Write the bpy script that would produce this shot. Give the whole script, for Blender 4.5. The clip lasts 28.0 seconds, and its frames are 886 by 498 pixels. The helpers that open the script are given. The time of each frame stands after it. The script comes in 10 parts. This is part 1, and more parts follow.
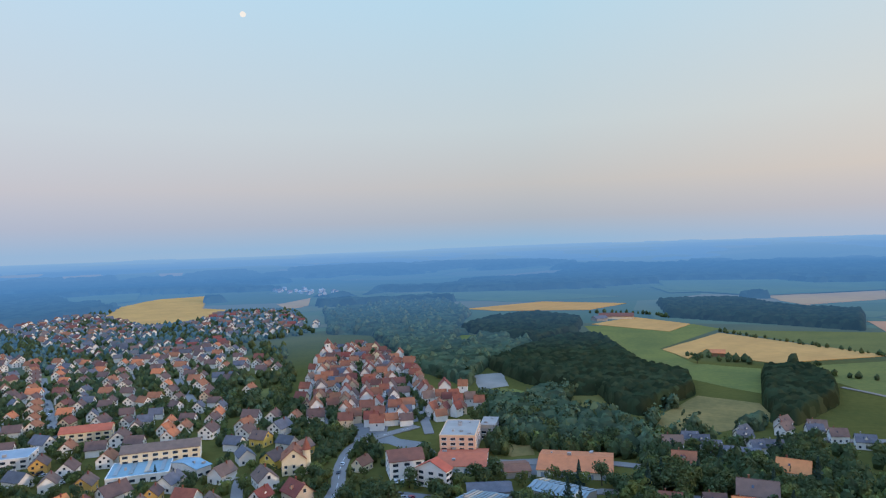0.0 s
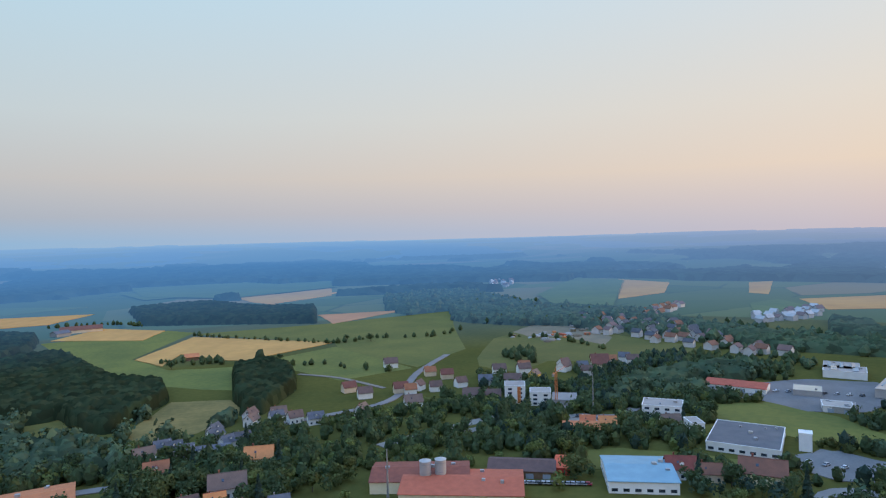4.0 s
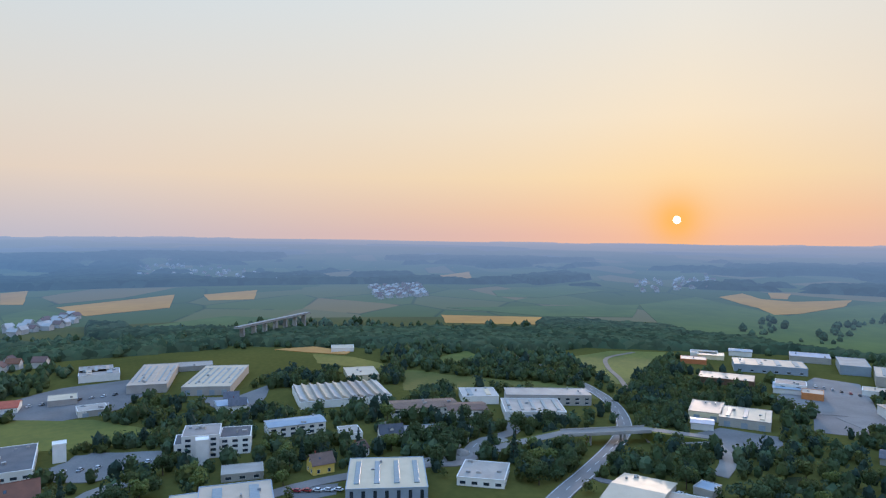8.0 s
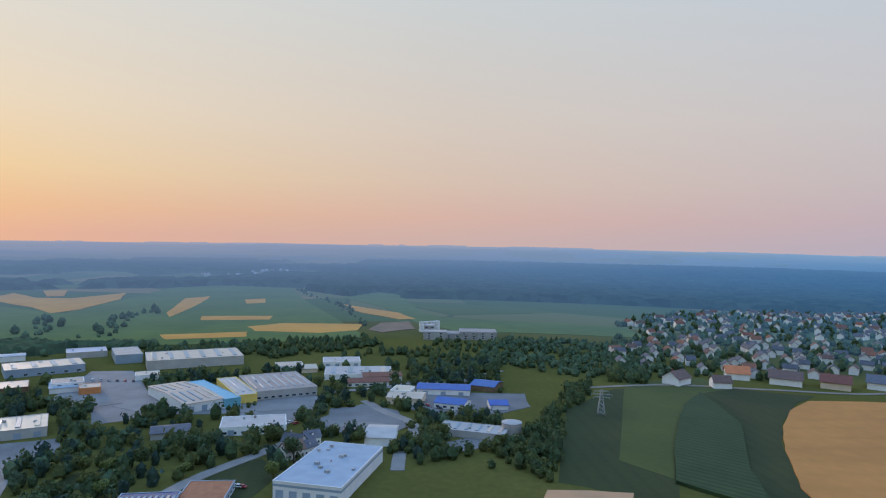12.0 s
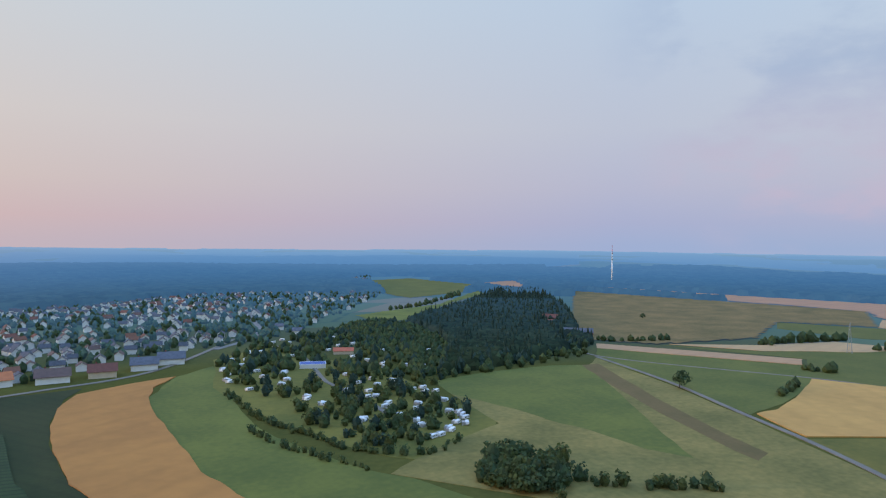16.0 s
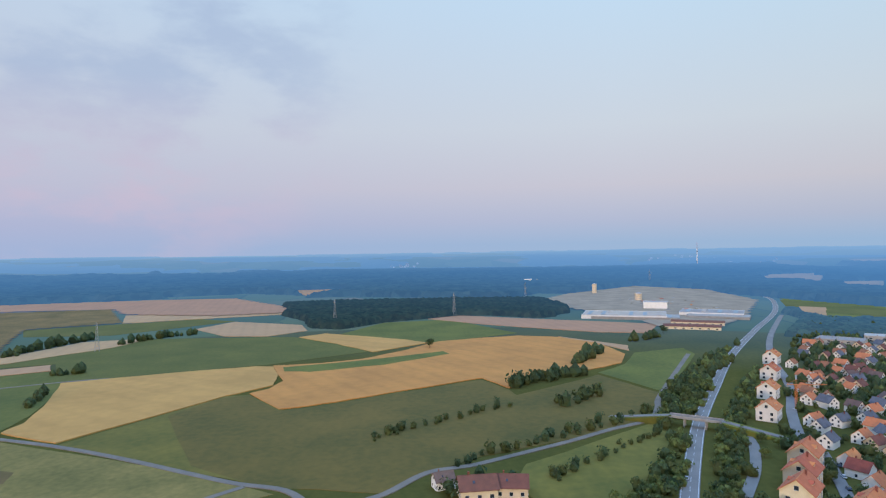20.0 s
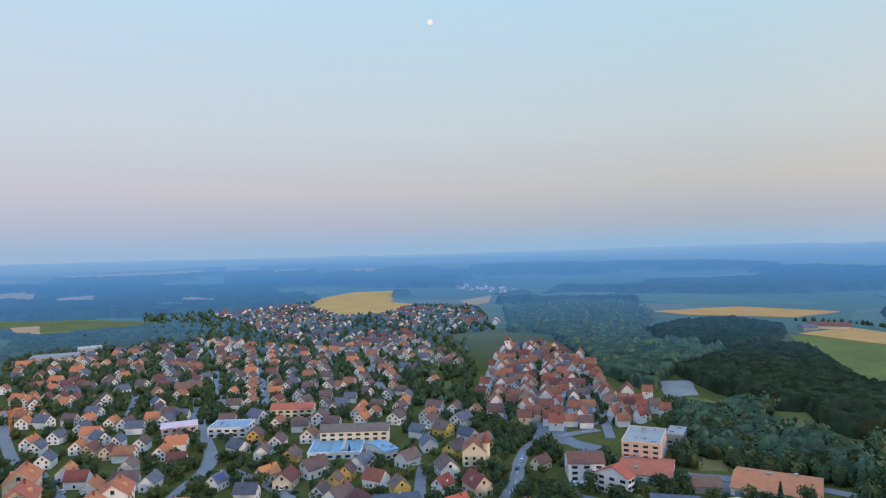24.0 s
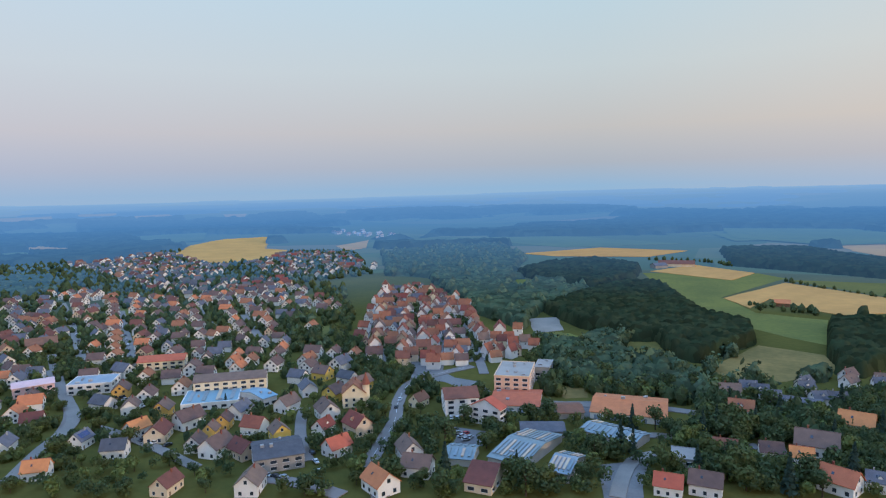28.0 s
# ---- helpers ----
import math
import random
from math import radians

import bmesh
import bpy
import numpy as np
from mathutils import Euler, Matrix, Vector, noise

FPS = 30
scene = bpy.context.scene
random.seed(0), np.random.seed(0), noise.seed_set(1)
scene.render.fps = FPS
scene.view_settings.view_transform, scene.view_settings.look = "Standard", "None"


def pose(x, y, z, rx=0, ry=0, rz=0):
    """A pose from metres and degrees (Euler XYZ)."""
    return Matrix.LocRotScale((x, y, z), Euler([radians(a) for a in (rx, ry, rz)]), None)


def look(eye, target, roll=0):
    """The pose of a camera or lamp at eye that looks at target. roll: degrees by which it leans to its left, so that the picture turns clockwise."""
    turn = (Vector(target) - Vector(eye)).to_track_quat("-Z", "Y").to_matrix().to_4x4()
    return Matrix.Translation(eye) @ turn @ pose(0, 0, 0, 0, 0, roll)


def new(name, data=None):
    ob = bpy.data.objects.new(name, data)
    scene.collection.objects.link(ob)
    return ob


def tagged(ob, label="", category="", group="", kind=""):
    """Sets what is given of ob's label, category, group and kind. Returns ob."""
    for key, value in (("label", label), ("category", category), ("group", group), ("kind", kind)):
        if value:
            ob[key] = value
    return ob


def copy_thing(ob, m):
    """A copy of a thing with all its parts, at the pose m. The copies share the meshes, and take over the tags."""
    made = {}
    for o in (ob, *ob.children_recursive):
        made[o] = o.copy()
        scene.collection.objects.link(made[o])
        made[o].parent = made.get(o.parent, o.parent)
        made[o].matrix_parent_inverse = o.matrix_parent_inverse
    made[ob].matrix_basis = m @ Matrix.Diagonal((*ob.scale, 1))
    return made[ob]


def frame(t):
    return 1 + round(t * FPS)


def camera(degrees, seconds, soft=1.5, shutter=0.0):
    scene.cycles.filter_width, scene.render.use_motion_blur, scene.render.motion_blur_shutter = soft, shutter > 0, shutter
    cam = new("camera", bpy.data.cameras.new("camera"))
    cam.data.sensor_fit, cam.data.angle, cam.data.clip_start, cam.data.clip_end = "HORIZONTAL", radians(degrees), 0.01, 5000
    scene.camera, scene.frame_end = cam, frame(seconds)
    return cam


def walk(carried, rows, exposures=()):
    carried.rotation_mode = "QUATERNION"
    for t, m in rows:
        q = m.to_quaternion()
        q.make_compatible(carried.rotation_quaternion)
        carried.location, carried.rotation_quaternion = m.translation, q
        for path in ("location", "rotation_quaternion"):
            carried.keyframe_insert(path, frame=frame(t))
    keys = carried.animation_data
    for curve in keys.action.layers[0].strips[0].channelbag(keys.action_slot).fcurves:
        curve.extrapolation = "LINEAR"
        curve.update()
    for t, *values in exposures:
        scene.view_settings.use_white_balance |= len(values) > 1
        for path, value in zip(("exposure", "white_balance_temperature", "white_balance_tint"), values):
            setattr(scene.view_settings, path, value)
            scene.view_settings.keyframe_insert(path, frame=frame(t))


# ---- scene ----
cam = camera(68.8, 28.0, soft=1.2)
PATH = [
    (0, -1.47, 0.61, 115.07, 89.47, 1.88, 7.63),
    (0.5, -1.29, 0.36, 115.02, 89.48, 1.81, 6.65),
    (1, -1.15, 0.20, 114.97, 89.42, 1.61, 3.79),
    (1.5, -1.05, 0.12, 114.93, 89.41, 1.67, -0.84),
    (2, -0.97, 0.14, 114.89, 89.33, 1.63, -7.84),
    (2.5, -0.83, 0.20, 114.84, 89.19, 1.53, -14.62),
    (3, -0.56, 0.22, 114.78, 89.01, 1.48, -22.65),
    (3.5, -0.14, 0.07, 114.69, 88.82, 1.40, -29.59),
    (5.5, 2.23, -1.11, 113.87, 88.47, 1.17, -59.21),
    (6, 2.69, -1.08, 113.70, 88.56, 0.82, -66.97),
    (6.5, 2.97, -1.11, 113.62, 88.64, 0.59, -73.76),
    (7, 2.86, -1.08, 113.64, 88.74, 0.33, -81.52),
    (7.5, 2.92, -1.09, 113.63, 88.75, -0.00, -88.39),
    (8, 2.83, -1.07, 113.65, 88.77, -0.31, -96.06),
    (8.5, 2.48, -0.99, 113.73, 88.79, -0.53, -102.80),
    (9, 2.55, -0.99, 113.72, 88.85, -0.66, -110.55),
    (9.5, 2.55, -1.01, 113.72, 88.90, -0.77, -117.40),
    (10, 2.53, -0.99, 113.72, 88.97, -0.97, -125.15),
    (10.5, 2.53, -1.00, 113.72, 89.02, -1.12, -132.08),
    (11, 2.51, -0.97, 113.73, 89.11, -1.18, -139.89),
    (11.5, 2.43, -0.89, 113.76, 89.16, -1.23, -146.70),
    (12, 2.27, -0.70, 113.83, 89.25, -1.25, -154.45),
    (12.5, 2.05, -0.46, 113.92, 89.30, -1.28, -161.25),
    (14.5, 0.44, -0.15, 114.50, 89.36, -1.60, 169.29),
    (15, 0.17, -0.12, 114.55, 89.53, -0.88, 161.12),
    (15.5, 0.03, -0.16, 114.58, 89.57, -0.71, 154.04),
    (16, -0.10, -0.15, 114.61, 89.63, -0.54, 146.55),
    (16.5, -0.29, -0.05, 114.62, 89.67, -0.35, 139.03),
    (17, -0.53, 0.12, 114.64, 89.69, -0.13, 131.51),
    (17.5, -0.84, 0.45, 114.65, 89.69, 0.08, 124.01),
    (18, -1.16, 0.89, 114.67, 89.71, 0.15, 116.49),
    (18.5, -1.41, 1.35, 114.70, 89.74, 0.41, 108.86),
    (19, -1.54, 1.74, 114.72, 89.71, 0.55, 101.39),
    (19.5, -1.53, 1.98, 114.73, 89.73, 0.84, 93.83),
    (20, -1.52, 2.07, 114.74, 89.66, 0.90, 86.23),
    (20.5, -1.58, 1.99, 114.75, 89.69, 0.92, 78.47),
    (21, -1.69, 1.81, 114.76, 89.78, 0.93, 70.75),
    (21.5, -1.78, 1.55, 114.76, 89.84, 1.09, 62.90),
    (23.5, -1.60, 0.50, 114.68, 89.87, 1.48, 31.24),
    (24, -1.68, 0.32, 114.69, 89.81, 1.42, 23.49),
    (24.5, -1.80, 0.20, 114.69, 89.80, 1.41, 16.74),
    (25, -1.86, 0.13, 114.68, 89.74, 1.43, 12.01),
    (25.5, -1.84, 0.06, 114.65, 89.71, 1.50, 9.53),
    (26, -1.77, -0.07, 114.60, 89.63, 1.48, 9.58),
    (26.5, -1.69, -0.21, 114.56, 89.44, 1.45, 11.09),
    (27, -1.67, -0.33, 114.52, 87.29, 1.44, 12.27),
    (27.5, -1.76, -0.52, 114.50, 85.21, 1.37, 12.67),
    (28, -1.93, -0.75, 114.47, 84.68, 1.32, 12.63),
]
walk(cam, [(t, pose(*p)) for t, *p in PATH], ((0, 0.0), (6, 0.0), (9, -0.05), (12, -0.18), (15, -0.13), (17.5, -0.03), (20, 0.0), (28, 0.0)))

# ---- light: a clear evening sky with the sun just over the hills ----
SUN_AZ, SUN_EL = radians(115.9), radians(8.0)
SUN_DIR = Vector((math.sin(SUN_AZ), math.cos(SUN_AZ), 0.0235)).normalized()


def link(tree, a, ao, b, bi):
    tree.links.new(a.outputs[ao], b.inputs[bi])


def ramp(tree, stops, factor=None):
    """A colour ramp from (position, colour) stops."""
    n = tree.nodes.new("ShaderNodeValToRGB")
    el = n.color_ramp.elements
    while len(el) < len(stops):
        el.new(0.5)
    for e, (p, c) in zip(el, stops):
        e.position, e.color = p, (*c, 1)
    if factor:
        tree.links.new(factor, n.inputs[0])
    return n


def maths(tree, op, a, b=None, clamp=False):
    n = tree.nodes.new("ShaderNodeMath")
    n.operation, n.use_clamp = op, clamp
    for i, v in enumerate((a, b)):
        if v is None:
            continue
        if isinstance(v, (int, float)):
            n.inputs[i].default_value = v
        else:
            tree.links.new(v, n.inputs[i])
    return n.outputs[0]


def blend(tree, fac, a, b, kind="MIX"):
    n = tree.nodes.new("ShaderNodeMix")
    n.data_type, n.blend_type = "RGBA", kind
    for i, v in ((0, fac), (6, a), (7, b)):
        if isinstance(v, (int, float)):
            n.inputs[i].default_value = v
        elif isinstance(v, tuple):
            n.inputs[i].default_value = (*v, 1)
        else:
            tree.links.new(v, n.inputs[i])
    return n.outputs[2]


def srgb(r, g, b):
    return tuple((c / 255 / 12.92) if c <= 10 else ((c / 255 + 0.055) / 1.055) ** 2.4 for c in (r, g, b))


def make_world():
    world = bpy.data.worlds.new("evening_sky")
    scene.world = world
    world.use_nodes = True
    t = world.node_tree
    out = t.nodes["World Output"]
    bg = t.nodes["Background"]
    co = t.nodes.new("ShaderNodeTexCoord")
    sep = t.nodes.new("ShaderNodeSeparateXYZ")
    link(t, co, "Generated", sep, 0)
    up = sep.outputs[2]
    # colours round the horizon, by azimuth, at five heights: haze rim, pink belt, pale middle, upper sky
    u = maths(t, "FRACT", maths(t, "ADD", maths(t, "DIVIDE", maths(t, "ARCTAN2", sep.outputs[0], sep.outputs[1]), 2 * math.pi), 1.0))
    where_az = (0.0, 0.186, 0.325, 0.43, 0.636, 0.803, 1.0)
    bands = ((0.0, ((146, 182, 214), (198, 190, 200), (236, 182, 160), (216, 186, 180), (164, 180, 216), (156, 182, 214))),
             (0.035, ((172, 181, 194), (212, 199, 199), (244, 196, 156), (226, 189, 176), (174, 181, 213), (178, 187, 212))),
             (0.087, ((194, 193, 193), (231, 212, 195), (249, 218, 172), (226, 202, 186), (186, 189, 213), (199, 198, 212))),
             (0.174, ((196, 208, 213), (226, 218, 208), (246, 228, 201), (225, 212, 201), (193, 200, 218), (203, 212, 224))),
             (0.345, ((183, 215, 233), (210, 222, 230), (231, 231, 227), (214, 219, 221), (190, 208, 230), (194, 219, 241))))
    col, low = None, 0.0
    for high, tints in bands:
        ring = ramp(t, [(p, srgb(*c)) for p, c in zip(where_az, tints + tints[:1])], u).outputs[0]
        if col is None:
            col = ring
        else:
            step = t.nodes.new("ShaderNodeMapRange")
            step.inputs[1].default_value, step.inputs[2].default_value = low, high
            t.links.new(up, step.inputs[0])
            col = blend(t, step.outputs[0], col, ring)
        low = high
    dot = t.nodes.new("ShaderNodeVectorMath")
    dot.operation = "DOT_PRODUCT"
    link(t, co, "Generated", dot, 0)
    dot.inputs[1].default_value = SUN_DIR
    d = dot.outputs["Value"]
    # glow of the low sun in the hazy air
    g1 = maths(t, "POWER", maths(t, "MAXIMUM", d, 0.0), 1500.0)
    g2 = maths(t, "POWER", maths(t, "MAXIMUM", d, 0.0), 120.0)
    col = blend(t, maths(t, "MULTIPLY", g2, 0.16), col, srgb(252, 196, 130))
    col = blend(t, maths(t, "MULTIPLY", g1, 0.85), col, srgb(250, 178, 78))
    # thin evening cloud over the fields
    flat = t.nodes.new("ShaderNodeMapping")
    flat.inputs["Scale"].default_value = (3.0, 3.0, 7.0)
    link(t, co, "Generated", flat, 0)
    nz = t.nodes.new("ShaderNodeTexNoise")
    nz.inputs["Scale"].default_value, nz.inputs["Detail"].default_value, nz.inputs["Roughness"].default_value = 1.7, 6, 0.55
    link(t, flat, 0, nz, 0)
    dc = t.nodes.new("ShaderNodeVectorMath")
    dc.operation = "DOT_PRODUCT"
    link(t, co, "Generated", dc, 0)
    dc.inputs[1].default_value = Vector((-0.90, -0.37, 0.27)).normalized()
    where = t.nodes.new("ShaderNodeMapRange")
    where.interpolation_type = "SMOOTHSTEP"
    where.inputs[1].default_value, where.inputs[2].default_value = 0.93, 0.99
    t.links.new(dc.outputs["Value"], where.inputs[0])
    soft = t.nodes.new("ShaderNodeMapRange")
    soft.interpolation_type = "SMOOTHSTEP"
    soft.inputs[1].default_value, soft.inputs[2].default_value = 0.45, 0.68
    link(t, nz, 0, soft, 0)
    cloud = maths(t, "MULTIPLY", maths(t, "MULTIPLY", soft.outputs[0], where.outputs[0]), 0.6)
    pink = ramp(t, ((0.1, srgb(206, 188, 208)), (0.24, srgb(162, 181, 213))), up)
    col = blend(t, cloud, col, pink.outputs[0])
    # the physical sky adds its own light overhead
    sky = t.nodes.new("ShaderNodeTexSky")
    sky.sky_type, sky.sun_disc, sky.sun_elevation, sky.sun_rotation = "NISHITA", False, SUN_EL, SUN_AZ
    col = blend(t, 0.001, col, sky.outputs[0], "ADD")
    # the sky overhead, out of view, is brightened and blued as added fill
    vault = t.nodes.new("ShaderNodeMapRange")
    vault.interpolation_type = "SMOOTHSTEP"
    vault.inputs[1].default_value, vault.inputs[2].default_value, vault.inputs[3].default_value, vault.inputs[4].default_value = 0.38, 0.85, 1.0, 2.45
    t.links.new(up, vault.inputs[0])
    deep = t.nodes.new("ShaderNodeMapRange")
    deep.interpolation_type = "SMOOTHSTEP"
    deep.inputs[1].default_value, deep.inputs[2].default_value = 0.38, 0.85
    t.links.new(up, deep.inputs[0])
    col = blend(t, maths(t, "MULTIPLY", deep.outputs[0], 0.85), col, srgb(118, 176, 252))
    t.links.new(col, bg.inputs[0])
    t.links.new(vault.outputs[0], bg.inputs[1])


make_world()
sun = bpy.data.lights.new("sun", "SUN")
sun.energy, sun.angle, sun.color = 1.5, radians(4.0), (1.0, 0.76, 0.6)
sun_lamp = new("sun", sun)
sun_lamp.matrix_world = look((math.sin(SUN_AZ) * 900, math.cos(SUN_AZ) * 900, 900 * math.tan(SUN_EL)), (0, 0, 0))


# ---- materials ----
def mat(name, a, b=None, scale=0.4, fine=4.0, rough=0.8, bump=0.15, metal=0.0, vary=0.15, island=False, spec=0.3, rows=None, leafy=0.0):
    """A surface whose colour wanders between a and b at two scales, with relief and a shift from piece to piece. rows: drill rows or wheel tracks, as turn, spacing and depth."""
    m = bpy.data.materials.new(name)
    m.use_nodes = True
    t = m.node_tree
    p = t.nodes["Principled BSDF"]
    geo = t.nodes.new("ShaderNodeNewGeometry")
    n1, n2 = t.nodes.new("ShaderNodeTexNoise"), t.nodes.new("ShaderNodeTexNoise")
    for n, s, dt in ((n1, scale, 3), (n2, fine, 2)):
        n.inputs["Scale"].default_value, n.inputs["Detail"].default_value = s, dt
        link(t, geo, "Position", n, 0)
    f = maths(t, "ADD", maths(t, "MULTIPLY", n1.outputs[0], 0.65), maths(t, "MULTIPLY", n2.outputs[0], 0.35))
    k = t.nodes.new("ShaderNodeMapRange")
    k.inputs[1].default_value, k.inputs[2].default_value = 0.36, 0.64
    t.links.new(f, k.inputs[0])
    b = b or tuple(c * 0.7 for c in a)
    col = blend(t, k.outputs[0], a, b)
    if rows:
        turn, gap, deep = rows
        mp = t.nodes.new("ShaderNodeMapping")
        mp.inputs["Rotation"].default_value = (0, 0, radians(turn))
        link(t, geo, "Position", mp, 0)
        wv = t.nodes.new("ShaderNodeTexWave")
        wv.inputs["Scale"].default_value, wv.inputs["Distortion"].default_value, wv.inputs["Detail"].default_value, wv.inputs["Detail Scale"].default_value = 0.314 / gap, 2.5, 2, 0.06
        link(t, mp, 0, wv, 0)
        col = blend(t, maths(t, "MULTIPLY", maths(t, "POWER", wv.outputs[1], 3.0), deep), col, tuple(c * 0.55 for c in b))
    if vary:
        if island:
            r = geo.outputs["Random Per Island"]
        else:
            r = t.nodes.new("ShaderNodeObjectInfo").outputs["Random"]
        hs = t.nodes.new("ShaderNodeHueSaturation")
        t.links.new(maths(t, "ADD", maths(t, "MULTIPLY", r, 2 * vary), 1 - vary), hs.inputs["Value"])
        t.links.new(maths(t, "ADD", maths(t, "MULTIPLY", r, 0.03), 0.485), hs.inputs["Hue"])
        t.links.new(col, hs.inputs["Color"])
        col = hs.outputs[0]
    t.links.new(col, p.inputs["Base Color"])
    p.inputs["Roughness"].default_value, p.inputs["Metallic"].default_value = rough, metal
    p.inputs["Specular IOR Level"].default_value = spec
    if bump:
        bp = t.nodes.new("ShaderNodeBump")
        bp.inputs["Strength"].default_value, bp.inputs["Distance"].default_value = bump, 0.3
        link(t, n2, 0, bp, "Height")
        link(t, bp, 0, p, "Normal")
    if leafy:
        # leaves let some light through
        tr, mx = t.nodes.new("ShaderNodeBsdfTranslucent"), t.nodes.new("ShaderNodeMixShader")
        t.links.new(col, tr.inputs["Color"])
        mx.inputs[0].default_value = leafy
        link(t, p, 0, mx, 1)
        link(t, tr, 0, mx, 2)
        link(t, mx, 0, t.nodes["Material Output"], 0)
    return m


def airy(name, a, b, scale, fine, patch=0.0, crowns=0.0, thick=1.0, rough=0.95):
    """A surface of the distance with blue haze painted into its emission, stronger with each kilometre and paler
    towards the sun.
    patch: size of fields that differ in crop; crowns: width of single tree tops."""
    m = bpy.data.materials.new(name)
    m.use_nodes = True
    t = m.node_tree
    p = t.nodes["Principled BSDF"]
    geo = t.nodes.new("ShaderNodeNewGeometry")
    n1, n2 = t.nodes.new("ShaderNodeTexNoise"), t.nodes.new("ShaderNodeTexNoise")
    for n, s, dt in ((n1, scale, 4), (n2, fine, 3)):
        n.inputs["Scale"].default_value, n.inputs["Detail"].default_value = s, dt
        link(t, geo, "Position", n, 0)
    k = t.nodes.new("ShaderNodeMapRange")
    k.inputs[1].default_value, k.inputs[2].default_value = 0.36, 0.64
    t.links.new(maths(t, "ADD", maths(t, "MULTIPLY", n1.outputs[0], 0.6), maths(t, "MULTIPLY", n2.outputs[0], 0.4)), k.inputs[0])
    col = blend(t, k.outputs[0], a, b)
    if patch:
        mp = t.nodes.new("ShaderNodeMapping")
        mp.inputs["Rotation"].default_value, mp.inputs["Scale"].default_value = (0, 0, 0.5), (1.0, 1.9, 0.0)
        link(t, geo, "Position", mp, 0)
        vo, ve = t.nodes.new("ShaderNodeTexVoronoi"), t.nodes.new("ShaderNodeTexVoronoi")
        ve.feature = "DISTANCE_TO_EDGE"
        for v in (vo, ve):
            v.voronoi_dimensions = "2D"
            v.inputs["Scale"].default_value = 1 / patch
            link(t, mp, 0, v, 0)
        pick = t.nodes.new("ShaderNodeSeparateColor")
        link(t, vo, "Color", pick, 0)
        crop = ramp(t, ((0.0, (0.085, 0.115, 0.05)), (0.3, (0.13, 0.15, 0.06)), (0.5, (0.1, 0.125, 0.05)), (0.72, (0.16, 0.155, 0.07)), (0.87, (0.27, 0.18, 0.09)), (0.94, (0.2, 0.16, 0.085))), pick.outputs[0])
        crop.color_ramp.interpolation = "CONSTANT"
        col = blend(t, 0.7, col, crop.outputs[0])
        edge = t.nodes.new("ShaderNodeMapRange")
        edge.inputs[1].default_value, edge.inputs[2].default_value, edge.inputs[3].default_value, edge.inputs[4].default_value = 0.01, 0.03, 0.5, 0.0
        link(t, ve, "Distance", edge, 0)
        # hedges stand along some of the boundaries only
        col = blend(t, maths(t, "MULTIPLY", edge.outputs[0], maths(t, "GREATER_THAN", n1.outputs[0], 0.5)), col, (0.035, 0.055, 0.04))
    if crowns:
        vo = t.nodes.new("ShaderNodeTexVoronoi")
        vo.inputs["Scale"].default_value = 1 / crowns
        link(t, geo, "Position", vo, 0)
        pick = t.nodes.new("ShaderNodeSeparateColor")
        link(t, vo, "Color", pick, 0)
        hs = t.nodes.new("ShaderNodeHueSaturation")
        t.links.new(maths(t, "ADD", maths(t, "MULTIPLY", pick.outputs[0], 0.7), 0.65), hs.inputs["Value"])
        t.links.new(maths(t, "ADD", maths(t, "MULTIPLY", pick.outputs[1], 0.05), 0.475), hs.inputs["Hue"])
        t.links.new(col, hs.inputs["Color"])
        col = hs.outputs[0]
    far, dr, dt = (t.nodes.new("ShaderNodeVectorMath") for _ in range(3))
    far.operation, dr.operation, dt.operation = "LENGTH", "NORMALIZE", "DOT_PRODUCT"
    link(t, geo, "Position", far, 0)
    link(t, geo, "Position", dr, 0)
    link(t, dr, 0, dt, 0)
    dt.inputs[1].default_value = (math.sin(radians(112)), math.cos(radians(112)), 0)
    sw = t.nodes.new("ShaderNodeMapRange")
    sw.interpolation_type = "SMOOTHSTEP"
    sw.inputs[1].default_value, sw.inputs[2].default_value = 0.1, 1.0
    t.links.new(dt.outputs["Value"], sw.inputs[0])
    # the painted haze is strengthened to the north to brighten the far land
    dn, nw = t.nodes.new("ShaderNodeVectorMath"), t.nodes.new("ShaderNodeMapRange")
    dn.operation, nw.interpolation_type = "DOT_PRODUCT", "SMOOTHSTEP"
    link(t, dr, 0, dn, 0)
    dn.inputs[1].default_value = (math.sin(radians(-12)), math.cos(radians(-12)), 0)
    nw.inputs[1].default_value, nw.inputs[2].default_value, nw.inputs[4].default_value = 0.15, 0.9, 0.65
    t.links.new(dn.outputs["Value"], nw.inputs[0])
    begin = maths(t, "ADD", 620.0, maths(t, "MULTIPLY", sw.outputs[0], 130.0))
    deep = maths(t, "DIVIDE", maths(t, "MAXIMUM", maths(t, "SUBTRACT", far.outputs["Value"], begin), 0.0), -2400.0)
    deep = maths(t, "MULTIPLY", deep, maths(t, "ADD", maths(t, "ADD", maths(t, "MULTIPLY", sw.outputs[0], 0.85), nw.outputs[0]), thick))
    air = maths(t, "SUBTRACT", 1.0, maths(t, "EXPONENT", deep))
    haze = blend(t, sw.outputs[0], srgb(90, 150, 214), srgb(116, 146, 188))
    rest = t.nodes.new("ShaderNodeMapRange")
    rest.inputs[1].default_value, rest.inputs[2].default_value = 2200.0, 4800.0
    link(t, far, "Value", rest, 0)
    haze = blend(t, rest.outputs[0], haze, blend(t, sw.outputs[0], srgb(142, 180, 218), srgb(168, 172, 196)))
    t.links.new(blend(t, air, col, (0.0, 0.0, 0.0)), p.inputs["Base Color"])
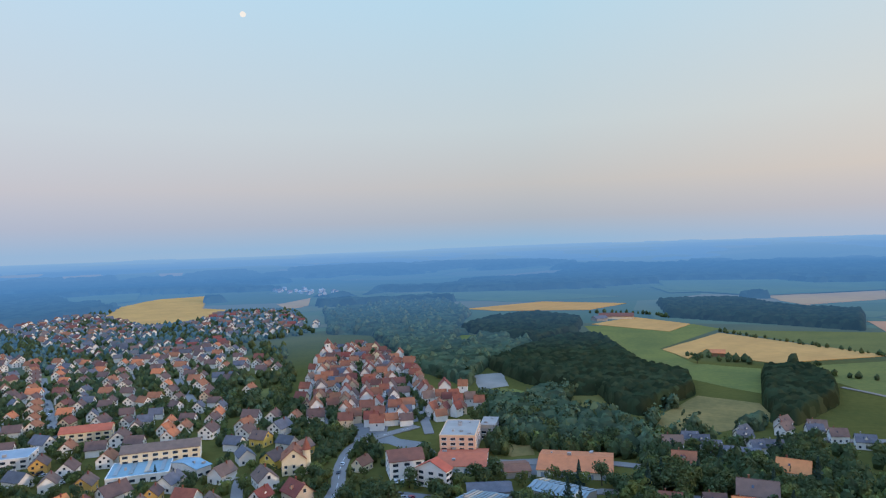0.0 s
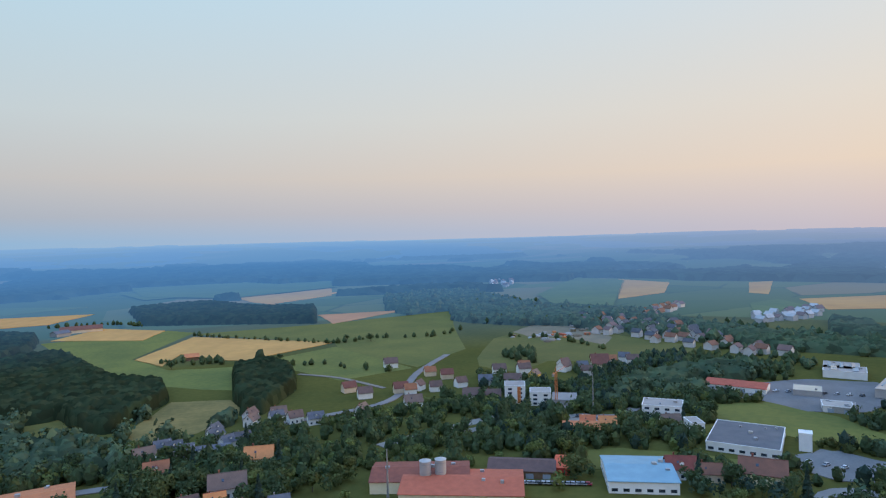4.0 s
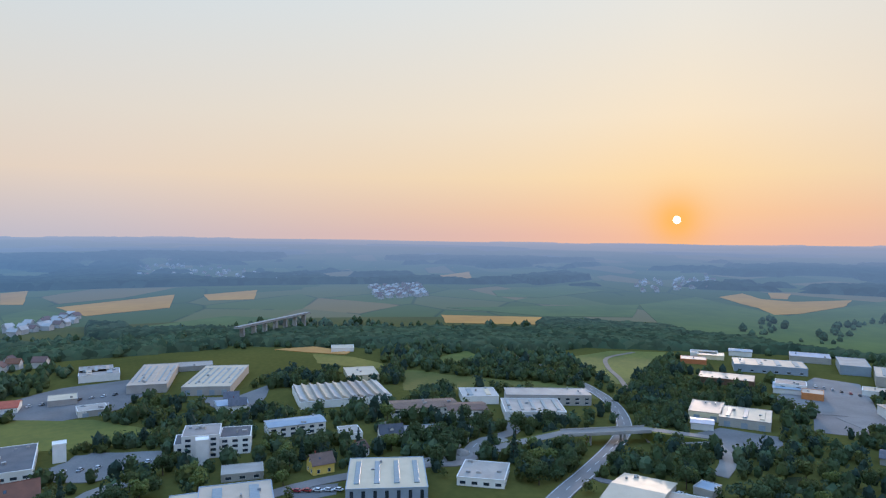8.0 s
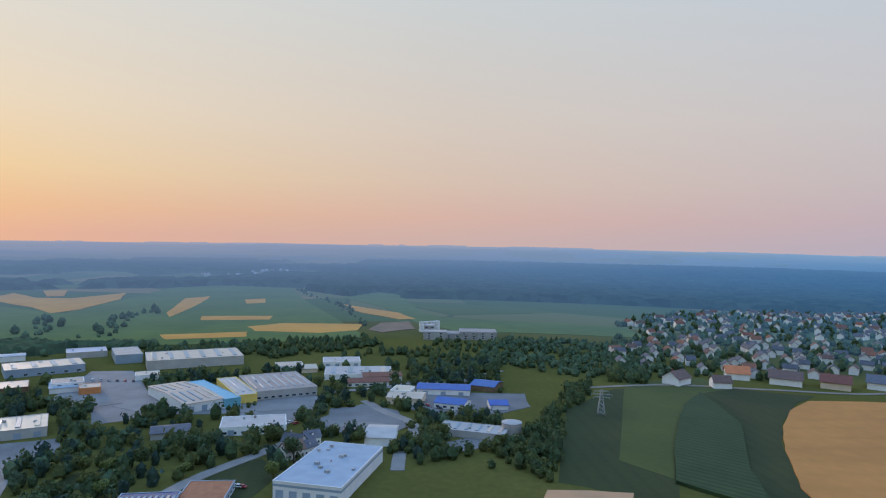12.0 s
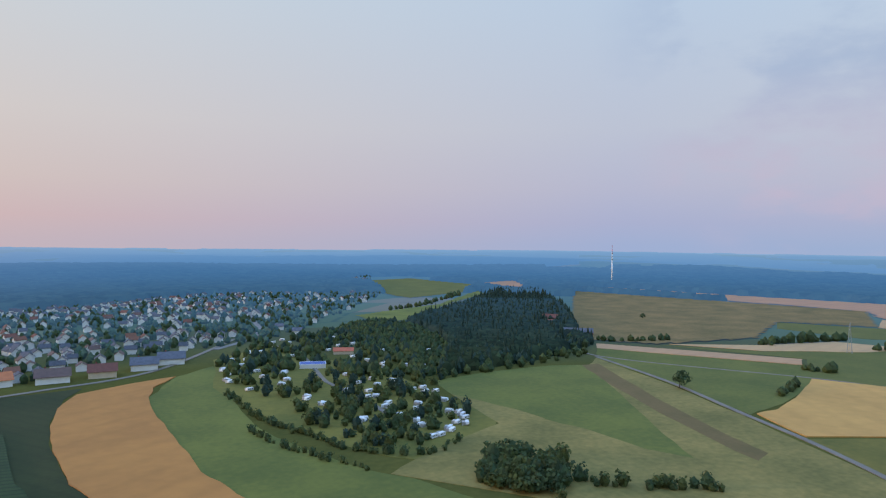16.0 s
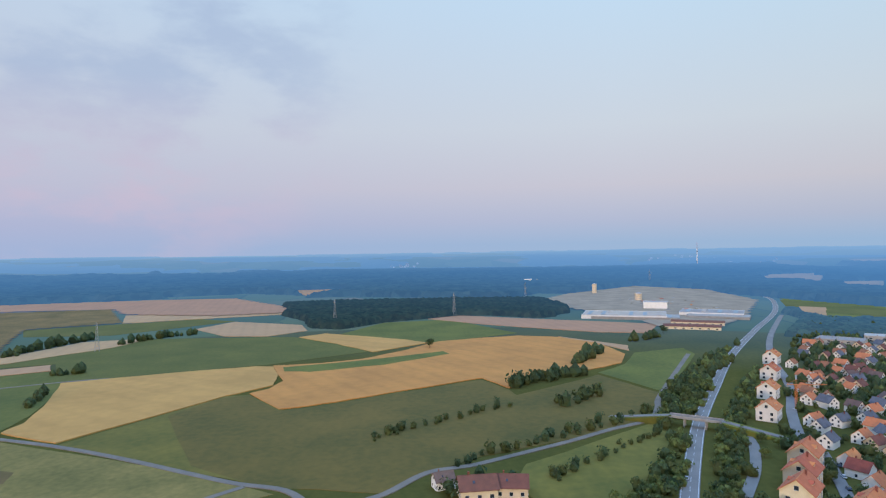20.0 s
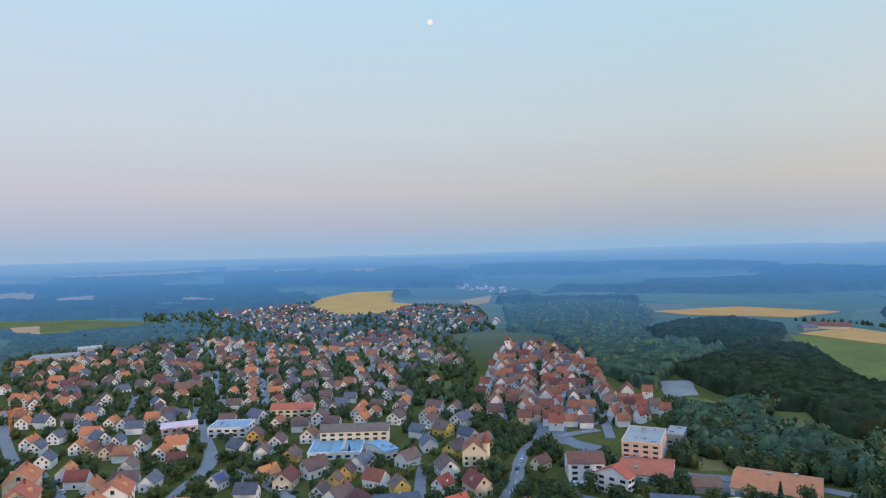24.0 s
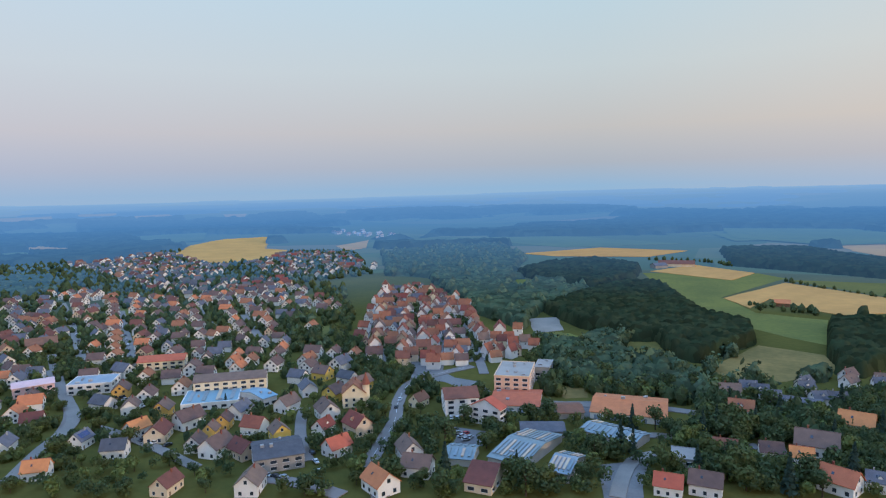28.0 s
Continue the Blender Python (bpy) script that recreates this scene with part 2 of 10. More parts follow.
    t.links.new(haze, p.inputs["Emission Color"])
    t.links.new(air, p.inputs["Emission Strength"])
    p.inputs["Roughness"].default_value, p.inputs["Specular IOR Level"].default_value = rough, 0.0
    return m


def plain_glow(name, colour, strength):
    m = bpy.data.materials.new(name)
    m.use_nodes = True
    t = m.node_tree
    t.nodes.remove(t.nodes["Principled BSDF"])
    e = t.nodes.new("ShaderNodeEmission")
    e.inputs[0].default_value, e.inputs[1].default_value = (*colour, 1), strength
    link(t, e, 0, t.nodes["Material Output"], 0)
    return m


M = {
    # ground that takes on painted haze, as glow, from 620 m out
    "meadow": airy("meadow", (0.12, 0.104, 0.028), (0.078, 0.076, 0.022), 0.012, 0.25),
    "grass": mat("grass", (0.185, 0.132, 0.024), (0.1, 0.09, 0.016), 0.018, 0.2, 0.95, 0.3, vary=0.1),
    "lawn": mat("lawn", (0.148, 0.138, 0.025), (0.09, 0.098, 0.018), 0.02, 0.25, 0.95, 0.3, vary=0.15),
    "hay": mat("hay", (0.175, 0.1, 0.036), (0.125, 0.082, 0.026), 0.03, 0.3, 0.95, 0.3, vary=0.1),
    "wheat": mat("wheat", (0.58, 0.287, 0.08), (0.465, 0.23, 0.064), 0.02, 0.12, 0.95, 0.4, vary=0.08, rows=(35, 24, 0.1)),
    "ripe": mat("ripe_grain", (0.6, 0.225, 0.058), (0.47, 0.178, 0.048), 0.02, 0.12, 0.95, 0.4, vary=0.05, rows=(60, 20, 0.12)),
    "barley": mat("barley", (0.5, 0.245, 0.05), (0.4, 0.195, 0.042), 0.02, 0.12, 0.95, 0.4, vary=0.05, rows=(60, 20, 0.12)),
    "sand": mat("sand", (0.36, 0.25, 0.175), (0.24, 0.17, 0.12), 0.03, 0.3, 0.95, 0.3, vary=0.1),
    "stubble": mat("stubble", (0.5, 0.27, 0.13), (0.42, 0.235, 0.12), 0.02, 0.12, 0.95, 0.4, vary=0.1, rows=(80, 16, 0.1)),
    # grass tones, and corn below, darkened in place of lower exposure near the sun
    "darkened_grass": mat("darkened_grass", (0.036, 0.042, 0.009), (0.025, 0.032, 0.007), 0.02, 0.3, 0.95, 0.3, vary=0.05, rows=(150, 9, 0.2)),
    "turf": mat("turf", (0.066, 0.072, 0.014), (0.048, 0.056, 0.011), 0.02, 0.25, 0.95, 0.3, vary=0.05),
    "dry_grass": mat("dry_grass", (0.265, 0.17, 0.05), (0.13, 0.1, 0.026), 0.022, 0.25, 0.95, 0.35, vary=0.08, rows=(118, 9, 0.06)),
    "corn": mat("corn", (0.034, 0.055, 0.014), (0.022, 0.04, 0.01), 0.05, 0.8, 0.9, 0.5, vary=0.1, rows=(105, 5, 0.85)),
    "earth": mat("earth", (0.22, 0.16, 0.10), (0.15, 0.12, 0.08), 0.05, 0.8, 0.95, 0.4, vary=0.1),
    "gravel": mat("gravel", (0.28, 0.24, 0.2), (0.2, 0.175, 0.145), 0.06, 1.0, 0.95, 0.3, vary=0.1),
    "asphalt": mat("asphalt", (0.235, 0.208, 0.185), (0.18, 0.16, 0.143), 0.08, 1.5, 0.85, 0.1, vary=0.08),
    "track": mat("track", (0.23, 0.185, 0.14), (0.165, 0.138, 0.11), 0.08, 1.5, 0.9, 0.1, vary=0),
    "yard": mat("yard", (0.19, 0.18, 0.17), (0.13, 0.125, 0.12), 0.05, 0.9, 0.88, 0.1, vary=0.12),
    "line": mat("line", (0.7, 0.7, 0.68), (0.55, 0.55, 0.53), 0.5, 4, 0.7, 0, vary=0),
    "concrete": mat("concrete", (0.36, 0.345, 0.32), (0.27, 0.255, 0.24), 0.2, 2, 0.85, 0.1),
    "white": mat("white_render", (0.78, 0.75, 0.71), (0.68, 0.655, 0.62), 0.25, 2.5, 0.85, 0.05, vary=0.1),
    "cream": mat("cream_render", (0.72, 0.6, 0.42), (0.62, 0.5, 0.35), 0.25, 2.5, 0.85, 0.05, vary=0.12),
    "peach": mat("peach_render", (0.74, 0.5, 0.33), (0.66, 0.44, 0.29), 0.25, 2.5, 0.85, 0.05, vary=0.05),
    "yellow": mat("yellow_render", (0.72, 0.47, 0.12), (0.62, 0.4, 0.1), 0.25, 2.5, 0.85, 0.05, vary=0.1),
    "pink": mat("pink_render", (0.7, 0.47, 0.45), (0.62, 0.4, 0.38), 0.25, 2.5, 0.85, 0.05, vary=0.08),
    "timber": mat("timber", (0.19, 0.11, 0.07), (0.12, 0.07, 0.045), 0.4, 4, 0.8, 0.2),
    "red": mat("red_tiles", (0.3, 0.1, 0.056), (0.215, 0.072, 0.044), 0.35, 3.5, 0.85, 0.4, vary=0.22),
    "orange": mat("orange_tiles", (0.56, 0.175, 0.075), (0.45, 0.14, 0.062), 0.35, 3.5, 0.85, 0.4, vary=0.15),
    "brown": mat("brown_tiles", (0.18, 0.11, 0.085), (0.125, 0.08, 0.065), 0.35, 3.5, 0.85, 0.4, vary=0.25),
    "slate": mat("slate_tiles", (0.12, 0.12, 0.135), (0.08, 0.08, 0.092), 0.35, 3.5, 0.75, 0.4, vary=0.25),
    "maroon": mat("maroon_tiles", (0.215, 0.085, 0.055), (0.155, 0.066, 0.045), 0.35, 3.5, 0.85, 0.4, vary=0.2),
    "blueroof": mat("blue_roof", (0.2, 0.33, 0.4), (0.165, 0.28, 0.345), 0.2, 2.5, 0.5, 0.05, vary=0.05),
    "royal": mat("royal_blue_roof", (0.045, 0.11, 0.33), (0.035, 0.085, 0.26), 0.2, 2.5, 0.5, 0.05, vary=0.1),
    "cyan": mat("cyan_roof", (0.15, 0.38, 0.45), (0.12, 0.32, 0.39), 0.2, 2.5, 0.5, 0.05, vary=0.05),
    "flat": mat("gravel_roof", (0.33, 0.29, 0.255), (0.25, 0.22, 0.195), 0.15, 2.2, 0.62, 0.1, vary=0.15, spec=0.4),
    "darkflat": mat("bitumen_roof", (0.12, 0.115, 0.115), (0.085, 0.085, 0.09), 0.15, 2.2, 0.85, 0.1, vary=0.15),
    "creamroof": mat("cream_roof", (0.52, 0.41, 0.3), (0.43, 0.34, 0.25), 0.12, 2.2, 0.58, 0.05, vary=0.08, spec=0.4),
    "metal": mat("light_sheet", (0.42, 0.39, 0.355), (0.34, 0.315, 0.29), 0.15, 2.2, 0.56, 0.05, vary=0.1, spec=0.4),
    "bluegrey": mat("blue_grey_sheet", (0.29, 0.35, 0.41), (0.23, 0.285, 0.34), 0.15, 2.2, 0.5, 0.05, vary=0.08),
    "glass": mat("window_glass", (0.035, 0.045, 0.06), (0.02, 0.028, 0.04), 1.0, 5, 0.12, 0, vary=0.2, spec=0.6),
    "roofglass": mat("greenhouse_glass", (0.21, 0.27, 0.29), (0.16, 0.22, 0.245), 0.6, 3, 0.4, 0, vary=0.12, spec=0.4),
    "solar": mat("solar_panel", (0.03, 0.055, 0.17), (0.02, 0.04, 0.13), 0.5, 4, 0.2, 0, vary=0.1, spec=0.6),
    "frame": mat("window_frame", (0.7, 0.7, 0.68), (0.6, 0.6, 0.58), 0.5, 4, 0.6, 0, vary=0),
    "steel": mat("galvanised_steel", (0.4, 0.41, 0.42), (0.3, 0.31, 0.32), 1, 5, 0.5, 0, 0.6, vary=0),
    "crane": mat("crane_orange", (0.6, 0.2, 0.06), (0.5, 0.16, 0.05), 1, 5, 0.6, 0, vary=0),
    "signal": mat("signal_red", (0.62, 0.06, 0.04), (0.52, 0.05, 0.035), 0.3, 4, 0.6, 0.05, vary=0.05),
    "tyre": mat("tyre", (0.02, 0.02, 0.02), None, 2, 8, 0.9, 0, vary=0),
    "bark": mat("bark", (0.09, 0.06, 0.04), (0.05, 0.035, 0.025), 0.8, 5, 0.95, 0.4),
    "leaf": mat("leaf", (0.112, 0.13, 0.044), (0.08, 0.1, 0.036), 0.06, 0.6, 0.85, 0, vary=0.3, island=True, spec=0.15, leafy=0.35),
    "leaf_light": mat("leaf_light", (0.165, 0.195, 0.06), (0.13, 0.165, 0.052), 0.06, 0.6, 0.85, 0, vary=0.3, island=True, spec=0.15, leafy=0.35),
    "leaf_dark": mat("leaf_dark", (0.08, 0.112, 0.048), (0.062, 0.092, 0.042), 0.06, 0.6, 0.85, 0, vary=0.3, island=True, spec=0.15, leafy=0.35),
    "spruce": mat("spruce_needles", (0.048, 0.08, 0.056), (0.038, 0.066, 0.05), 0.06, 0.6, 0.85, 0, vary=0.3, island=True, spec=0.15, leafy=0.35),
    # leaf green cooled, and glowing far off, to imitate haze on trees
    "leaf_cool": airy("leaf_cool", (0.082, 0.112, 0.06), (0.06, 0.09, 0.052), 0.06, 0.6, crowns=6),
    "car_white": mat("white_car_paint", (0.75, 0.75, 0.75), None, 1, 5, 0.3, 0, vary=0.05, spec=0.6),
    "car_dark": mat("dark_car_paint", (0.04, 0.045, 0.055), None, 1, 5, 0.3, 0, vary=0.3, spec=0.6),
    "car_silver": mat("silver_car_paint", (0.42, 0.43, 0.45), None, 1, 5, 0.3, 0, vary=0.2, spec=0.6),
    "car_red": mat("red_car_paint", (0.45, 0.04, 0.03), None, 1, 5, 0.3, 0, vary=0.1, spec=0.6),
    # the distance: backdrops beyond the town, most with haze painted in as glow
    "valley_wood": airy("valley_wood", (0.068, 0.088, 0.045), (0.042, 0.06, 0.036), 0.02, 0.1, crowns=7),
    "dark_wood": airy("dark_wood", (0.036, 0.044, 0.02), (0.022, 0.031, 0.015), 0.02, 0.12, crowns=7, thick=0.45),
    # white render dimmed in its base colour to imitate haze on valley walls
    "hazed_white": mat("hazed_white", (0.62, 0.59, 0.57), (0.5, 0.48, 0.47), 0.25, 2.5, 0.85, 0, vary=0, spec=0.2),
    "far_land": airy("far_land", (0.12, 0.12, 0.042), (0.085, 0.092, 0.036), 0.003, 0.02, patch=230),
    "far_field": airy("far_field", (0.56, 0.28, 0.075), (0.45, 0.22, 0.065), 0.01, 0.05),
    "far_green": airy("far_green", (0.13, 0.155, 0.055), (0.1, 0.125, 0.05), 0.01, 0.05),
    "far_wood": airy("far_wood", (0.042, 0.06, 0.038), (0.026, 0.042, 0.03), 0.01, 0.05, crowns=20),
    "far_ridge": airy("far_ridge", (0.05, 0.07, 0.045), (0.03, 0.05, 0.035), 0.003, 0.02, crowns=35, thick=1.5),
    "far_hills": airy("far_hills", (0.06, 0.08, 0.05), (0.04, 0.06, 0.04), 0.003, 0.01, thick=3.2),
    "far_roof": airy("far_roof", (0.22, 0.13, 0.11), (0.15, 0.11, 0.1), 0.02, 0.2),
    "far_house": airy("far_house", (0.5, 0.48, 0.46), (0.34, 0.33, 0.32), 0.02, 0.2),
}


# ---- builders ----
def part(name, bm, material, parent=None, label="", smooth=False):
    """Links a bmesh as one mesh object."""
    me = bpy.data.meshes.new(name)
    bm.to_mesh(me)
    bm.free()
    me.materials.append(M[material] if isinstance(material, str) else material)
    if smooth:
        me.shade_smooth()
    ob = new(name, me)
    if parent:
        ob.parent = parent
    if label:
        ob["label"] = label
    return ob


def share(name, me, parent, m):
    """Another part on the same mesh."""
    ob = new(name, me)
    ob.parent = parent
    ob.matrix_local = m
    return ob


def box(bm, x, y, z, sx, sy, sz, rz=0.0, bevel=0.0):
    """A box by its base centre and size, added to a bmesh."""
    r = bmesh.ops.create_cube(bm, size=1, matrix=Matrix.Translation((x, y, z + sz / 2)) @ Matrix.Rotation(rz, 4, "Z") @ Matrix.Diagonal((sx, sy, sz, 1)))
    if bevel:
        bmesh.ops.bevel(bm, geom=list({e for v in r["verts"] for e in v.link_edges}), offset=bevel, segments=2, affect="EDGES")
    return bm


def boxed(*args, **kw):
    return box(bmesh.new(), *args, **kw)


def prism(bm, pts, y0, y1):
    """A solid from an outline in x and z, between two y."""
    a = [bm.verts.new((x, y0, z)) for x, z in pts]
    b = [bm.verts.new((x, y1, z)) for x, z in pts]
    n = len(pts)
    bm.faces.new(a)
    bm.faces.new(b[::-1])
    for i in range(n):
        bm.faces.new((a[i], b[i], b[(i + 1) % n], a[(i + 1) % n]))
    bmesh.ops.recalc_face_normals(bm, faces=bm.faces)
    return bm


def tube(bm, p, q, r0, r1, seg=6):
    p, q = Vector(p), Vector(q)
    m = Matrix.Translation((p + q) / 2) @ (q - p).to_track_quat("Z", "Y").to_matrix().to_4x4()
    bmesh.ops.create_cone(bm, cap_ends=True, segments=seg, radius1=r0, radius2=r1, depth=(q - p).length, matrix=m)
    return bm


def array_mesh(name, verts, quads, material):
    """A mesh of quads from numpy arrays."""
    me = bpy.data.meshes.new(name)
    nv, nq = len(verts), len(quads)
    me.vertices.add(nv)
    me.vertices.foreach_set("co", np.ascontiguousarray(verts, dtype=np.float32).ravel())
    me.loops.add(nq * 4)
    me.loops.foreach_set("vertex_index", np.ascontiguousarray(quads, dtype=np.int32).ravel())
    me.polygons.add(nq)
    me.polygons.foreach_set("loop_start", np.arange(0, nq * 4, 4, dtype=np.int32))
    me.polygons.foreach_set("loop_total", np.full(nq, 4, dtype=np.int32))
    me.update(calc_edges=True)
    me.materials.append(M[material])
    return me


def rise(x, y):
    """The height set for the land: flattened near the town, hills in the distance raised to fit the camera's skyline.
    """
    d, a = np.hypot(x, y), np.arctan2(x, y)
    k = np.clip((d - 1600) / 3050, 0, 1)
    s = k * k * (3 - 2 * k)
    return (s * (66 + 7 * np.sin(2 * a + 1.1) + 5 * np.sin(5 * a + .4) + 24 * np.exp(-((a - 1.15) / 0.4) ** 2))
            + s * (1 - s) * 4 * (9 * np.sin(d / 310 + 2.2 * np.sin(3 * a)) + 6 * np.sin(d / 170 + 4 * a)))


def inside(px, py, poly):
    """Which of the points lie in a polygon."""
    hit = np.zeros(len(px), bool)
    n = len(poly)
    for i in range(n):
        (x1, y1), (x2, y2) = poly[i], poly[(i + 1) % n]
        cross = (y1 > py) != (y2 > py)
        with np.errstate(divide="ignore", invalid="ignore"):
            hit ^= cross & (px < (x2 - x1) * (py - y1) / (y2 - y1 + 1e-9) + x1)
    return hit


def pairs(flat):
    return list(zip(flat[::2], flat[1::2]))


def smooth_line(pts, step=6.0):
    """A soft line through a few points (Catmull-Rom)."""
    p = [Vector(pts[0])] + [Vector(q) for q in pts] + [Vector(pts[-1])]
    out = []
    for i in range(1, len(p) - 2):
        n = max(2, int((p[i + 1] - p[i]).length / step))
        for k in range(n):
            t = k / n
            a, b, c, d = p[i - 1], p[i], p[i + 1], p[i + 2]
            out.append(0.5 * (2 * b + (c - a) * t + (2 * a - 5 * b + 4 * c - d) * t * t + (3 * b - a - 3 * c + d) * t ** 3))
    out.append(p[-1])
    return out


TAKEN = []      # buildings: x, y, radius
ORDER = {"field": 0, "road": 0}
LANES = []      # roads: points and half width
PLOTS = []      # fields where nothing else grows
FORESTS = []    # outlines of distant forests


def ribbon(bm, line, left, right, z, thick):
    """A strip with thickness along a line, from left to right of it."""
    rows = []
    for i, p in enumerate(line):
        d = (line[min(i + 1, len(line) - 1)] - line[max(i - 1, 0)]).normalized()
        n = Vector((-d.y, d.x))
        h = z(i) if callable(z) else z
        a, b = p + n * left, p + n * right
        rows.append([bm.verts.new((q.x, q.y, h + k)) for q, k in ((a, 0), (b, 0), (b, -thick), (a, -thick))])
    for r, s in zip(rows, rows[1:]):
        for i in range(4):
            bm.faces.new((r[i], s[i], s[(i + 1) % 4], r[(i + 1) % 4]))
    bm.faces.new(rows[0])
    bm.faces.new(rows[-1][::-1])
    bmesh.ops.recalc_face_normals(bm, faces=bm.faces)
    return bm


def road(name, flat, width, label, material="asphalt", lines=0, z=0.12, level=0):
    line = smooth_line([Vector(p) for p in pairs(flat)])
    ORDER["road"] += 1
    z += 0.22 + 0.004 * ORDER["road"]
    LANES.append((np.array([(p.x, p.y) for p in line[::2]]), width / 2))
    ob = part(name, ribbon(bmesh.new(), line, width / 2, -width / 2, z + level * 0.02, 0.4), material)
    tagged(ob, label, "road", kind="structure")
    if lines:
        for off in ([width / 2 - 0.6, -width / 2 + 0.6] if lines > 1 else []):
            part("edge_line", ribbon(bmesh.new(), line, off + 0.12, off - 0.12, z + level * 0.02 + 0.012, 0.01), "line", ob)
        dash = bmesh.new()
        for i in range(0, len(line) - 1, 2):
            ribbon(dash, line[i:i + 2], 0.1, -0.1, z + level * 0.02 + 0.012, 0.01)
        part("centre_line", dash, "line", ob)
    return ob


def field(name, flat, material, label, high=0.4, category="field", keep_clear=True):
    """A crop or meadow with the height of its plants."""
    pts = pairs(flat)
    ORDER["field"] += 1
    high += 0.003 * ORDER["field"]
    bm = bmesh.new()
    far = max(math.hypot(*p) for p in pts) > 1590
    f = bm.faces.new([bm.verts.new((x, y, 0)) for x, y in pts])
    if f.normal.z < 0 or sum(a[0] * b[1] - b[0] * a[1] for a, b in zip(pts, pts[1:] + pts[:1])) < 0:
        f.normal_flip()
    if far:
        # lies on the rolling land, cut from a fine grid
        bm.free()
        bm = bmesh.new()
        xs, ys = np.array(pts).T
        step = max(xs.max() - xs.min(), ys.max() - ys.min()) / 90
        gx, gy = np.meshgrid(np.arange(xs.min(), xs.max() + step, step), np.arange(ys.min(), ys.max() + step, step), indexing="ij")
        keep = inside((gx + step / 2).ravel(), (gy + step / 2).ravel(), pts).reshape(gx.shape)
        gz = rise(gx, gy) + 0.6 + 0.012 * ORDER["field"]
        vs = {}
        for i, j in zip(*np.nonzero(keep[:-1, :-1])):
            q = []
            for k in ((i, j), (i + 1, j), (i + 1, j + 1), (i, j + 1)):
                if k not in vs:
                    vs[k] = bm.verts.new((gx[k], gy[k], gz[k]))
                q.append(vs[k])
            bm.faces.new(q)
    else:
        # a soft, slightly wavering outline
        bmesh.ops.subdivide_edges(bm, edges=bm.edges, cuts=3)
        for v in bm.verts:
            v.co += Vector((noise.noise(v.co * 0.05), noise.noise(v.co * 0.05 + Vector((9, 4, 0))), 0)) * 2.0
            v.co.z = high
        top = bm.faces[:]
        r = bmesh.ops.extrude_face_region(bm, geom=top)
        for v in r["geom"]:
            if isinstance(v, bmesh.types.BMVert):
                v.co.z = -0.05
        bmesh.ops.recalc_face_normals(bm, faces=bm.faces)
    ob = part(name, bm, material)
    tagged(ob, label, category, kind="structure")
    if keep_clear:
        PLOTS.append(pts)
    return ob


# ---- houses ----
def window_mesh(name, w, h):
    """A window: a frame standing proud, its pane set back, and a sill."""
    b = boxed(0, 0, -h / 2, w + 0.2, 0.16, h + 0.2)
    front = min(b.faces, key=lambda f: f.calc_center_median().y)
    bmesh.ops.inset_region(b, faces=[front], thickness=0.12)
    bmesh.ops.translate(b, verts=front.verts, vec=(0, 0.07, 0))
    front.material_index = 1
    low = [v for v in b.verts if v.co.y < -0.05 and v.co.z < -h / 2 + 0.02 and abs(v.co.x) > w / 2 + 0.05]
    bmesh.ops.translate(b, verts=low, vec=(0, -0.1, 0))
    me = bpy.data.meshes.new(name)
    b.to_mesh(me), b.free()
    me.materials.append(M["frame"]), me.materials.append(M["glass"])
    return me


WINDOW = window_mesh("window", 1.3, 1.5)
WIDE_WINDOW = window_mesh("window", 2.6, 1.35)


def put_window(parent, m, kind=WINDOW):
    return share("window", kind, parent, m)


def face_pose(side, along, w, l, z):
    """Where a window sits on a wall: side 0 and 1 are the gables, 2 and 3 the long walls."""
    if side == 0:
        return pose(along, -l / 2 - 0.02, z)
    if side == 1:
        return pose(along, l / 2 + 0.02, z, 0, 0, 180)
    if side == 2:
        return pose(w / 2 + 0.02, along, z, 0, 0, 90)
    return pose(-w / 2 - 0.02, along, z, 0, 0, -90)


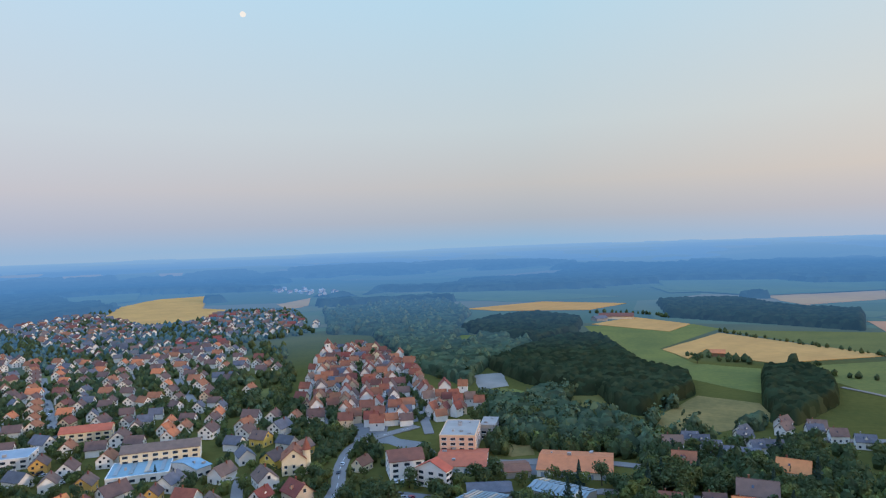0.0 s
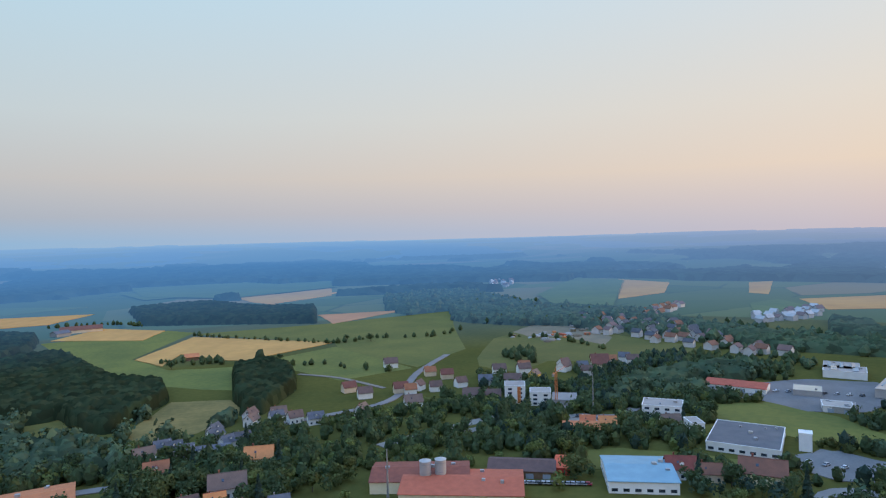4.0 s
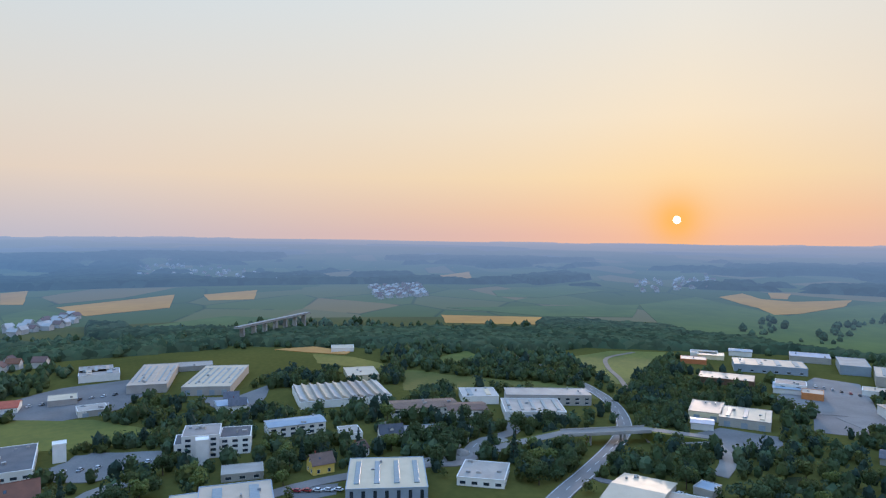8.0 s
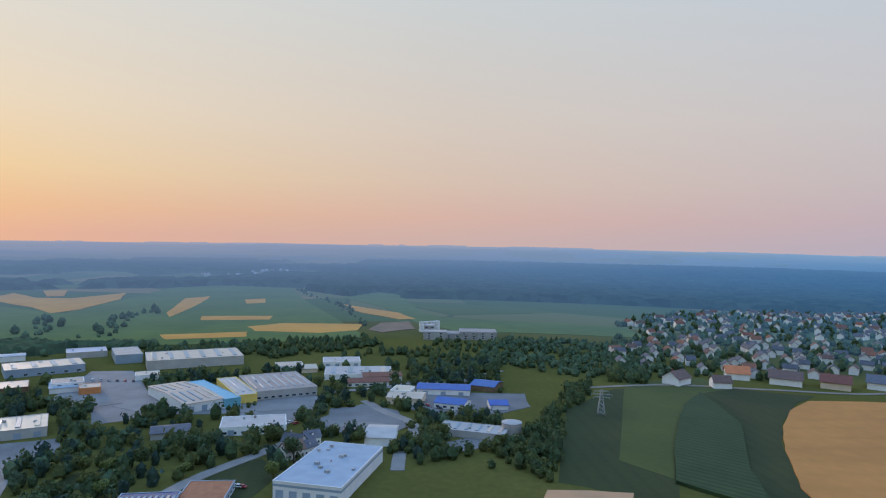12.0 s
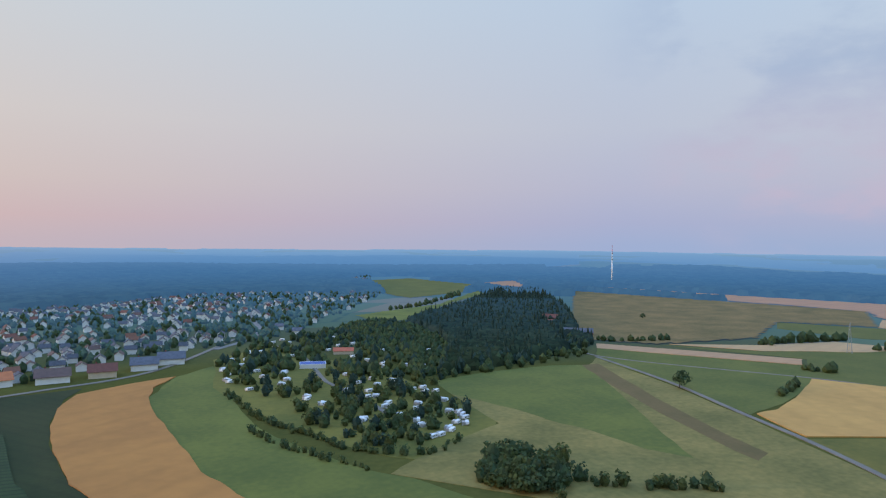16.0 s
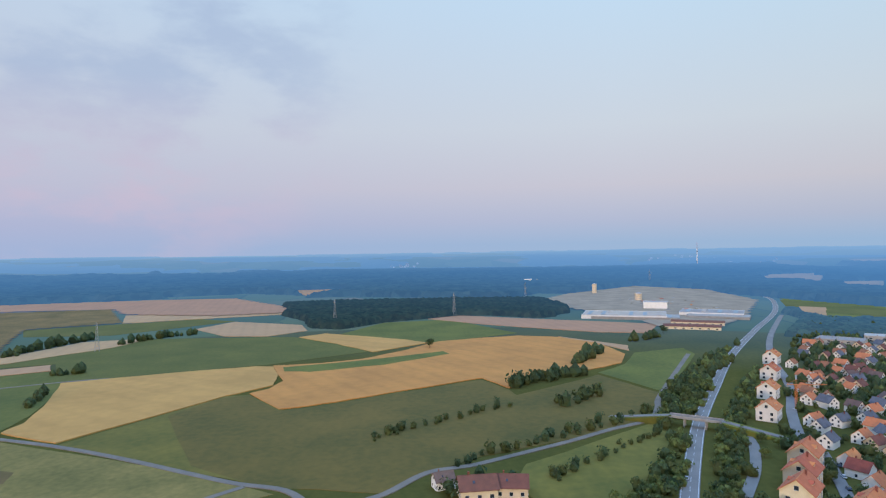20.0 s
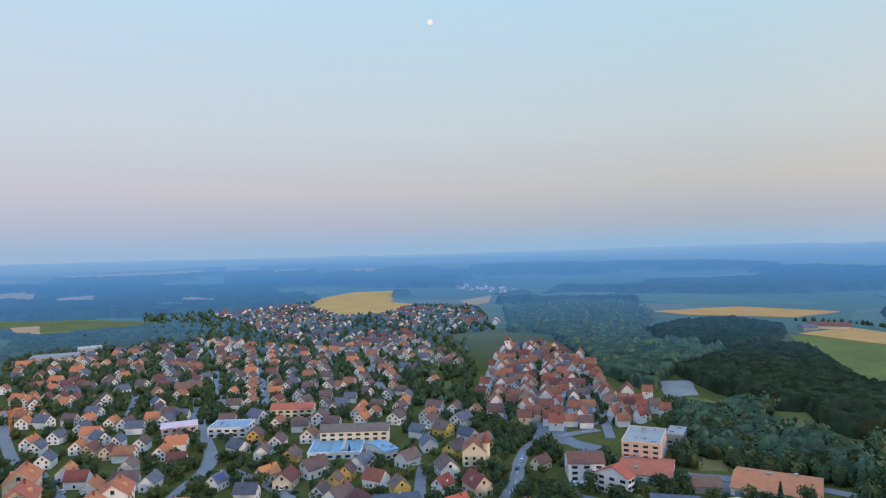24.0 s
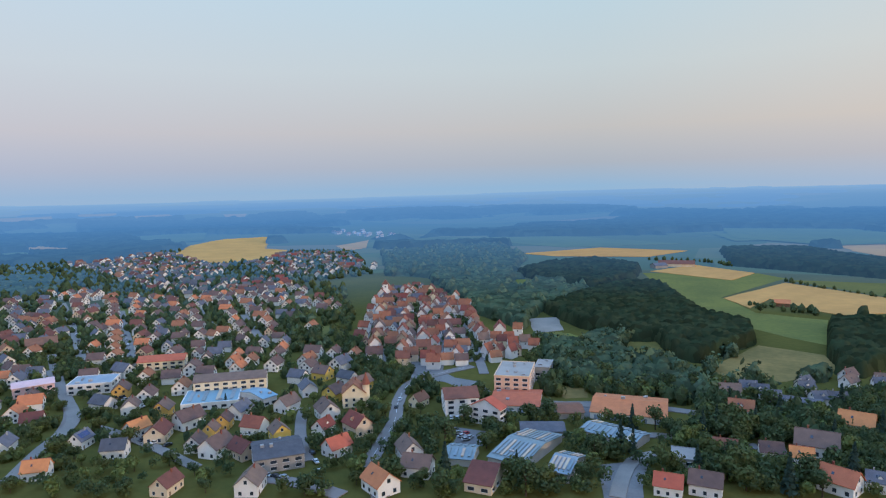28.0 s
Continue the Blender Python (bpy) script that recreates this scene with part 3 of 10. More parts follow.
def house(name, w, l, eave, up, roof, wall, label, fine=2, dormers=0, panels=False, timbered=False):
    """A pitched-roof house with its ridge along y, standing at the origin."""
    root = new(name)
    tagged(root, label, "house")
    body = prism(bmesh.new(), [(-w / 2, -0.3), (w / 2, -0.3), (w / 2, eave), (0, eave + up), (-w / 2, eave)], -l / 2, l / 2)
    part("wall", body, wall, root)
    # two slabs with overhang, meeting under the ridge cap
    over, th = 0.6, 0.22
    k = up / (w / 2)
    rf = bmesh.new()
    for s in (-1, 1):
        pts = [(0, eave + up + 0.02), (s * (w / 2 + over), eave - over * k + 0.02), (s * (w / 2 + over), eave - over * k + th + 0.02), (0, eave + up + th + 0.06)]
        prism(rf, pts, -l / 2 - over, l / 2 + over)
    roof_ob = part("roof", rf, roof, root)
    if fine > 1:
        part("ridge_cap", box(bmesh.new(), 0, 0, eave + up + 0.12, 0.32, l + 1.1, 0.16), roof, roof_ob)
    if fine:
        ch = boxed(0.9, l * 0.22, eave + up * 0.6, 0.6, 0.6, up * 0.4 + 1.1)
        box(ch, 0.9, l * 0.22, eave + up + 1.1, 0.76, 0.76, 0.12)
        part("chimney", ch, "red" if roof != "slate" else "concrete", roof_ob)
    n = max(1, int(eave // 2.7))
    rows = [1.55 + 2.75 * i for i in range(n)]
    count = 0
    for side in range(4):
        span = w if side < 2 else l
        cols = max(2, int(span / 3.9)) if fine > 1 else (2 if side < 2 else 1)
        if fine < 2 and side == 1:
            continue
        for z in rows if fine > 1 else rows[-1:]:
            for i in range(cols):
                if side == 2 and i == 0 and z < 2:
                    continue
                put_window(root, face_pose(side, span * ((i + 0.5) / cols - 0.5), w, l, z))
        if side < 2 and up > 2.5 and fine > 1:
            put_window(root, face_pose(side, 0, w, l, eave + up * 0.3))
    if fine > 1:
        part("door", box(bmesh.new(), w / 2 + 0.03, -l / 2 + l / max(2, int(l / 3.4)) / 2, 0, 0.1, 1.1, 2.1), "timber", root)
    if fine > 1:
        sl = math.degrees(math.atan2(up, w / 2))
        q = boxed(0, 0, 0, 1.1, 0.8, 0.1)
        bmesh.ops.transform(q, verts=q.verts, matrix=pose(-w * 0.26, l * 0.12, eave + up * 0.48 + th + 0.06, 0, -sl, 0))
        part("skylight", q, "glass", roof_ob)
    for i in range(dormers):
        y = l * ((i + 0.5) / dormers - 0.5) * 0.8
        for s in (-1, 1):
            d = prism(bmesh.new(), [(-0.9, 0), (0.9, 0), (0.9, 1.2), (0, 1.9), (-0.9, 1.2)], 0, w * 0.22)
            bmesh.ops.transform(d, verts=d.verts, matrix=pose(s * w * 0.36, y, eave + up * 0.22, 0, 0, 90 * s))
            dm = part("dormer", d, wall, roof_ob)
            cap = bmesh.new()
            for q in (-1, 1):
                prism(cap, [(0, 1.95), (q * 1.2, 1.05), (q * 1.2, 1.2), (0, 2.1)], -0.2, w * 0.22)
            bmesh.ops.transform(cap, verts=cap.verts, matrix=pose(s * w * 0.36, y, eave + up * 0.22, 0, 0, 90 * s))
            part("dormer_roof", cap, roof, dm)
    if panels:
        sl = math.degrees(math.atan2(up, w / 2))
        for i in range(5):
            p = boxed(0, 0, 0, w * 0.36, l * 0.13, 0.06)
            bmesh.ops.transform(p, verts=p.verts, matrix=pose(w * 0.25, l * (i - 2) * 0.145, eave + up * 0.5 + th + 0.1, 0, sl, 0))
            part("solar_panel", p, "solar", roof_ob)
    if timbered:
        for y in (-l / 2 - 0.05, l / 2 + 0.05):
            f = boxed(0, y, eave - 0.1, w, 0.1, 0.22)
            for x in (-w * 0.48, -w * 0.2, w * 0.2, w * 0.48):
                box(f, x, y, 2.7, 0.2, 0.1, eave - 2.7)
            part("timber_frame", f, "timber", root)
    return root


PROTO = {}


def make_protos():
    spec = {
        "o": (9.5, 12, 4.6, 4.0, "orange", "white", "white rendered house with an orange tiled gable roof", 2, 0),
        "r": (9.5, 12, 4.8, 4.2, "red", "white", "white rendered house with a red tiled gable roof", 2, 1),
        "m": (9.5, 13, 4.4, 3.8, "maroon", "cream", "cream rendered house with a dark red tiled roof", 2, 0),
        "b": (9.5, 12.5, 4.8, 4.0, "brown", "white", "white rendered house with a dark brown tiled roof", 2, 0),
        "g": (9.5, 12, 4.8, 3.6, "slate", "white", "white rendered house with a grey slate roof", 2, 1),
        "y": (9.5, 11, 5.0, 3.8, "brown", "yellow", "yellow rendered house with a dark tiled roof", 2, 0),
        "c": (9.0, 12, 5.2, 4.2, "red", "cream", "cream rendered house with a red tiled gable roof", 2, 1),
    }
    for k, (w, l, e, u, rf, wl, lb, fine, dm) in spec.items():
        PROTO[k] = house("house", w, l, e, u, rf, wl, lb, fine, dm, panels=False)
        if k in "robc":
            PROTO[k + "2"] = house("house", w, l, e, u, rf, wl, lb, 1, 0)
    PROTO["s"] = house("house", 9.5, 12, 4.8, 4.0, "slate", "white", "white rendered house with solar panels on its dark roof", 2, 0, panels=True)
    PROTO["m2"] = house("house", 9, 12, 4.6, 4, "maroon", "white", "white house with a dark red tiled roof", 1, 0)
    PROTO["g2"] = house("house", 9, 12, 4.6, 3.6, "slate", "white", "white house with a dark slate roof", 1, 0)
    PROTO["t"] = house("town_house", 9, 12, 6.6, 4.8, "red", "white", "old town house with a steep red tiled roof", 1, 0)
    PROTO["u"] = house("town_house", 9, 12, 6.4, 4.6, "maroon", "cream", "cream old town house with a steep dark red roof", 1, 0)
    PROTO["v"] = house("town_house", 8.5, 12, 6.6, 5.0, "brown", "white", "timber-framed old town house with a steep brown roof", 1, 0, timbered=True)
    PROTO["ac"] = house("apartment_house", 10, 12, 7.2, 4.4, "orange", "cream", "tall cream apartment house with a steep orange tiled roof", 2, 1)
    PROTO["aw"] = house("apartment_house", 10, 12, 7.0, 4.0, "orange", "white", "white apartment house with a red-orange tiled roof", 2, 1)
    for k in PROTO.values():
        k.location = (0, 0, -500)


make_protos()
# houses across the town, too many to keep one by one: walls, roofs, chimneys and windows gathered by material
FAR_KINDS = {"o3": ("orange", "white"), "r3": ("red", "white"), "m3": ("maroon", "cream"), "b3": ("brown", "white"), "g3": ("slate", "white"), "y3": ("brown", "yellow"), "c3": ("red", "cream")}
GATHERED = {}


def far_house(m, roof, wall):
    w, l, e, u = 9.5, 12.0, 4.8, 4.0
    into = lambda k: GATHERED.setdefault(k, bmesh.new())
    prism_into(into(("walls", wall)), [(-w / 2, -0.3), (w / 2, -0.3), (w / 2, e), (0, e + u), (-w / 2, e)], -l / 2, l / 2, m)
    for q in (-1, 1):
        prism_into(into(("roofs", roof)), [(0, e + u + 0.02), (q * (w / 2 + 0.6), e - 0.5), (q * (w / 2 + 0.6), e - 0.28), (0, e + u + 0.28)], -l / 2 - 0.6, l / 2 + 0.6, m)
        for z in (1.5, 4.2):
            prism_into(into(("windows", "glass")), [(q * 2.2 - 0.65, z - 0.7), (q * 2.2 + 0.65, z - 0.7), (q * 2.2 + 0.65, z + 0.7), (q * 2.2 - 0.65, z + 0.7)], -l / 2 - 0.06, -l / 2 + 0.1, m)
    prism_into(into(("windows", "glass")), [(-0.6, e + 0.7), (0.6, e + 0.7), (0.6, e + 1.9), (-0.6, e + 1.9)], -l / 2 - 0.06, -l / 2 + 0.1, m)
    prism_into(into(("chimneys", "red")), [(0.6, e + u * 0.6), (1.2, e + u * 0.6), (1.2, e + u + 1.0), (0.6, e + u + 1.0)], l * 0.2, l * 0.2 + 0.6, m)


def gather_houses():
    root = new("terraces")
    tagged(root, "rows of white gabled houses with brown and red roofs", "houses", kind="stuff")
    for (name, material), b in GATHERED.items():
        part(name, b, material, root)["kind"] = "stuff"


def settle(rows, group):
    """Houses from rows of x, y, turn, length and kind."""
    for x, y, turn, size, kind in rows:
        s = size / 12.0
        if kind in FAR_KINDS:
            far_house(pose(x, y, 0, 0, 0, turn) @ Matrix.Diagonal((s, s, min(1.25, max(0.85, 0.4 + 0.6 * s)), 1)), *FAR_KINDS[kind])
            TAKEN.append((x, y, size * 0.62))
            continue
        src = PROTO[kind]
        ob = copy_thing(src, pose(x, y, 0, 0, 0, turn) @ Matrix.Diagonal((s, s, min(1.25, max(0.85, 0.4 + 0.6 * s)), 1)))
        tagged(ob, group=group)
        TAKEN.append((x, y, size * 0.62))


def estate(flat, n, gap, label, seed, roofs=("maroon", "brown", "slate", "slate", "darkflat", "red"), walls="white", far=False):
    """A distant estate, too small to pick apart: walls and roofs strewn over an outline, at least a gap apart."""
    rng = np.random.default_rng(seed)
    poly = pairs(flat)
    xs, ys = zip(*poly)
    kept, wall, roof = [], bmesh.new(), {r: bmesh.new() for r in sorted(set(roofs))}
    px, py = rng.uniform(min(xs), max(xs), n * 30), rng.uniform(min(ys), max(ys), n * 30)
    ok = inside(px, py, poly)
    px, py = px[ok], py[ok]
    ok = ~near_lane(px, py, 6) if far else free(px, py, 5, True, False)
    for x, y in zip(px[ok], py[ok]):
        if len(kept) >= n:
            break
        if any((x - a) ** 2 + (y - b) ** 2 < gap * gap for a, b in kept):
            continue
        kept.append((x, y))
        w, l, e, u = 8.0 * rng.uniform(0.85, 1.15), 9.5 * rng.uniform(0.8, 1.3), rng.uniform(4.6, 6.0), rng.uniform(2.6, 3.6)
        a = rng.choice([0, 0, 90]) - math.degrees(math.atan2(x, y)) + 25 * math.sin(x / 160) + 20 * math.cos(y / 130) + rng.uniform(-8, 8)
        m = pose(x, y, float(rise(x, y)), 0, 0, a)
        prism_into(wall, [(-w / 2, -3), (w / 2, -3), (w / 2, e), (0, e + u), (-w / 2, e)], -l / 2, l / 2, m)
        k = roof[roofs[rng.integers(len(roofs))]]
        for s in (-1, 1):
            prism_into(k, [(0, e + u + 0.02), (s * (w / 2 + 0.6), e - 0.5), (s * (w / 2 + 0.6), e - 0.15), (0, e + u + 0.35)], -l / 2 - 0.6, l / 2 + 0.6, m)
        TAKEN.append((x, y, l * 0.6))
    root = new("estate")
    tagged(root, label, "houses", kind="structure" if far else "stuff")
    part("walls", wall, walls, root)["kind"] = "stuff"
    for r, b in roof.items():
        part("roofs", b, r, root)["kind"] = "stuff"


def prism_into(bm, pts, y0, y1, m):
    """A solid from an outline, set at a pose, added to a growing mesh."""
    a = [bm.verts.new(m @ Vector((x, y0, z))) for x, z in pts]
    b = [bm.verts.new(m @ Vector((x, y1, z))) for x, z in pts]
    n = len(pts)
    turned = sum(p[0] * q[1] - q[0] * p[1] for p, q in zip(pts, pts[1:] + pts[:1])) < 0
    for f in [a, b[::-1]] + [(a[i], b[i], b[(i + 1) % n], a[(i + 1) % n]) for i in range(n)]:
        bm.faces.new(f[::-1] if turned else f)


def near_lane(px, py, extra):
    hit = np.zeros(len(px), bool)
    for pts, half in LANES:
        for i in range(0, len(pts)):
            hit |= (px - pts[i, 0]) ** 2 + (py - pts[i, 1]) ** 2 < (half + extra) ** 2
    return hit


# ---- halls and large buildings ----
def hall(name, x, y, turn, l, d, h, roof, wall, label, lights=0, band=0, doors=0, up=0.0, vents=0, plinth="", saw=0, strips=0, accent="", category="industrial hall"):
    """A flat or low-pitched building: l along its local x, d along y. lights: roof light strips; band: rows of windows; doors: roller doors."""
    root = new(name)
    root.matrix_world = pose(x, y, 0, 0, 0, turn)
    tagged(root, label, category)
    part("wall", boxed(0, 0, -0.3, l, d, h + 0.3), wall, root)
    if up:
        r = bmesh.new()
        k = up / (d / 2)
        for s in (-1, 1):
            prism(r, [(0, h + up), (s * (d / 2 + 0.5), h - 0.5 * k), (s * (d / 2 + 0.5), h - 0.5 * k + 0.25), (0, h + up + 0.3)], -l / 2 - 0.5, l / 2 + 0.5)
        g = prism(bmesh.new(), [(-d / 2, h), (d / 2, h), (0, h + up)], -l / 2, l / 2)
        for b in (r, g):
            bmesh.ops.transform(b, verts=b.verts, matrix=Matrix.Rotation(radians(90), 4, "Z"))
        part("gable", g, wall, root)
        roof_ob = part("roof", r, roof, root)
    else:
        roof_ob = part("roof", boxed(0, 0, h + 0.003, l - 0.5, d - 0.5, 0.12), roof, root)
        rail = bmesh.new()
        for sx, sy, lx, ly in ((0, 1, l + 0.3, 0.4), (0, -1, l + 0.3, 0.4), (1, 0, 0.4, d - 0.5), (-1, 0, 0.4, d - 0.5)):
            box(rail, sx * (l / 2 - 0.05), sy * (d / 2 - 0.05), h - 0.25, lx, ly, 0.6)
        part("parapet", rail, wall, root)
    zr = h + (up * 0.5 if up else 0) + 0.12
    tilt = math.degrees(math.atan2(up, d / 2)) if up else 0
    rl = random.Random(int(x * 7 + y))
    for i in range(lights):
        px = l * ((i + 0.5) / lights - 0.5)
        for s in ((-1, 1) if up else (0,)):
            b = boxed(0, 0, 0, max(1.2, l / lights * 0.28), d * (0.36 if up else 0.72), 0.45)
            bmesh.ops.bevel(b, geom=b.edges[:], offset=0.12, segments=1, affect="EDGES")
            bmesh.ops.transform(b, verts=b.verts, matrix=pose(px, s * d * 0.25, zr + (0.2 if up else 0), -s * tilt, 0, 0))
            part("roof_light", b, "roofglass" if rl.random() < 0.7 else "creamroof", roof_ob)
    for i in range(saw):
        px = l * ((i + 0.5) / saw - 0.5)
        q = l / saw
        b = prism(bmesh.new(), [(-q * 0.48, 0), (q * 0.48, 0), (-q * 0.42, 2.2)], -d * 0.46, d * 0.46)
        bmesh.ops.transform(b, verts=b.verts, matrix=Matrix.Translation((px, 0, h + 0.13)))
        part("saw_tooth", b, "creamroof" if i % 2 else "metal", roof_ob)
    for i in range(vents):
        vx, vy = rl.uniform(-0.42, 0.42) * l, rl.uniform(-0.4, 0.4) * d
        v = boxed(vx, vy, h + (up * (1 - abs(vy) / (d / 2)) if up else 0) + 0.1, rl.uniform(0.8, 2.4), rl.uniform(0.8, 2.0), rl.uniform(0.6, 1.5), bevel=0.06)
        part("roof_vent", v, rl.choice(("metal", "concrete", "steel")), roof_ob)
    for k in range(band):
        z = 1.5 + 2.7 * k
        for side, span in ((0, l), (1, l), (2, d), (3, d)):
            n = min(9, max(2, int(span / (4.8 if math.hypot(x, y) < 520 else 9))))
            out_way = Matrix.Rotation(radians(turn), 3, "Z") @ Vector(((0, -1, 0), (0, 1, 0), (1, 0, 0), (-1, 0, 0))[side])
            if out_way.x * x + out_way.y * y > 0.12 * math.hypot(x, y):
                continue
            for i in range(n):
                put_window(root, face_pose(side, span * ((i + 0.5) / n - 0.5), l, d, z), WIDE_WINDOW)
    for i in range(doors):
        px = l * ((i + 0.5) / doors - 0.5)
        for s in (-1, 1):
            g = boxed(px, s * (d / 2 + 0.03), 0, 3.6, 0.1, min(4.0, h * 0.65))
            for z in (0.8, 1.6, 2.4):
                box(g, px, s * (d / 2 + 0.08), z, 3.6, 0.05, 0.06)
            part("roller_door", g, "bluegrey", root)
    for i in range(strips):
        px = l * ((i + 0.5) / strips - 0.5)
        for sy in (-1, 1):
            part("window_strip", boxed(px, sy * (d / 2 + 0.02), 0.6, 1.5, 0.12, h - 1.4), "glass", root)
        for sx in (-1, 1):
            part("window_strip", boxed(sx * (l / 2 + 0.02), d * ((i + 0.5) / strips - 0.5), 0.6, 0.12, 1.5, h - 1.4), "glass", root)
    if accent:
        for sy in (-1, 1):
            part("accent_stripe", boxed(l * 0.2, sy * (d / 2 + 0.02), 0.2, 2.2, 0.14, h - 0.5), accent, root)
    if plinth:
        part("stripe", boxed(0, 0, h * 0.72, l + 0.12, d + 0.12, h * 0.14), plinth, root)
    TAKEN.append((x, y, math.hypot(l, d) * 0.36))
    m = max(1, int(max(l, d) / 16))
    for i in range(-m, m + 1):
        ax, ay = ((l / 2) * i / (m + 0.5), 0) if l > d else (0, (d / 2) * i / (m + 0.5))
        v = pose(x, y, 0, 0, 0, turn) @ Vector((ax, ay, 0))
        TAKEN.append((v.x, v.y, min(l, d) * 0.62))
    return root


# ---- plants ----
def crown_arrays(seed, n, high, wide, size, lobes=7, base=0.28):
    """Leaf clumps over the lobes of a broad crown."""
    rng = np.random.default_rng(seed)
    c = np.c_[rng.uniform(-0.32, 0.32, lobes) * wide, rng.uniform(-0.32, 0.32, lobes) * wide, high * rng.uniform(base + 0.2, 0.8, lobes)]
    c[0] = (0, 0, high * 0.62)
    r = rng.uniform(0.2, 0.34, lobes) * wide
    r[0] = 0.36 * wide
    k = rng.integers(0, lobes, n)
    v = rng.normal(size=(n, 3))
    v /= np.linalg.norm(v, axis=1)[:, None]
    p = c[k] + v * (r[k] * rng.uniform(0.72, 1.08, n))[:, None] * np.array((1, 1, 0.92))
    p[:, 2] = np.clip(p[:, 2], high * base * 0.6, high)
    nrm = v + rng.normal(size=(n, 3)) * 0.32
    return p, nrm, size * rng.uniform(0.6, 1.4, n), rng


def spruce_arrays(seed, n, high, wide, size):
    rng = np.random.default_rng(seed)
    t = rng.uniform(0, 1, n) ** 1.25
    a = rng.uniform(0, 2 * np.pi, n)
    r = wide / 2 * (1 - t) * rng.uniform(0.65, 1.05, n) * (0.8 + 0.3 * np.sin(t * 40)) + 0.12
    p = np.c_[r * np.cos(a), r * np.sin(a), high * (0.08 + 0.92 * t)]
    nrm = np.c_[np.cos(a), np.sin(a), rng.uniform(0.2, 1.1, n)] + rng.normal(size=(n, 3)) * 0.3
    return p, nrm, size * rng.uniform(0.6, 1.3, n) * (1.15 - 0.6 * t), rng


def clumps(p, nrm, s, rng):
    """Small four-cornered leaf clumps, slightly folded."""
    n = len(p)
    nrm = nrm / np.linalg.norm(nrm, axis=1)[:, None]
    a = np.cross(nrm, rng.normal(size=(n, 3)))
    a /= np.linalg.norm(a, axis=1)[:, None]
    b = np.cross(nrm, a)
    s = s[:, None]
    q = np.stack((p - a * s, p - b * s * 0.7 + nrm * s * 0.2, p + a * s * 1.1, p + b * s * 0.8 + nrm * s * 0.15), 1).reshape(-1, 3)
    return q, np.arange(4 * n).reshape(-1, 4)


def trunk_bm(high, r, limbs, seed):
    rng = random.Random(seed)
    b = tube(bmesh.new(), (0, 0, -0.2), (0.1, 0, high * 0.5), r, r * 0.55, 7)
    tube(b, (0.1, 0, high * 0.48), (0.15, 0.1, high * 0.8), r * 0.5, r * 0.12, 6)
    for i in range(limbs):
        a = rng.uniform(0, 6.28)
        z = high * rng.uniform(0.28, 0.5)
        tube(b, (0.05, 0, z), (math.cos(a) * high * 0.24, math.sin(a) * high * 0.24, z + high * rng.uniform(0.15, 0.3)), r * 0.4, r * 0.1, 5)
    return b


TREES = {}


def make_tree(k, material, high, wide, seed, label, spruce=False, n=460, size=0.66):
    root = new("tree")
    tagged(root, label, "tree")
    part("trunk", trunk_bm(high, high * 0.028, 0 if spruce else 5, seed), "bark", root)
    q = clumps(*(spruce_arrays(seed, n, high, wide, size) if spruce else crown_arrays(seed, n, high, wide, size)))
    ob = new("crown", array_mesh("crown", *q, material))
    ob.parent = root
    root.location = (0, 0, -500)
    TREES[k] = root


for _i in range(3):
    make_tree(f"leaf{_i}", "leaf", 10 + _i, 9 + _i * 0.8, 11 + _i, "broad green leafy tree among the houses")
    make_tree(f"light{_i}", "leaf_light", 9 + _i, 8, 21 + _i, "light green leafy tree beside the road")
    make_tree(f"dark{_i}", "leaf_dark", 12 + _i, 10.5, 31 + _i, "tall dark green leafy tree")
    make_tree(f"spruce{_i}", "spruce", 15 + 2 * _i, 6, 41 + _i, "dark narrow spruce tree", True, 360, 0.85)
make_tree("bush", "leaf", 4.5, 5.5, 51, "rounded green bush at the edge of the grass", n=320, size=0.42)


def plant(x, y, k, s=1.0, turn=0.0):
    return copy_thing(TREES[k], pose(x, y, float(rise(x, y)), 0, 0, turn) @ Matrix.Diagonal((s, s, s, 1)))


def free(px, py, margin, lanes=True, plots=True):
    """Which places are clear of houses, roads and crops."""
    ok = np.ones(len(px), bool)
    for x, y, r in TAKEN:
        ok &= (px - x) ** 2 + (py - y) ** 2 > (r + margin) ** 2
    if lanes:
        ok &= ~near_lane(px, py, margin)
    if plots:
        for poly in PLOTS:
            ok &= ~inside(px, py, poly)
    return ok


LOW = {}
for _k, _f, _hi, _wi in (("leaf", 0, 10, 9.5), ("leaf_dark", 0, 12, 10.5), ("leaf_light", 0, 9, 8.5), ("leaf_cool", 0, 11, 10.5), ("spruce", 0, 13, 9.5), ("conifer", 1, 17, 6.5)):
    for _d, (_n, _sz) in enumerate(((128, 0.92), (46, 1.2), (15, 2.7))):
        LOW[_k, _d] = [clumps(*(spruce_arrays(60 + i, _n, _hi, _wi, _sz) if _f else crown_arrays(60 + i, _n, _hi, _wi, _sz, 6, 0.1)))[0] for i in range(6)]


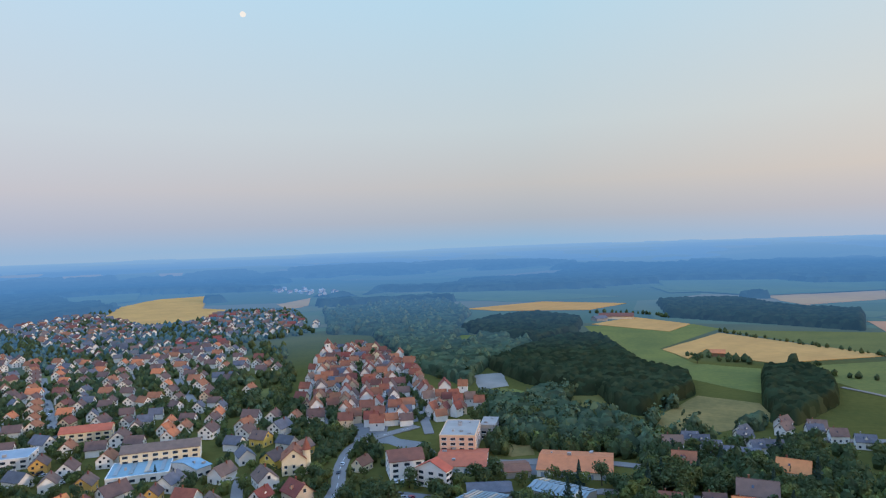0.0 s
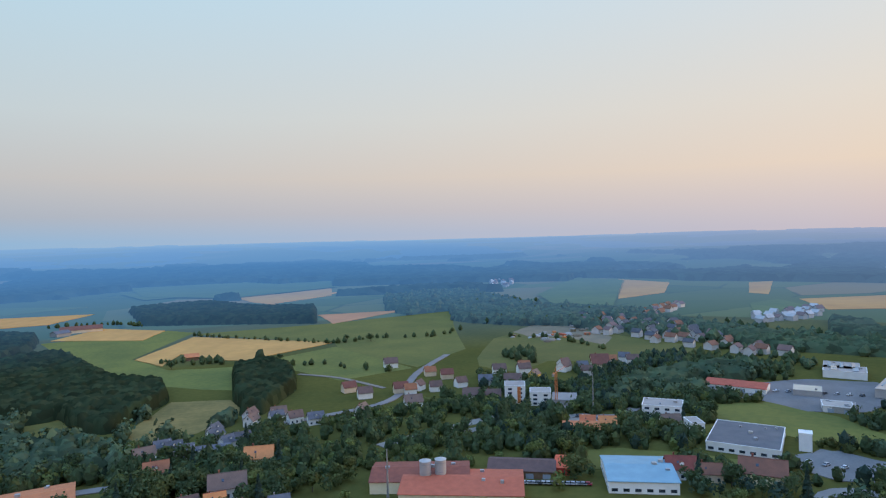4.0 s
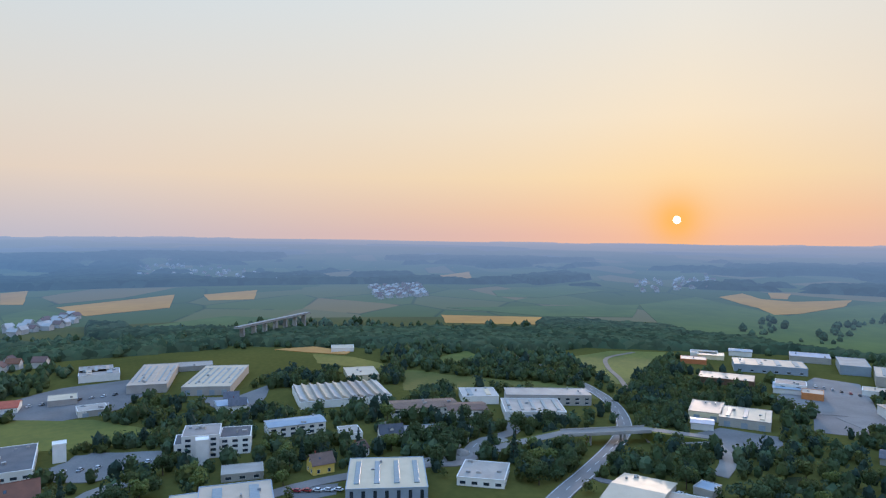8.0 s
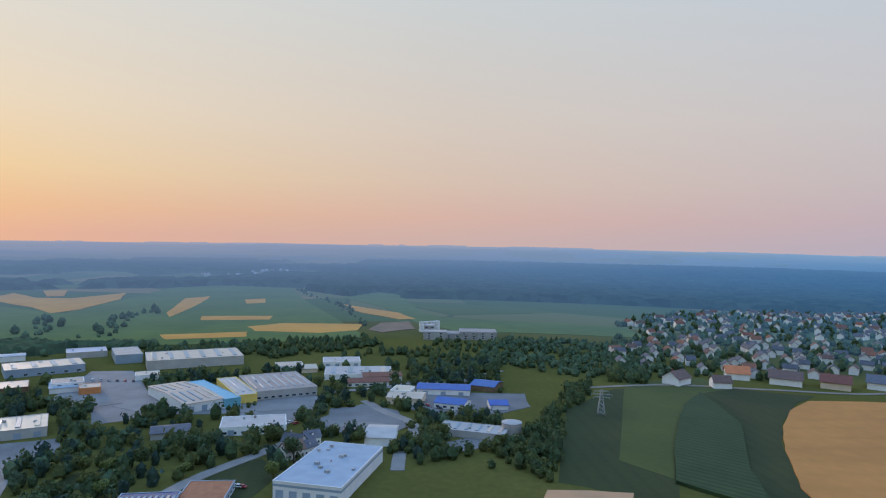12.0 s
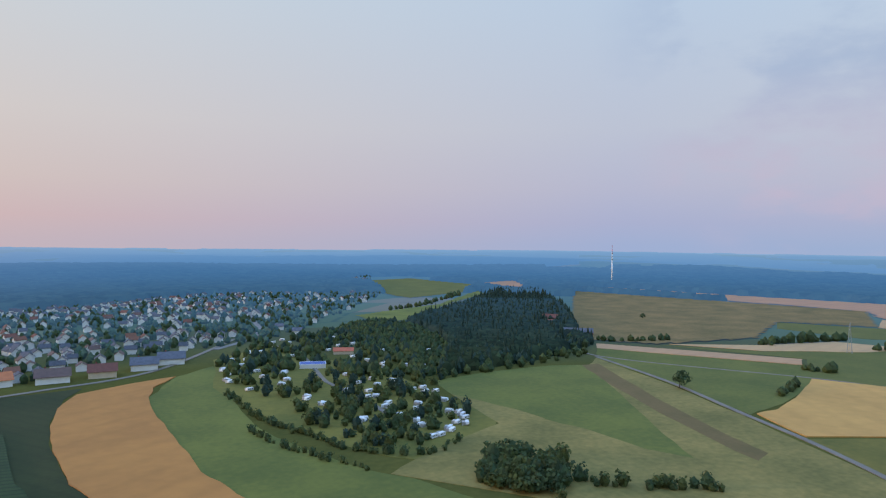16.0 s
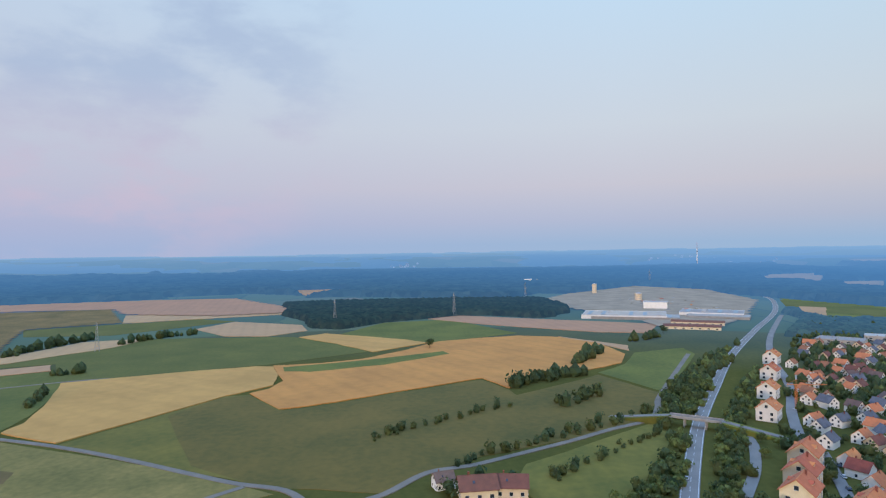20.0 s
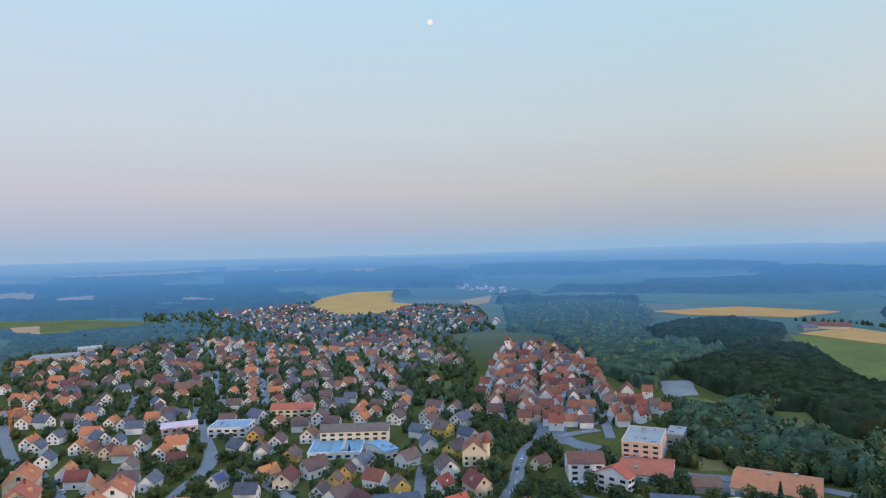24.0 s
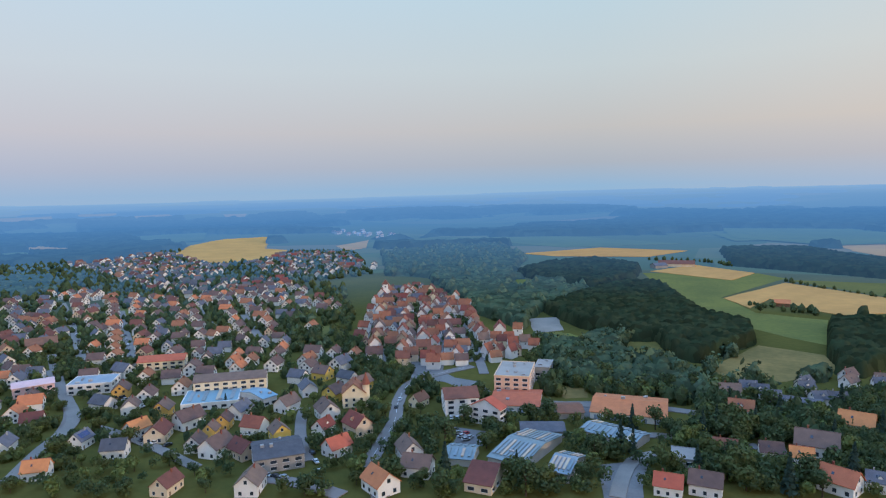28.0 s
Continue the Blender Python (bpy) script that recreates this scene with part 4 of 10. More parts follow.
def dome_arrays(seed, high, wide, segs, rings, pointed=False):
    """A closed, uneven crown of few faces, for trees far off."""
    rng = np.random.default_rng(seed)
    v = []
    for j in range(rings + 1):
        f = j / rings
        r = wide / 2 * ((1.02 - f) if pointed else math.sqrt(max(0.015, 1 - max(0.0, f * 1.25 - 0.25) ** 2)) * (0.72 + 0.28 * min(1, f * 4)))
        for i in range(segs):
            a, k = 2 * math.pi * (i + 0.5 * (j % 2)) / segs, rng.uniform(0.72, 1.16)
            v.append((r * k * math.cos(a), r * k * math.sin(a), high * (0.05 + 0.95 * f) * rng.uniform(0.93, 1.05)))
    v = np.array(v)
    q = [(j * segs + i, j * segs + (i + 1) % segs, (j + 1) * segs + (i + 1) % segs, (j + 1) * segs + i) for j in range(rings) for i in range(segs)]
    return v[np.array(q).ravel()]


for _k, _f, _hi, _wi in (("leaf", 0, 10, 9.5), ("leaf_dark", 0, 12, 10.5), ("leaf_light", 0, 9, 8.5), ("leaf_cool", 0, 11, 10.5), ("spruce", 0, 13, 9.5), ("conifer", 1, 17, 6.5)):
    LOW[_k, 2] = [dome_arrays(90 + i, _hi, _wi, 6, 3, bool(_f)) for i in range(6)]
    LOW[_k, 1] = [np.concatenate((dome_arrays(90 + i, _hi * 0.86, _wi * 0.78, 6, 3, bool(_f)), LOW[_k, 1][i][:152])) for i in range(6)]


def grow(px, py, kind, rng, scale=1.0, low=0.65, high=1.3):
    """The joined crowns of many trees at the places given."""
    zs, reach = rise(px, py), np.hypot(px, py)
    out = []
    for i in range(len(px)):
        v = LOW[kind, 0 if reach[i] < 310 else 1 if reach[i] < 560 else 2][rng.integers(6)]
        a, s = rng.uniform(0, 6.28), scale * rng.uniform(low, high)
        c, d = math.cos(a) * s, math.sin(a) * s
        out.append(np.c_[v[:, 0] * c - v[:, 1] * d + px[i], v[:, 0] * d + v[:, 1] * c + py[i], v[:, 2] * s * rng.uniform(0.85, 1.15) + zs[i] - 0.2])
    v = np.concatenate(out)
    return v, np.arange(len(v)).reshape(-1, 4)


def wood(name, flat, gap, kinds, label, seed, scale=1.0, clear=True, margin=1.5, category="wood"):
    """A wood or thicket: trees strewn over an outline, one joined mesh for each kind of tree."""
    rng = np.random.default_rng(seed)
    poly = pairs(flat)
    xs, ys = np.array(poly).T
    n = int((xs.max() - xs.min()) * (ys.max() - ys.min()) / (gap * gap)) + 1
    n = min(n, 12000)
    px, py = rng.uniform(xs.min(), xs.max(), n), rng.uniform(ys.min(), ys.max(), n)
    ok = inside(px, py, poly)
    px, py = px[ok], py[ok]
    if clear:
        ok = free(px, py, margin)
        px, py = px[ok], py[ok]
    pick = rng.integers(0, len(kinds), len(px))
    for i in range(len(kinds)):
        sel = pick == i
        if sel.any() and kinds.index(kinds[i]) == i:
            sel = np.isin(pick, [j for j in range(len(kinds)) if kinds[j] == kinds[i]])
            ob = new(name, array_mesh(name, *grow(px[sel], py[sel], kinds[i], rng, scale), "spruce" if kinds[i] == "conifer" else kinds[i]))
            tagged(ob, label, category, kind="stuff")


def hedge(flat, label, seed, gap=5.0, kinds=("leaf", "leaf_dark"), scale=0.55, spread=2.5):
    """A line of bushes and trees."""
    rng = np.random.default_rng(seed)
    line = smooth_line([Vector(p) for p in pairs(flat)], gap)
    px = np.array([p.x for p in line]) + rng.normal(size=len(line)) * spread
    py = np.array([p.y for p in line]) + rng.normal(size=len(line)) * spread
    ok = free(px, py, 0.5, plots=False)
    px, py = px[ok], py[ok]
    if not len(px):
        return
    pick = rng.integers(0, len(kinds), len(px))
    for i, k in enumerate(kinds):
        if (pick == i).any():
            ob = new("hedge", array_mesh("hedge", *grow(px[pick == i], py[pick == i], k, rng, scale, 0.55, 1.4), k))
            tagged(ob, label, "hedge", kind="stuff")


def strew(flat, n, gap, group, seed, kinds, low=0.7, high=1.15, margin=2.5):
    """Single trees over an outline, clear of houses, roads and crops."""
    rng = np.random.default_rng(seed)
    poly = pairs(flat)
    xs, ys = np.array(poly).T
    px, py = rng.uniform(xs.min(), xs.max(), n * 12), rng.uniform(ys.min(), ys.max(), n * 12)
    ok = inside(px, py, poly)
    px, py = px[ok], py[ok]
    ok = free(px, py, margin)
    kept = []
    for x, y in zip(px[ok], py[ok]):
        if len(kept) >= n:
            break
        if all((x - a) ** 2 + (y - b) ** 2 > gap * gap for a, b in kept):
            kept.append((x, y))
            ob = plant(x, y, str(rng.choice(kinds)), rng.uniform(low, high), rng.uniform(0, 360))
            tagged(ob, group=group)


# ---- vehicles ----
def make_car(material, label):
    root = new("car")
    tagged(root, label, "car")
    b = boxed(0, 0, 0.35, 1.8, 4.3, 0.6, bevel=0.12)
    box(b, 0, -0.2, 1.42, 1.5, 1.7, 0.06)
    part("body", b, material, root)
    c = prism(bmesh.new(), [(-1.5, 0.9), (1.3, 0.9), (0.7, 1.45), (-1.1, 1.45)], -0.8, 0.8)
    bmesh.ops.transform(c, verts=c.verts, matrix=Matrix.Rotation(radians(90), 4, "Z"))
    part("windows", c, "glass", root)
    for x in (-0.82, 0.82):
        for y in (-1.35, 1.35):
            part("wheel", tube(bmesh.new(), (x - 0.1, y, 0.32), (x + 0.1, y, 0.32), 0.32, 0.32, 12), "tyre", root)
    root.location = (0, 0, -500)
    return root


CARS = [make_car("car_white", "white car parked beside the road"), make_car("car_dark", "dark car parked beside the road"), make_car("car_silver", "silver car parked beside the road"), make_car("car_red", "red car parked beside the road")]


def park(rows, seed=1):
    rng = random.Random(seed)
    for x, y, turn, z in rows:
        copy_thing(rng.choice(CARS[:3] * 2 + CARS[3:]), pose(x, y, z, 0, 0, turn))
        TAKEN.append((x, y, 2.5))


def car_row(x0, y0, x1, y1, n, turn, seed):
    park([(x0 + (x1 - x0) * i / max(1, n - 1), y0 + (y1 - y0) * i / max(1, n - 1), turn, 0.36) for i in range(n)], seed)


def make_caravan():
    root = new("caravan")
    tagged(root, "white touring caravan parked on the camping ground", "caravan", "caravans on the camping ground")
    b = prism(bmesh.new(), [(-2.9, 0.5), (2.7, 0.5), (3.0, 1.2), (2.5, 2.5), (-2.6, 2.6), (-2.9, 2.2)], -1.1, 1.1)
    part("body", b, "white", root)
    part("drawbar", tube(bmesh.new(), (2.8, 0, 0.5), (4.2, 0, 0.45), 0.07, 0.05), "steel", root)
    for x in (-1.6, 0.2, 1.8):
        for s in (-1, 1):
            part("window", boxed(x, s * 1.11, 1.3, 0.9, 0.05, 0.7), "glass", root)
    for s in (-1, 1):
        part("wheel", tube(bmesh.new(), (0, s * 1.0 - 0.1, 0.33), (0, s * 1.0 + 0.1, 0.33), 0.33, 0.33, 10), "tyre", root)
    part("awning", prism(bmesh.new(), [(-2.2, 0), (2.2, 0), (2.0, 2.2), (-2.0, 2.2)], -3.4, -1.15), "metal", root)
    root.location = (0, 0, -500)
    return root


CARAVAN = make_caravan()


def lattice(name, x, y, turn, high, base, arms, label, category, material="steel"):
    """A lattice tower with crossarms."""
    root = new(name)
    root.matrix_world = pose(x, y, float(rise(x, y)), 0, 0, turn)
    tagged(root, label, category)
    top = base * 0.16
    for sx in (-1, 1):
        for sy in (-1, 1):
            part("leg", tube(bmesh.new(), (sx * base / 2, sy * base / 2, 0), (sx * top / 2, sy * top / 2, high), 0.16, 0.1, 4), material, root)
    n = 6
    for i in range(n):
        z0, z1 = high * i / n, high * (i + 1) / n
        w0, w1 = (base + (top - base) * i / n) / 2, (base + (top - base) * (i + 1) / n) / 2
        for s in (-1, 1):
            for p, q in (((-w0, s * w0, z0), (w1, s * w1, z1)), ((w0, s * w0, z0), (-w1, s * w1, z1)), ((s * w0, -w0, z0), (s * w1, w1, z1)), ((s * w0, w0, z0), (s * w1, -w1, z1))):
                part("bracing", tube(bmesh.new(), p, q, 0.07, 0.07, 4), material, root)
    for z, wide in arms:
        a = bmesh.new()
        for s in (-1, 1):
            tube(a, (0, 0, z + 0.7), (s * wide, 0, z), 0.1, 0.06, 4)
            tube(a, (0, 0, z - 0.2), (s * wide, 0, z), 0.1, 0.06, 4)
            tube(a, (s * wide, 0, z), (s * wide, 0, z - 1.3), 0.09, 0.09, 5)
        part("crossarm", a, material, root)
    return root


def pitch(rows):
    """Caravans on the camping ground."""
    for x, y, turn in rows:
        copy_thing(CARAVAN, pose(x, y, 0, 0, 0, turn))
        # trees are kept off towards the camera, so the caravan stays in view
        TAKEN.extend(((x, y, 3.5), (x * 0.978, y * 0.978, 4.5)))


def radio_mast(x, y, high):
    root = new("radio_mast")
    root.location = (x, y, float(rise(x, y)) - 1)
    tagged(root, "tall white concrete radio mast with antenna platforms at the forest edge", "radio mast")
    part("shaft", tube(bmesh.new(), (0, 0, 0), (0, 0, high * 0.78), 2.4, 1.5, 12), "white", root, smooth=True)
    part("antenna", tube(bmesh.new(), (0, 0, high * 0.78), (0, 0, high), 0.7, 0.4, 8), "signal", root)
    for k in (0.62, 0.7, 0.77):
        part("platform", tube(bmesh.new(), (0, 0, high * k), (0, 0, high * k + 1.2), 3.2, 3.2, 14), "steel", root)


def crane(x, y, high, turn):
    root = new("tower_crane")
    root.matrix_world = pose(x, y, 0, 0, 0, turn)
    tagged(root, "slim orange tower crane on a building site", "crane")
    m = bmesh.new()
    for sx in (-0.6, 0.6):
        for sy in (-0.6, 0.6):
            tube(m, (sx, sy, 0), (sx, sy, high), 0.14, 0.14, 4)
    for i in range(12):
        z = high * i / 12
        tube(m, (-0.6, -0.6, z), (0.6, -0.6, z + high / 12), 0.08, 0.08, 4)
        tube(m, (-0.6, 0.6, z), (0.6, 0.6, z + high / 12), 0.08, 0.08, 4)
    part("tower", m, "crane", root)
    j = bmesh.new()
    tube(j, (-6, 0, high), (20, 0, high), 0.3, 0.2, 4)
    tube(j, (0, 0, high + 3.5), (18, 0, high + 0.3), 0.08, 0.08, 4)
    tube(j, (0, 0, high + 3.5), (-6, 0, high + 0.3), 0.08, 0.08, 4)
    tube(j, (0, 0, high), (0, 0, high + 3.5), 0.25, 0.15, 4)
    part("jib", j, "crane", root)
    part("counterweight", boxed(-5.4, 0, high - 1.6, 1.6, 1.2, 1.6, bevel=0.05), "concrete", root)
    part("base", boxed(0, 0, 0, 4, 4, 0.6, bevel=0.05), "concrete", root)


def road_bridge(x0, y0, x1, y1, width, high):
    """A flat concrete overpass with parapets and piers."""
    a, b = Vector((x0, y0)), Vector((x1, y1))
    l = (b - a).length
    root = new("road_bridge")
    root.matrix_world = pose((x0 + x1) / 2, (y0 + y1) / 2, 0, 0, 0, math.degrees(math.atan2(y1 - y0, x1 - x0)))
    tagged(root, "pale concrete road bridge over the main road", "bridge")
    part("deck", boxed(0, 0, high - 0.9, l, width, 0.9, bevel=0.08), "concrete", root)
    part("carriageway", boxed(0, 0, high + 0.004, l, width - 1.2, 0.06), "asphalt", root)
    for s in (-1, 1):
        part("parapet", boxed(0, s * (width / 2 - 0.2), high + 0.002, l, 0.3, 0.9), "concrete", root)
        for k in (-0.5, 0.5):
            part("pier", boxed(k * l * 0.4, s * width * 0.28, -0.2, 0.9, 1.2, high - 0.7, bevel=0.1), "concrete", root)
    # earth ramps at both ends
    for s in (-1, 1):
        r = prism(bmesh.new(), [(0, -0.2), (s * 38, -0.2), (0, high)], -width / 2 - 2, width / 2 + 2)
        bmesh.ops.transform(r, verts=r.verts, matrix=Matrix.Translation((s * l / 2, 0, 0)))
        part("ramp", r, "lawn", root)
        t = prism(bmesh.new(), [(0, high - 0.2), (s * 38, -0.3), (s * 38, 0.3), (0, high + 0.06)], -width / 2 + 0.6, width / 2 - 0.6)
        bmesh.ops.transform(t, verts=t.verts, matrix=Matrix.Translation((s * l / 2, 0, 0)))
        part("ramp_road", t, "asphalt", root)
    TAKEN.append(((x0 + x1) / 2, (y0 + y1) / 2, l / 2))


def viaduct(x0, y0, x1, y1):
    l = math.hypot(x1 - x0, y1 - y0)
    root = new("railway_viaduct")
    root.matrix_world = pose((x0 + x1) / 2, (y0 + y1) / 2, 0, 0, 0, math.degrees(math.atan2(y1 - y0, x1 - x0)))
    tagged(root, "slender railway viaduct over the wooded valley", "viaduct")
    part("deck", boxed(0, 0, 17, l, 6, 2.2), "concrete", root)
    n = 7
    for i in range(n):
        part("pier", boxed(l * ((i + 0.5) / n - 0.5), 0, -1, 3, 4.5, 18), "concrete", root)


def tank(x, y, r, h, material, label):
    root = new("tank")
    root.location = (x, y, 0)
    tagged(root, label, "silo" if h > r * 1.5 else "tank")
    part("shell", tube(bmesh.new(), (0, 0, -0.2), (0, 0, h), r, r, 24), material, root, smooth=False)
    part("roof", tube(bmesh.new(), (0, 0, h + 0.002), (0, 0, h + r * 0.25), r + 0.15, r * 0.1, 24), "metal", root)
    for k in (0.3, 0.6, 0.9):
        b = bmesh.new()
        bmesh.ops.create_cone(b, cap_ends=False, segments=24, radius1=r + 0.06, radius2=r + 0.06, depth=0.25, matrix=Matrix.Translation((0, 0, h * k)))
        part("hoop", b, "steel", root)
    TAKEN.append((x, y, r + 1))


def church(x, y, turn):
    """The church of the old town: nave and square tower with a pointed roof."""
    root = new("church")
    root.matrix_world = pose(x, y, 0, 0, 0, turn)
    tagged(root, "old town church with a pale square tower and red roof", "church")
    part("nave", prism(bmesh.new(), [(-5, -0.3), (5, -0.3), (5, 7.5), (0, 12.5), (-5, 7.5)], 2.4, 24), "white", root)
    r = bmesh.new()
    for s in (-1, 1):
        prism(r, [(0, 12.52), (s * 5.5, 7.0), (s * 5.5, 7.3), (0, 12.9)], 2.0, 24.5)
    part("nave_roof", r, "red", root)
    part("tower", boxed(0, 0, -0.3, 4.8, 4.8, 15.3), "white", root)
    s = bmesh.new()
    bmesh.ops.create_cone(s, cap_ends=True, segments=4, radius1=3.8, radius2=0.1, depth=5, matrix=Matrix.Translation((0, 0, 17.51)) @ Matrix.Rotation(radians(45), 4, "Z"))
    part("spire", s, "maroon", root)
    for k in range(4):
        share("bell_opening", WINDOW, root, Matrix.Rotation(radians(90 * k), 4, "Z") @ pose(0, -2.42, 12.5))
    for i in range(4):
        for sd in (-1, 1):
            share("window", WIDE_WINDOW, root, pose(sd * 5.02, 5 + 5 * i, 4.5, 0, 0, 90 * sd))
    TAKEN.append((x, y, 9))


def turret(x, y, roof, wall):
    root = new("stair_turret")
    root.location = (x, y, 0)
    tagged(root, "round stair turret with a pointed red roof beside the villa", "turret")
    part("wall", tube(bmesh.new(), (0, 0, -0.3), (0, 0, 12), 2.0, 1.9, 14), wall, root)
    part("roof", tube(bmesh.new(), (0, 0, 12.002), (0, 0, 18), 2.5, 0.05, 14), roof, root)


def villa(x, y, turn):
    h = house("villa", 12, 13, 8, 5, "red", "cream", "tall cream villa with a steep red roof and dormers", 2, 1)
    h.matrix_world = pose(x, y, 0, 0, 0, turn)
    TAKEN.append((x, y, 8))


def site_heaps(x, y, spread, n, seed):
    """Heaps of bricks, gravel and stacked goods on a bare yard."""
    rng = random.Random(seed)
    for i in range(n):
        px, py = x + rng.uniform(-spread, spread), y + rng.uniform(-spread, spread) * 0.5
        if rng.random() < 0.5:
            b = bmesh.new()
            bmesh.ops.create_icosphere(b, subdivisions=2, radius=1)
            s = rng.uniform(2, 6)
            for v in b.verts:
                v.co = Vector((v.co.x * s, v.co.y * s * 0.8, max(-0.1, v.co.z * s * 0.5))) * (1 + 0.25 * noise.noise(v.co * 1.5 + Vector((i, 0, 0))))
            tagged(part("gravel_mound", b, rng.choice(("gravel", "earth", "concrete"))), "loose mound of gravel on the bare yard", "mound", "mounds on the yard").location = (px, py, 0)
        else:
            b = boxed(0, 0, 0, rng.uniform(3, 9), rng.uniform(2, 4), rng.uniform(1.2, 3), bevel=0.1)
            ob = part("pallet_load", b, rng.choice(("orange", "earth", "concrete", "metal")))
            ob.matrix_world = pose(px, py, 0, 0, 0, rng.uniform(0, 180))
            tagged(ob, "wrapped load of goods on a wooden pallet", "pallet", "loads on the yard")


# ---- the land ----
def make_ground():
    """One sheet from under the camera to the rim of the hills; haze is painted into its far parts."""
    radii = [0, 60, 120, 200, 300, 420, 560, 720, 900]
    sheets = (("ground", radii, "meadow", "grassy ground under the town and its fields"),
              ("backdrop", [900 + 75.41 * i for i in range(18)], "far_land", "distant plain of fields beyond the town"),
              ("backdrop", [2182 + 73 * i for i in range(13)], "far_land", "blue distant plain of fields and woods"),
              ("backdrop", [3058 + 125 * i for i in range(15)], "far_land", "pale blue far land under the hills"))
    for name, rr, material, label in sheets:
        seg = 220
        v, f = [], []
        for r in rr:
            for i in range(seg):
                a = 2 * math.pi * i / seg
                x, y = r * math.sin(a), r * math.cos(a)
                v.append((x, y, float(rise(x, y)) if r > 1160 else 0.0))
        for j in range(len(rr) - 1):
            for i in range(seg):
                k = (i + 1) % seg
                f.append((j * seg + i, (j + 1) * seg + i, (j + 1) * seg + k, j * seg + k))
        me = bpy.data.meshes.new(name)
        me.from_pydata(v, [], f)
        me.materials.append(M[material])
        me.flip_normals()
        me.shade_smooth()
        tagged(new(name, me), label, "ground" if name == "ground" else "backdrop", kind="structure")


make_ground()


def domes(x, y, cell, seed):
    """Rounded tree tops: 1 at the middle of a crown, 0 in the gaps, each with a height of its own."""
    ix, iy = np.floor(x / cell), np.floor(y / cell)
    best, tall = np.full(x.shape, 9.0), np.zeros(x.shape)
    for dx in (-1, 0, 1):
        for dy in (-1, 0, 1):
            cx, cy = ix + dx, iy + dy
            h = np.sin(cx * 127.1 + cy * 311.7 + seed) * 43758.5453
            g = np.sin(cx * 269.5 + cy * 183.3 + seed) * 24634.6345
            h, g = h - np.floor(h), g - np.floor(g)
            d = np.hypot(x / cell - cx - 0.15 - 0.7 * h, y / cell - cy - 0.15 - 0.7 * g)
            tall = np.where(d < best, 0.55 + 0.45 * np.abs(h - g), tall)
            best = np.minimum(best, d)
    return np.sqrt(np.clip(1 - (best / 0.72) ** 2, 0, 1)) * tall


def far_forest(r0, r1, rings, kind, seed, thresh, high, label, only=()):
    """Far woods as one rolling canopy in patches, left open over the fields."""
    seg = 1900 if only else 1300
    r = r0 * (r1 / r0) ** (np.arange(rings) / (rings - 1))
    a = np.arange(seg) * 2 * math.pi / seg
    x, y = np.outer(r, np.sin(a)), np.outer(r, np.cos(a))
    flat = np.array([noise.noise(Vector((p / 520, q / 520, 7.3))) + 0.5 * noise.noise(Vector((p / 170, q / 170, seed))) + 0.15 * noise.noise(Vector((p / 45, q / 45, seed)))
                     for p, q in zip(x.ravel(), y.ravel())]).reshape(x.shape)
    bump = domes(x, y, 5.8 if only else r0 / 85, seed)
    if only:
        # near woods stand only where they are named, clear of houses and lanes
        within = np.zeros(x.shape, bool)
        for poly in only:
            within |= inside(x.ravel(), y.ravel(), poly).reshape(x.shape)
        at = np.nonzero(within.ravel())[0]
        within.ravel()[at] = free(x.ravel()[at], y.ravel()[at], 5)
        flat = np.where(within, flat + 0.5, -1)
    else:
        flat[np.hypot(x, y) < 1500] = -1
        for poly in FORESTS:
            flat[inside(x.ravel(), y.ravel(), poly).reshape(x.shape)] = 1
    for poly in PLOTS:
        if max(math.hypot(*p) for p in poly) > r0:
            flat[inside(x.ravel(), y.ravel(), poly).reshape(x.shape)] = -1
    k = np.clip((flat - thresh) / 0.12, 0, 1)
    if only:
        # rounded skirts where the wood ends
        soft = k.copy()
        for _ in range(3):
            soft = (soft + np.roll(soft, 1, 1) + np.roll(soft, -1, 1) + np.vstack((soft[:1], soft[:-1])) + np.vstack((soft[1:], soft[-1:]))) / 5
        k = k * np.clip(soft * 1.6 - 0.45, 0.0, 1)
    k[0] = 0
    z = rise(x, y) - 4 + (high * 0.75 + 4) * k * k * (3 - 2 * k) + bump * k * high * (0.75 if only else 0.5)
    v = np.stack((x, y, z), -1).reshape(-1, 3)
    i, j = np.meshgrid(np.arange(rings - 1), np.arange(seg), indexing="ij")
    n = (j + 1) % seg
    q = np.stack((i * seg + j, i * seg + n, (i + 1) * seg + n, (i + 1) * seg + j), -1).reshape(-1, 4)
    q = q[(k.ravel()[q] > 0.01).any(1)]
    ob = new("backdrop", array_mesh("far_woods", v, q, kind))
    tagged(ob, label, "backdrop", kind="structure")


def rim(radius, high, kind, seed, label):
    """A line of wooded hills closing the view."""
    seg = 720
    v, f = [], []
    for i in range(seg):
        a = 2 * math.pi * i / seg
        x, y = radius * math.sin(a), radius * math.cos(a)
        n = noise.noise(Vector((x / 900, y / 900, seed))) + 0.25 * noise.noise(Vector((x / 160, y / 160, seed))) + 0.06 * noise.noise(Vector((x / 30, y / 30, seed)))
        z = float(rise(x, y))
        v += [(x * 0.93, y * 0.93, z - 30), (x, y, z + high * (0.35 + n)), (x * 1.02, y * 1.02, z - 30)]
    for i in range(seg):
        k = (i + 1) % seg
        for j in (0, 1):
            f.append((3 * i + j, 3 * k + j, 3 * k + j + 1, 3 * i + j + 1))
    me = bpy.data.meshes.new("hills")
    me.from_pydata(v, [], f)
    me.materials.append(M[kind])
    tagged(new("backdrop", me), label, "backdrop", kind="structure")


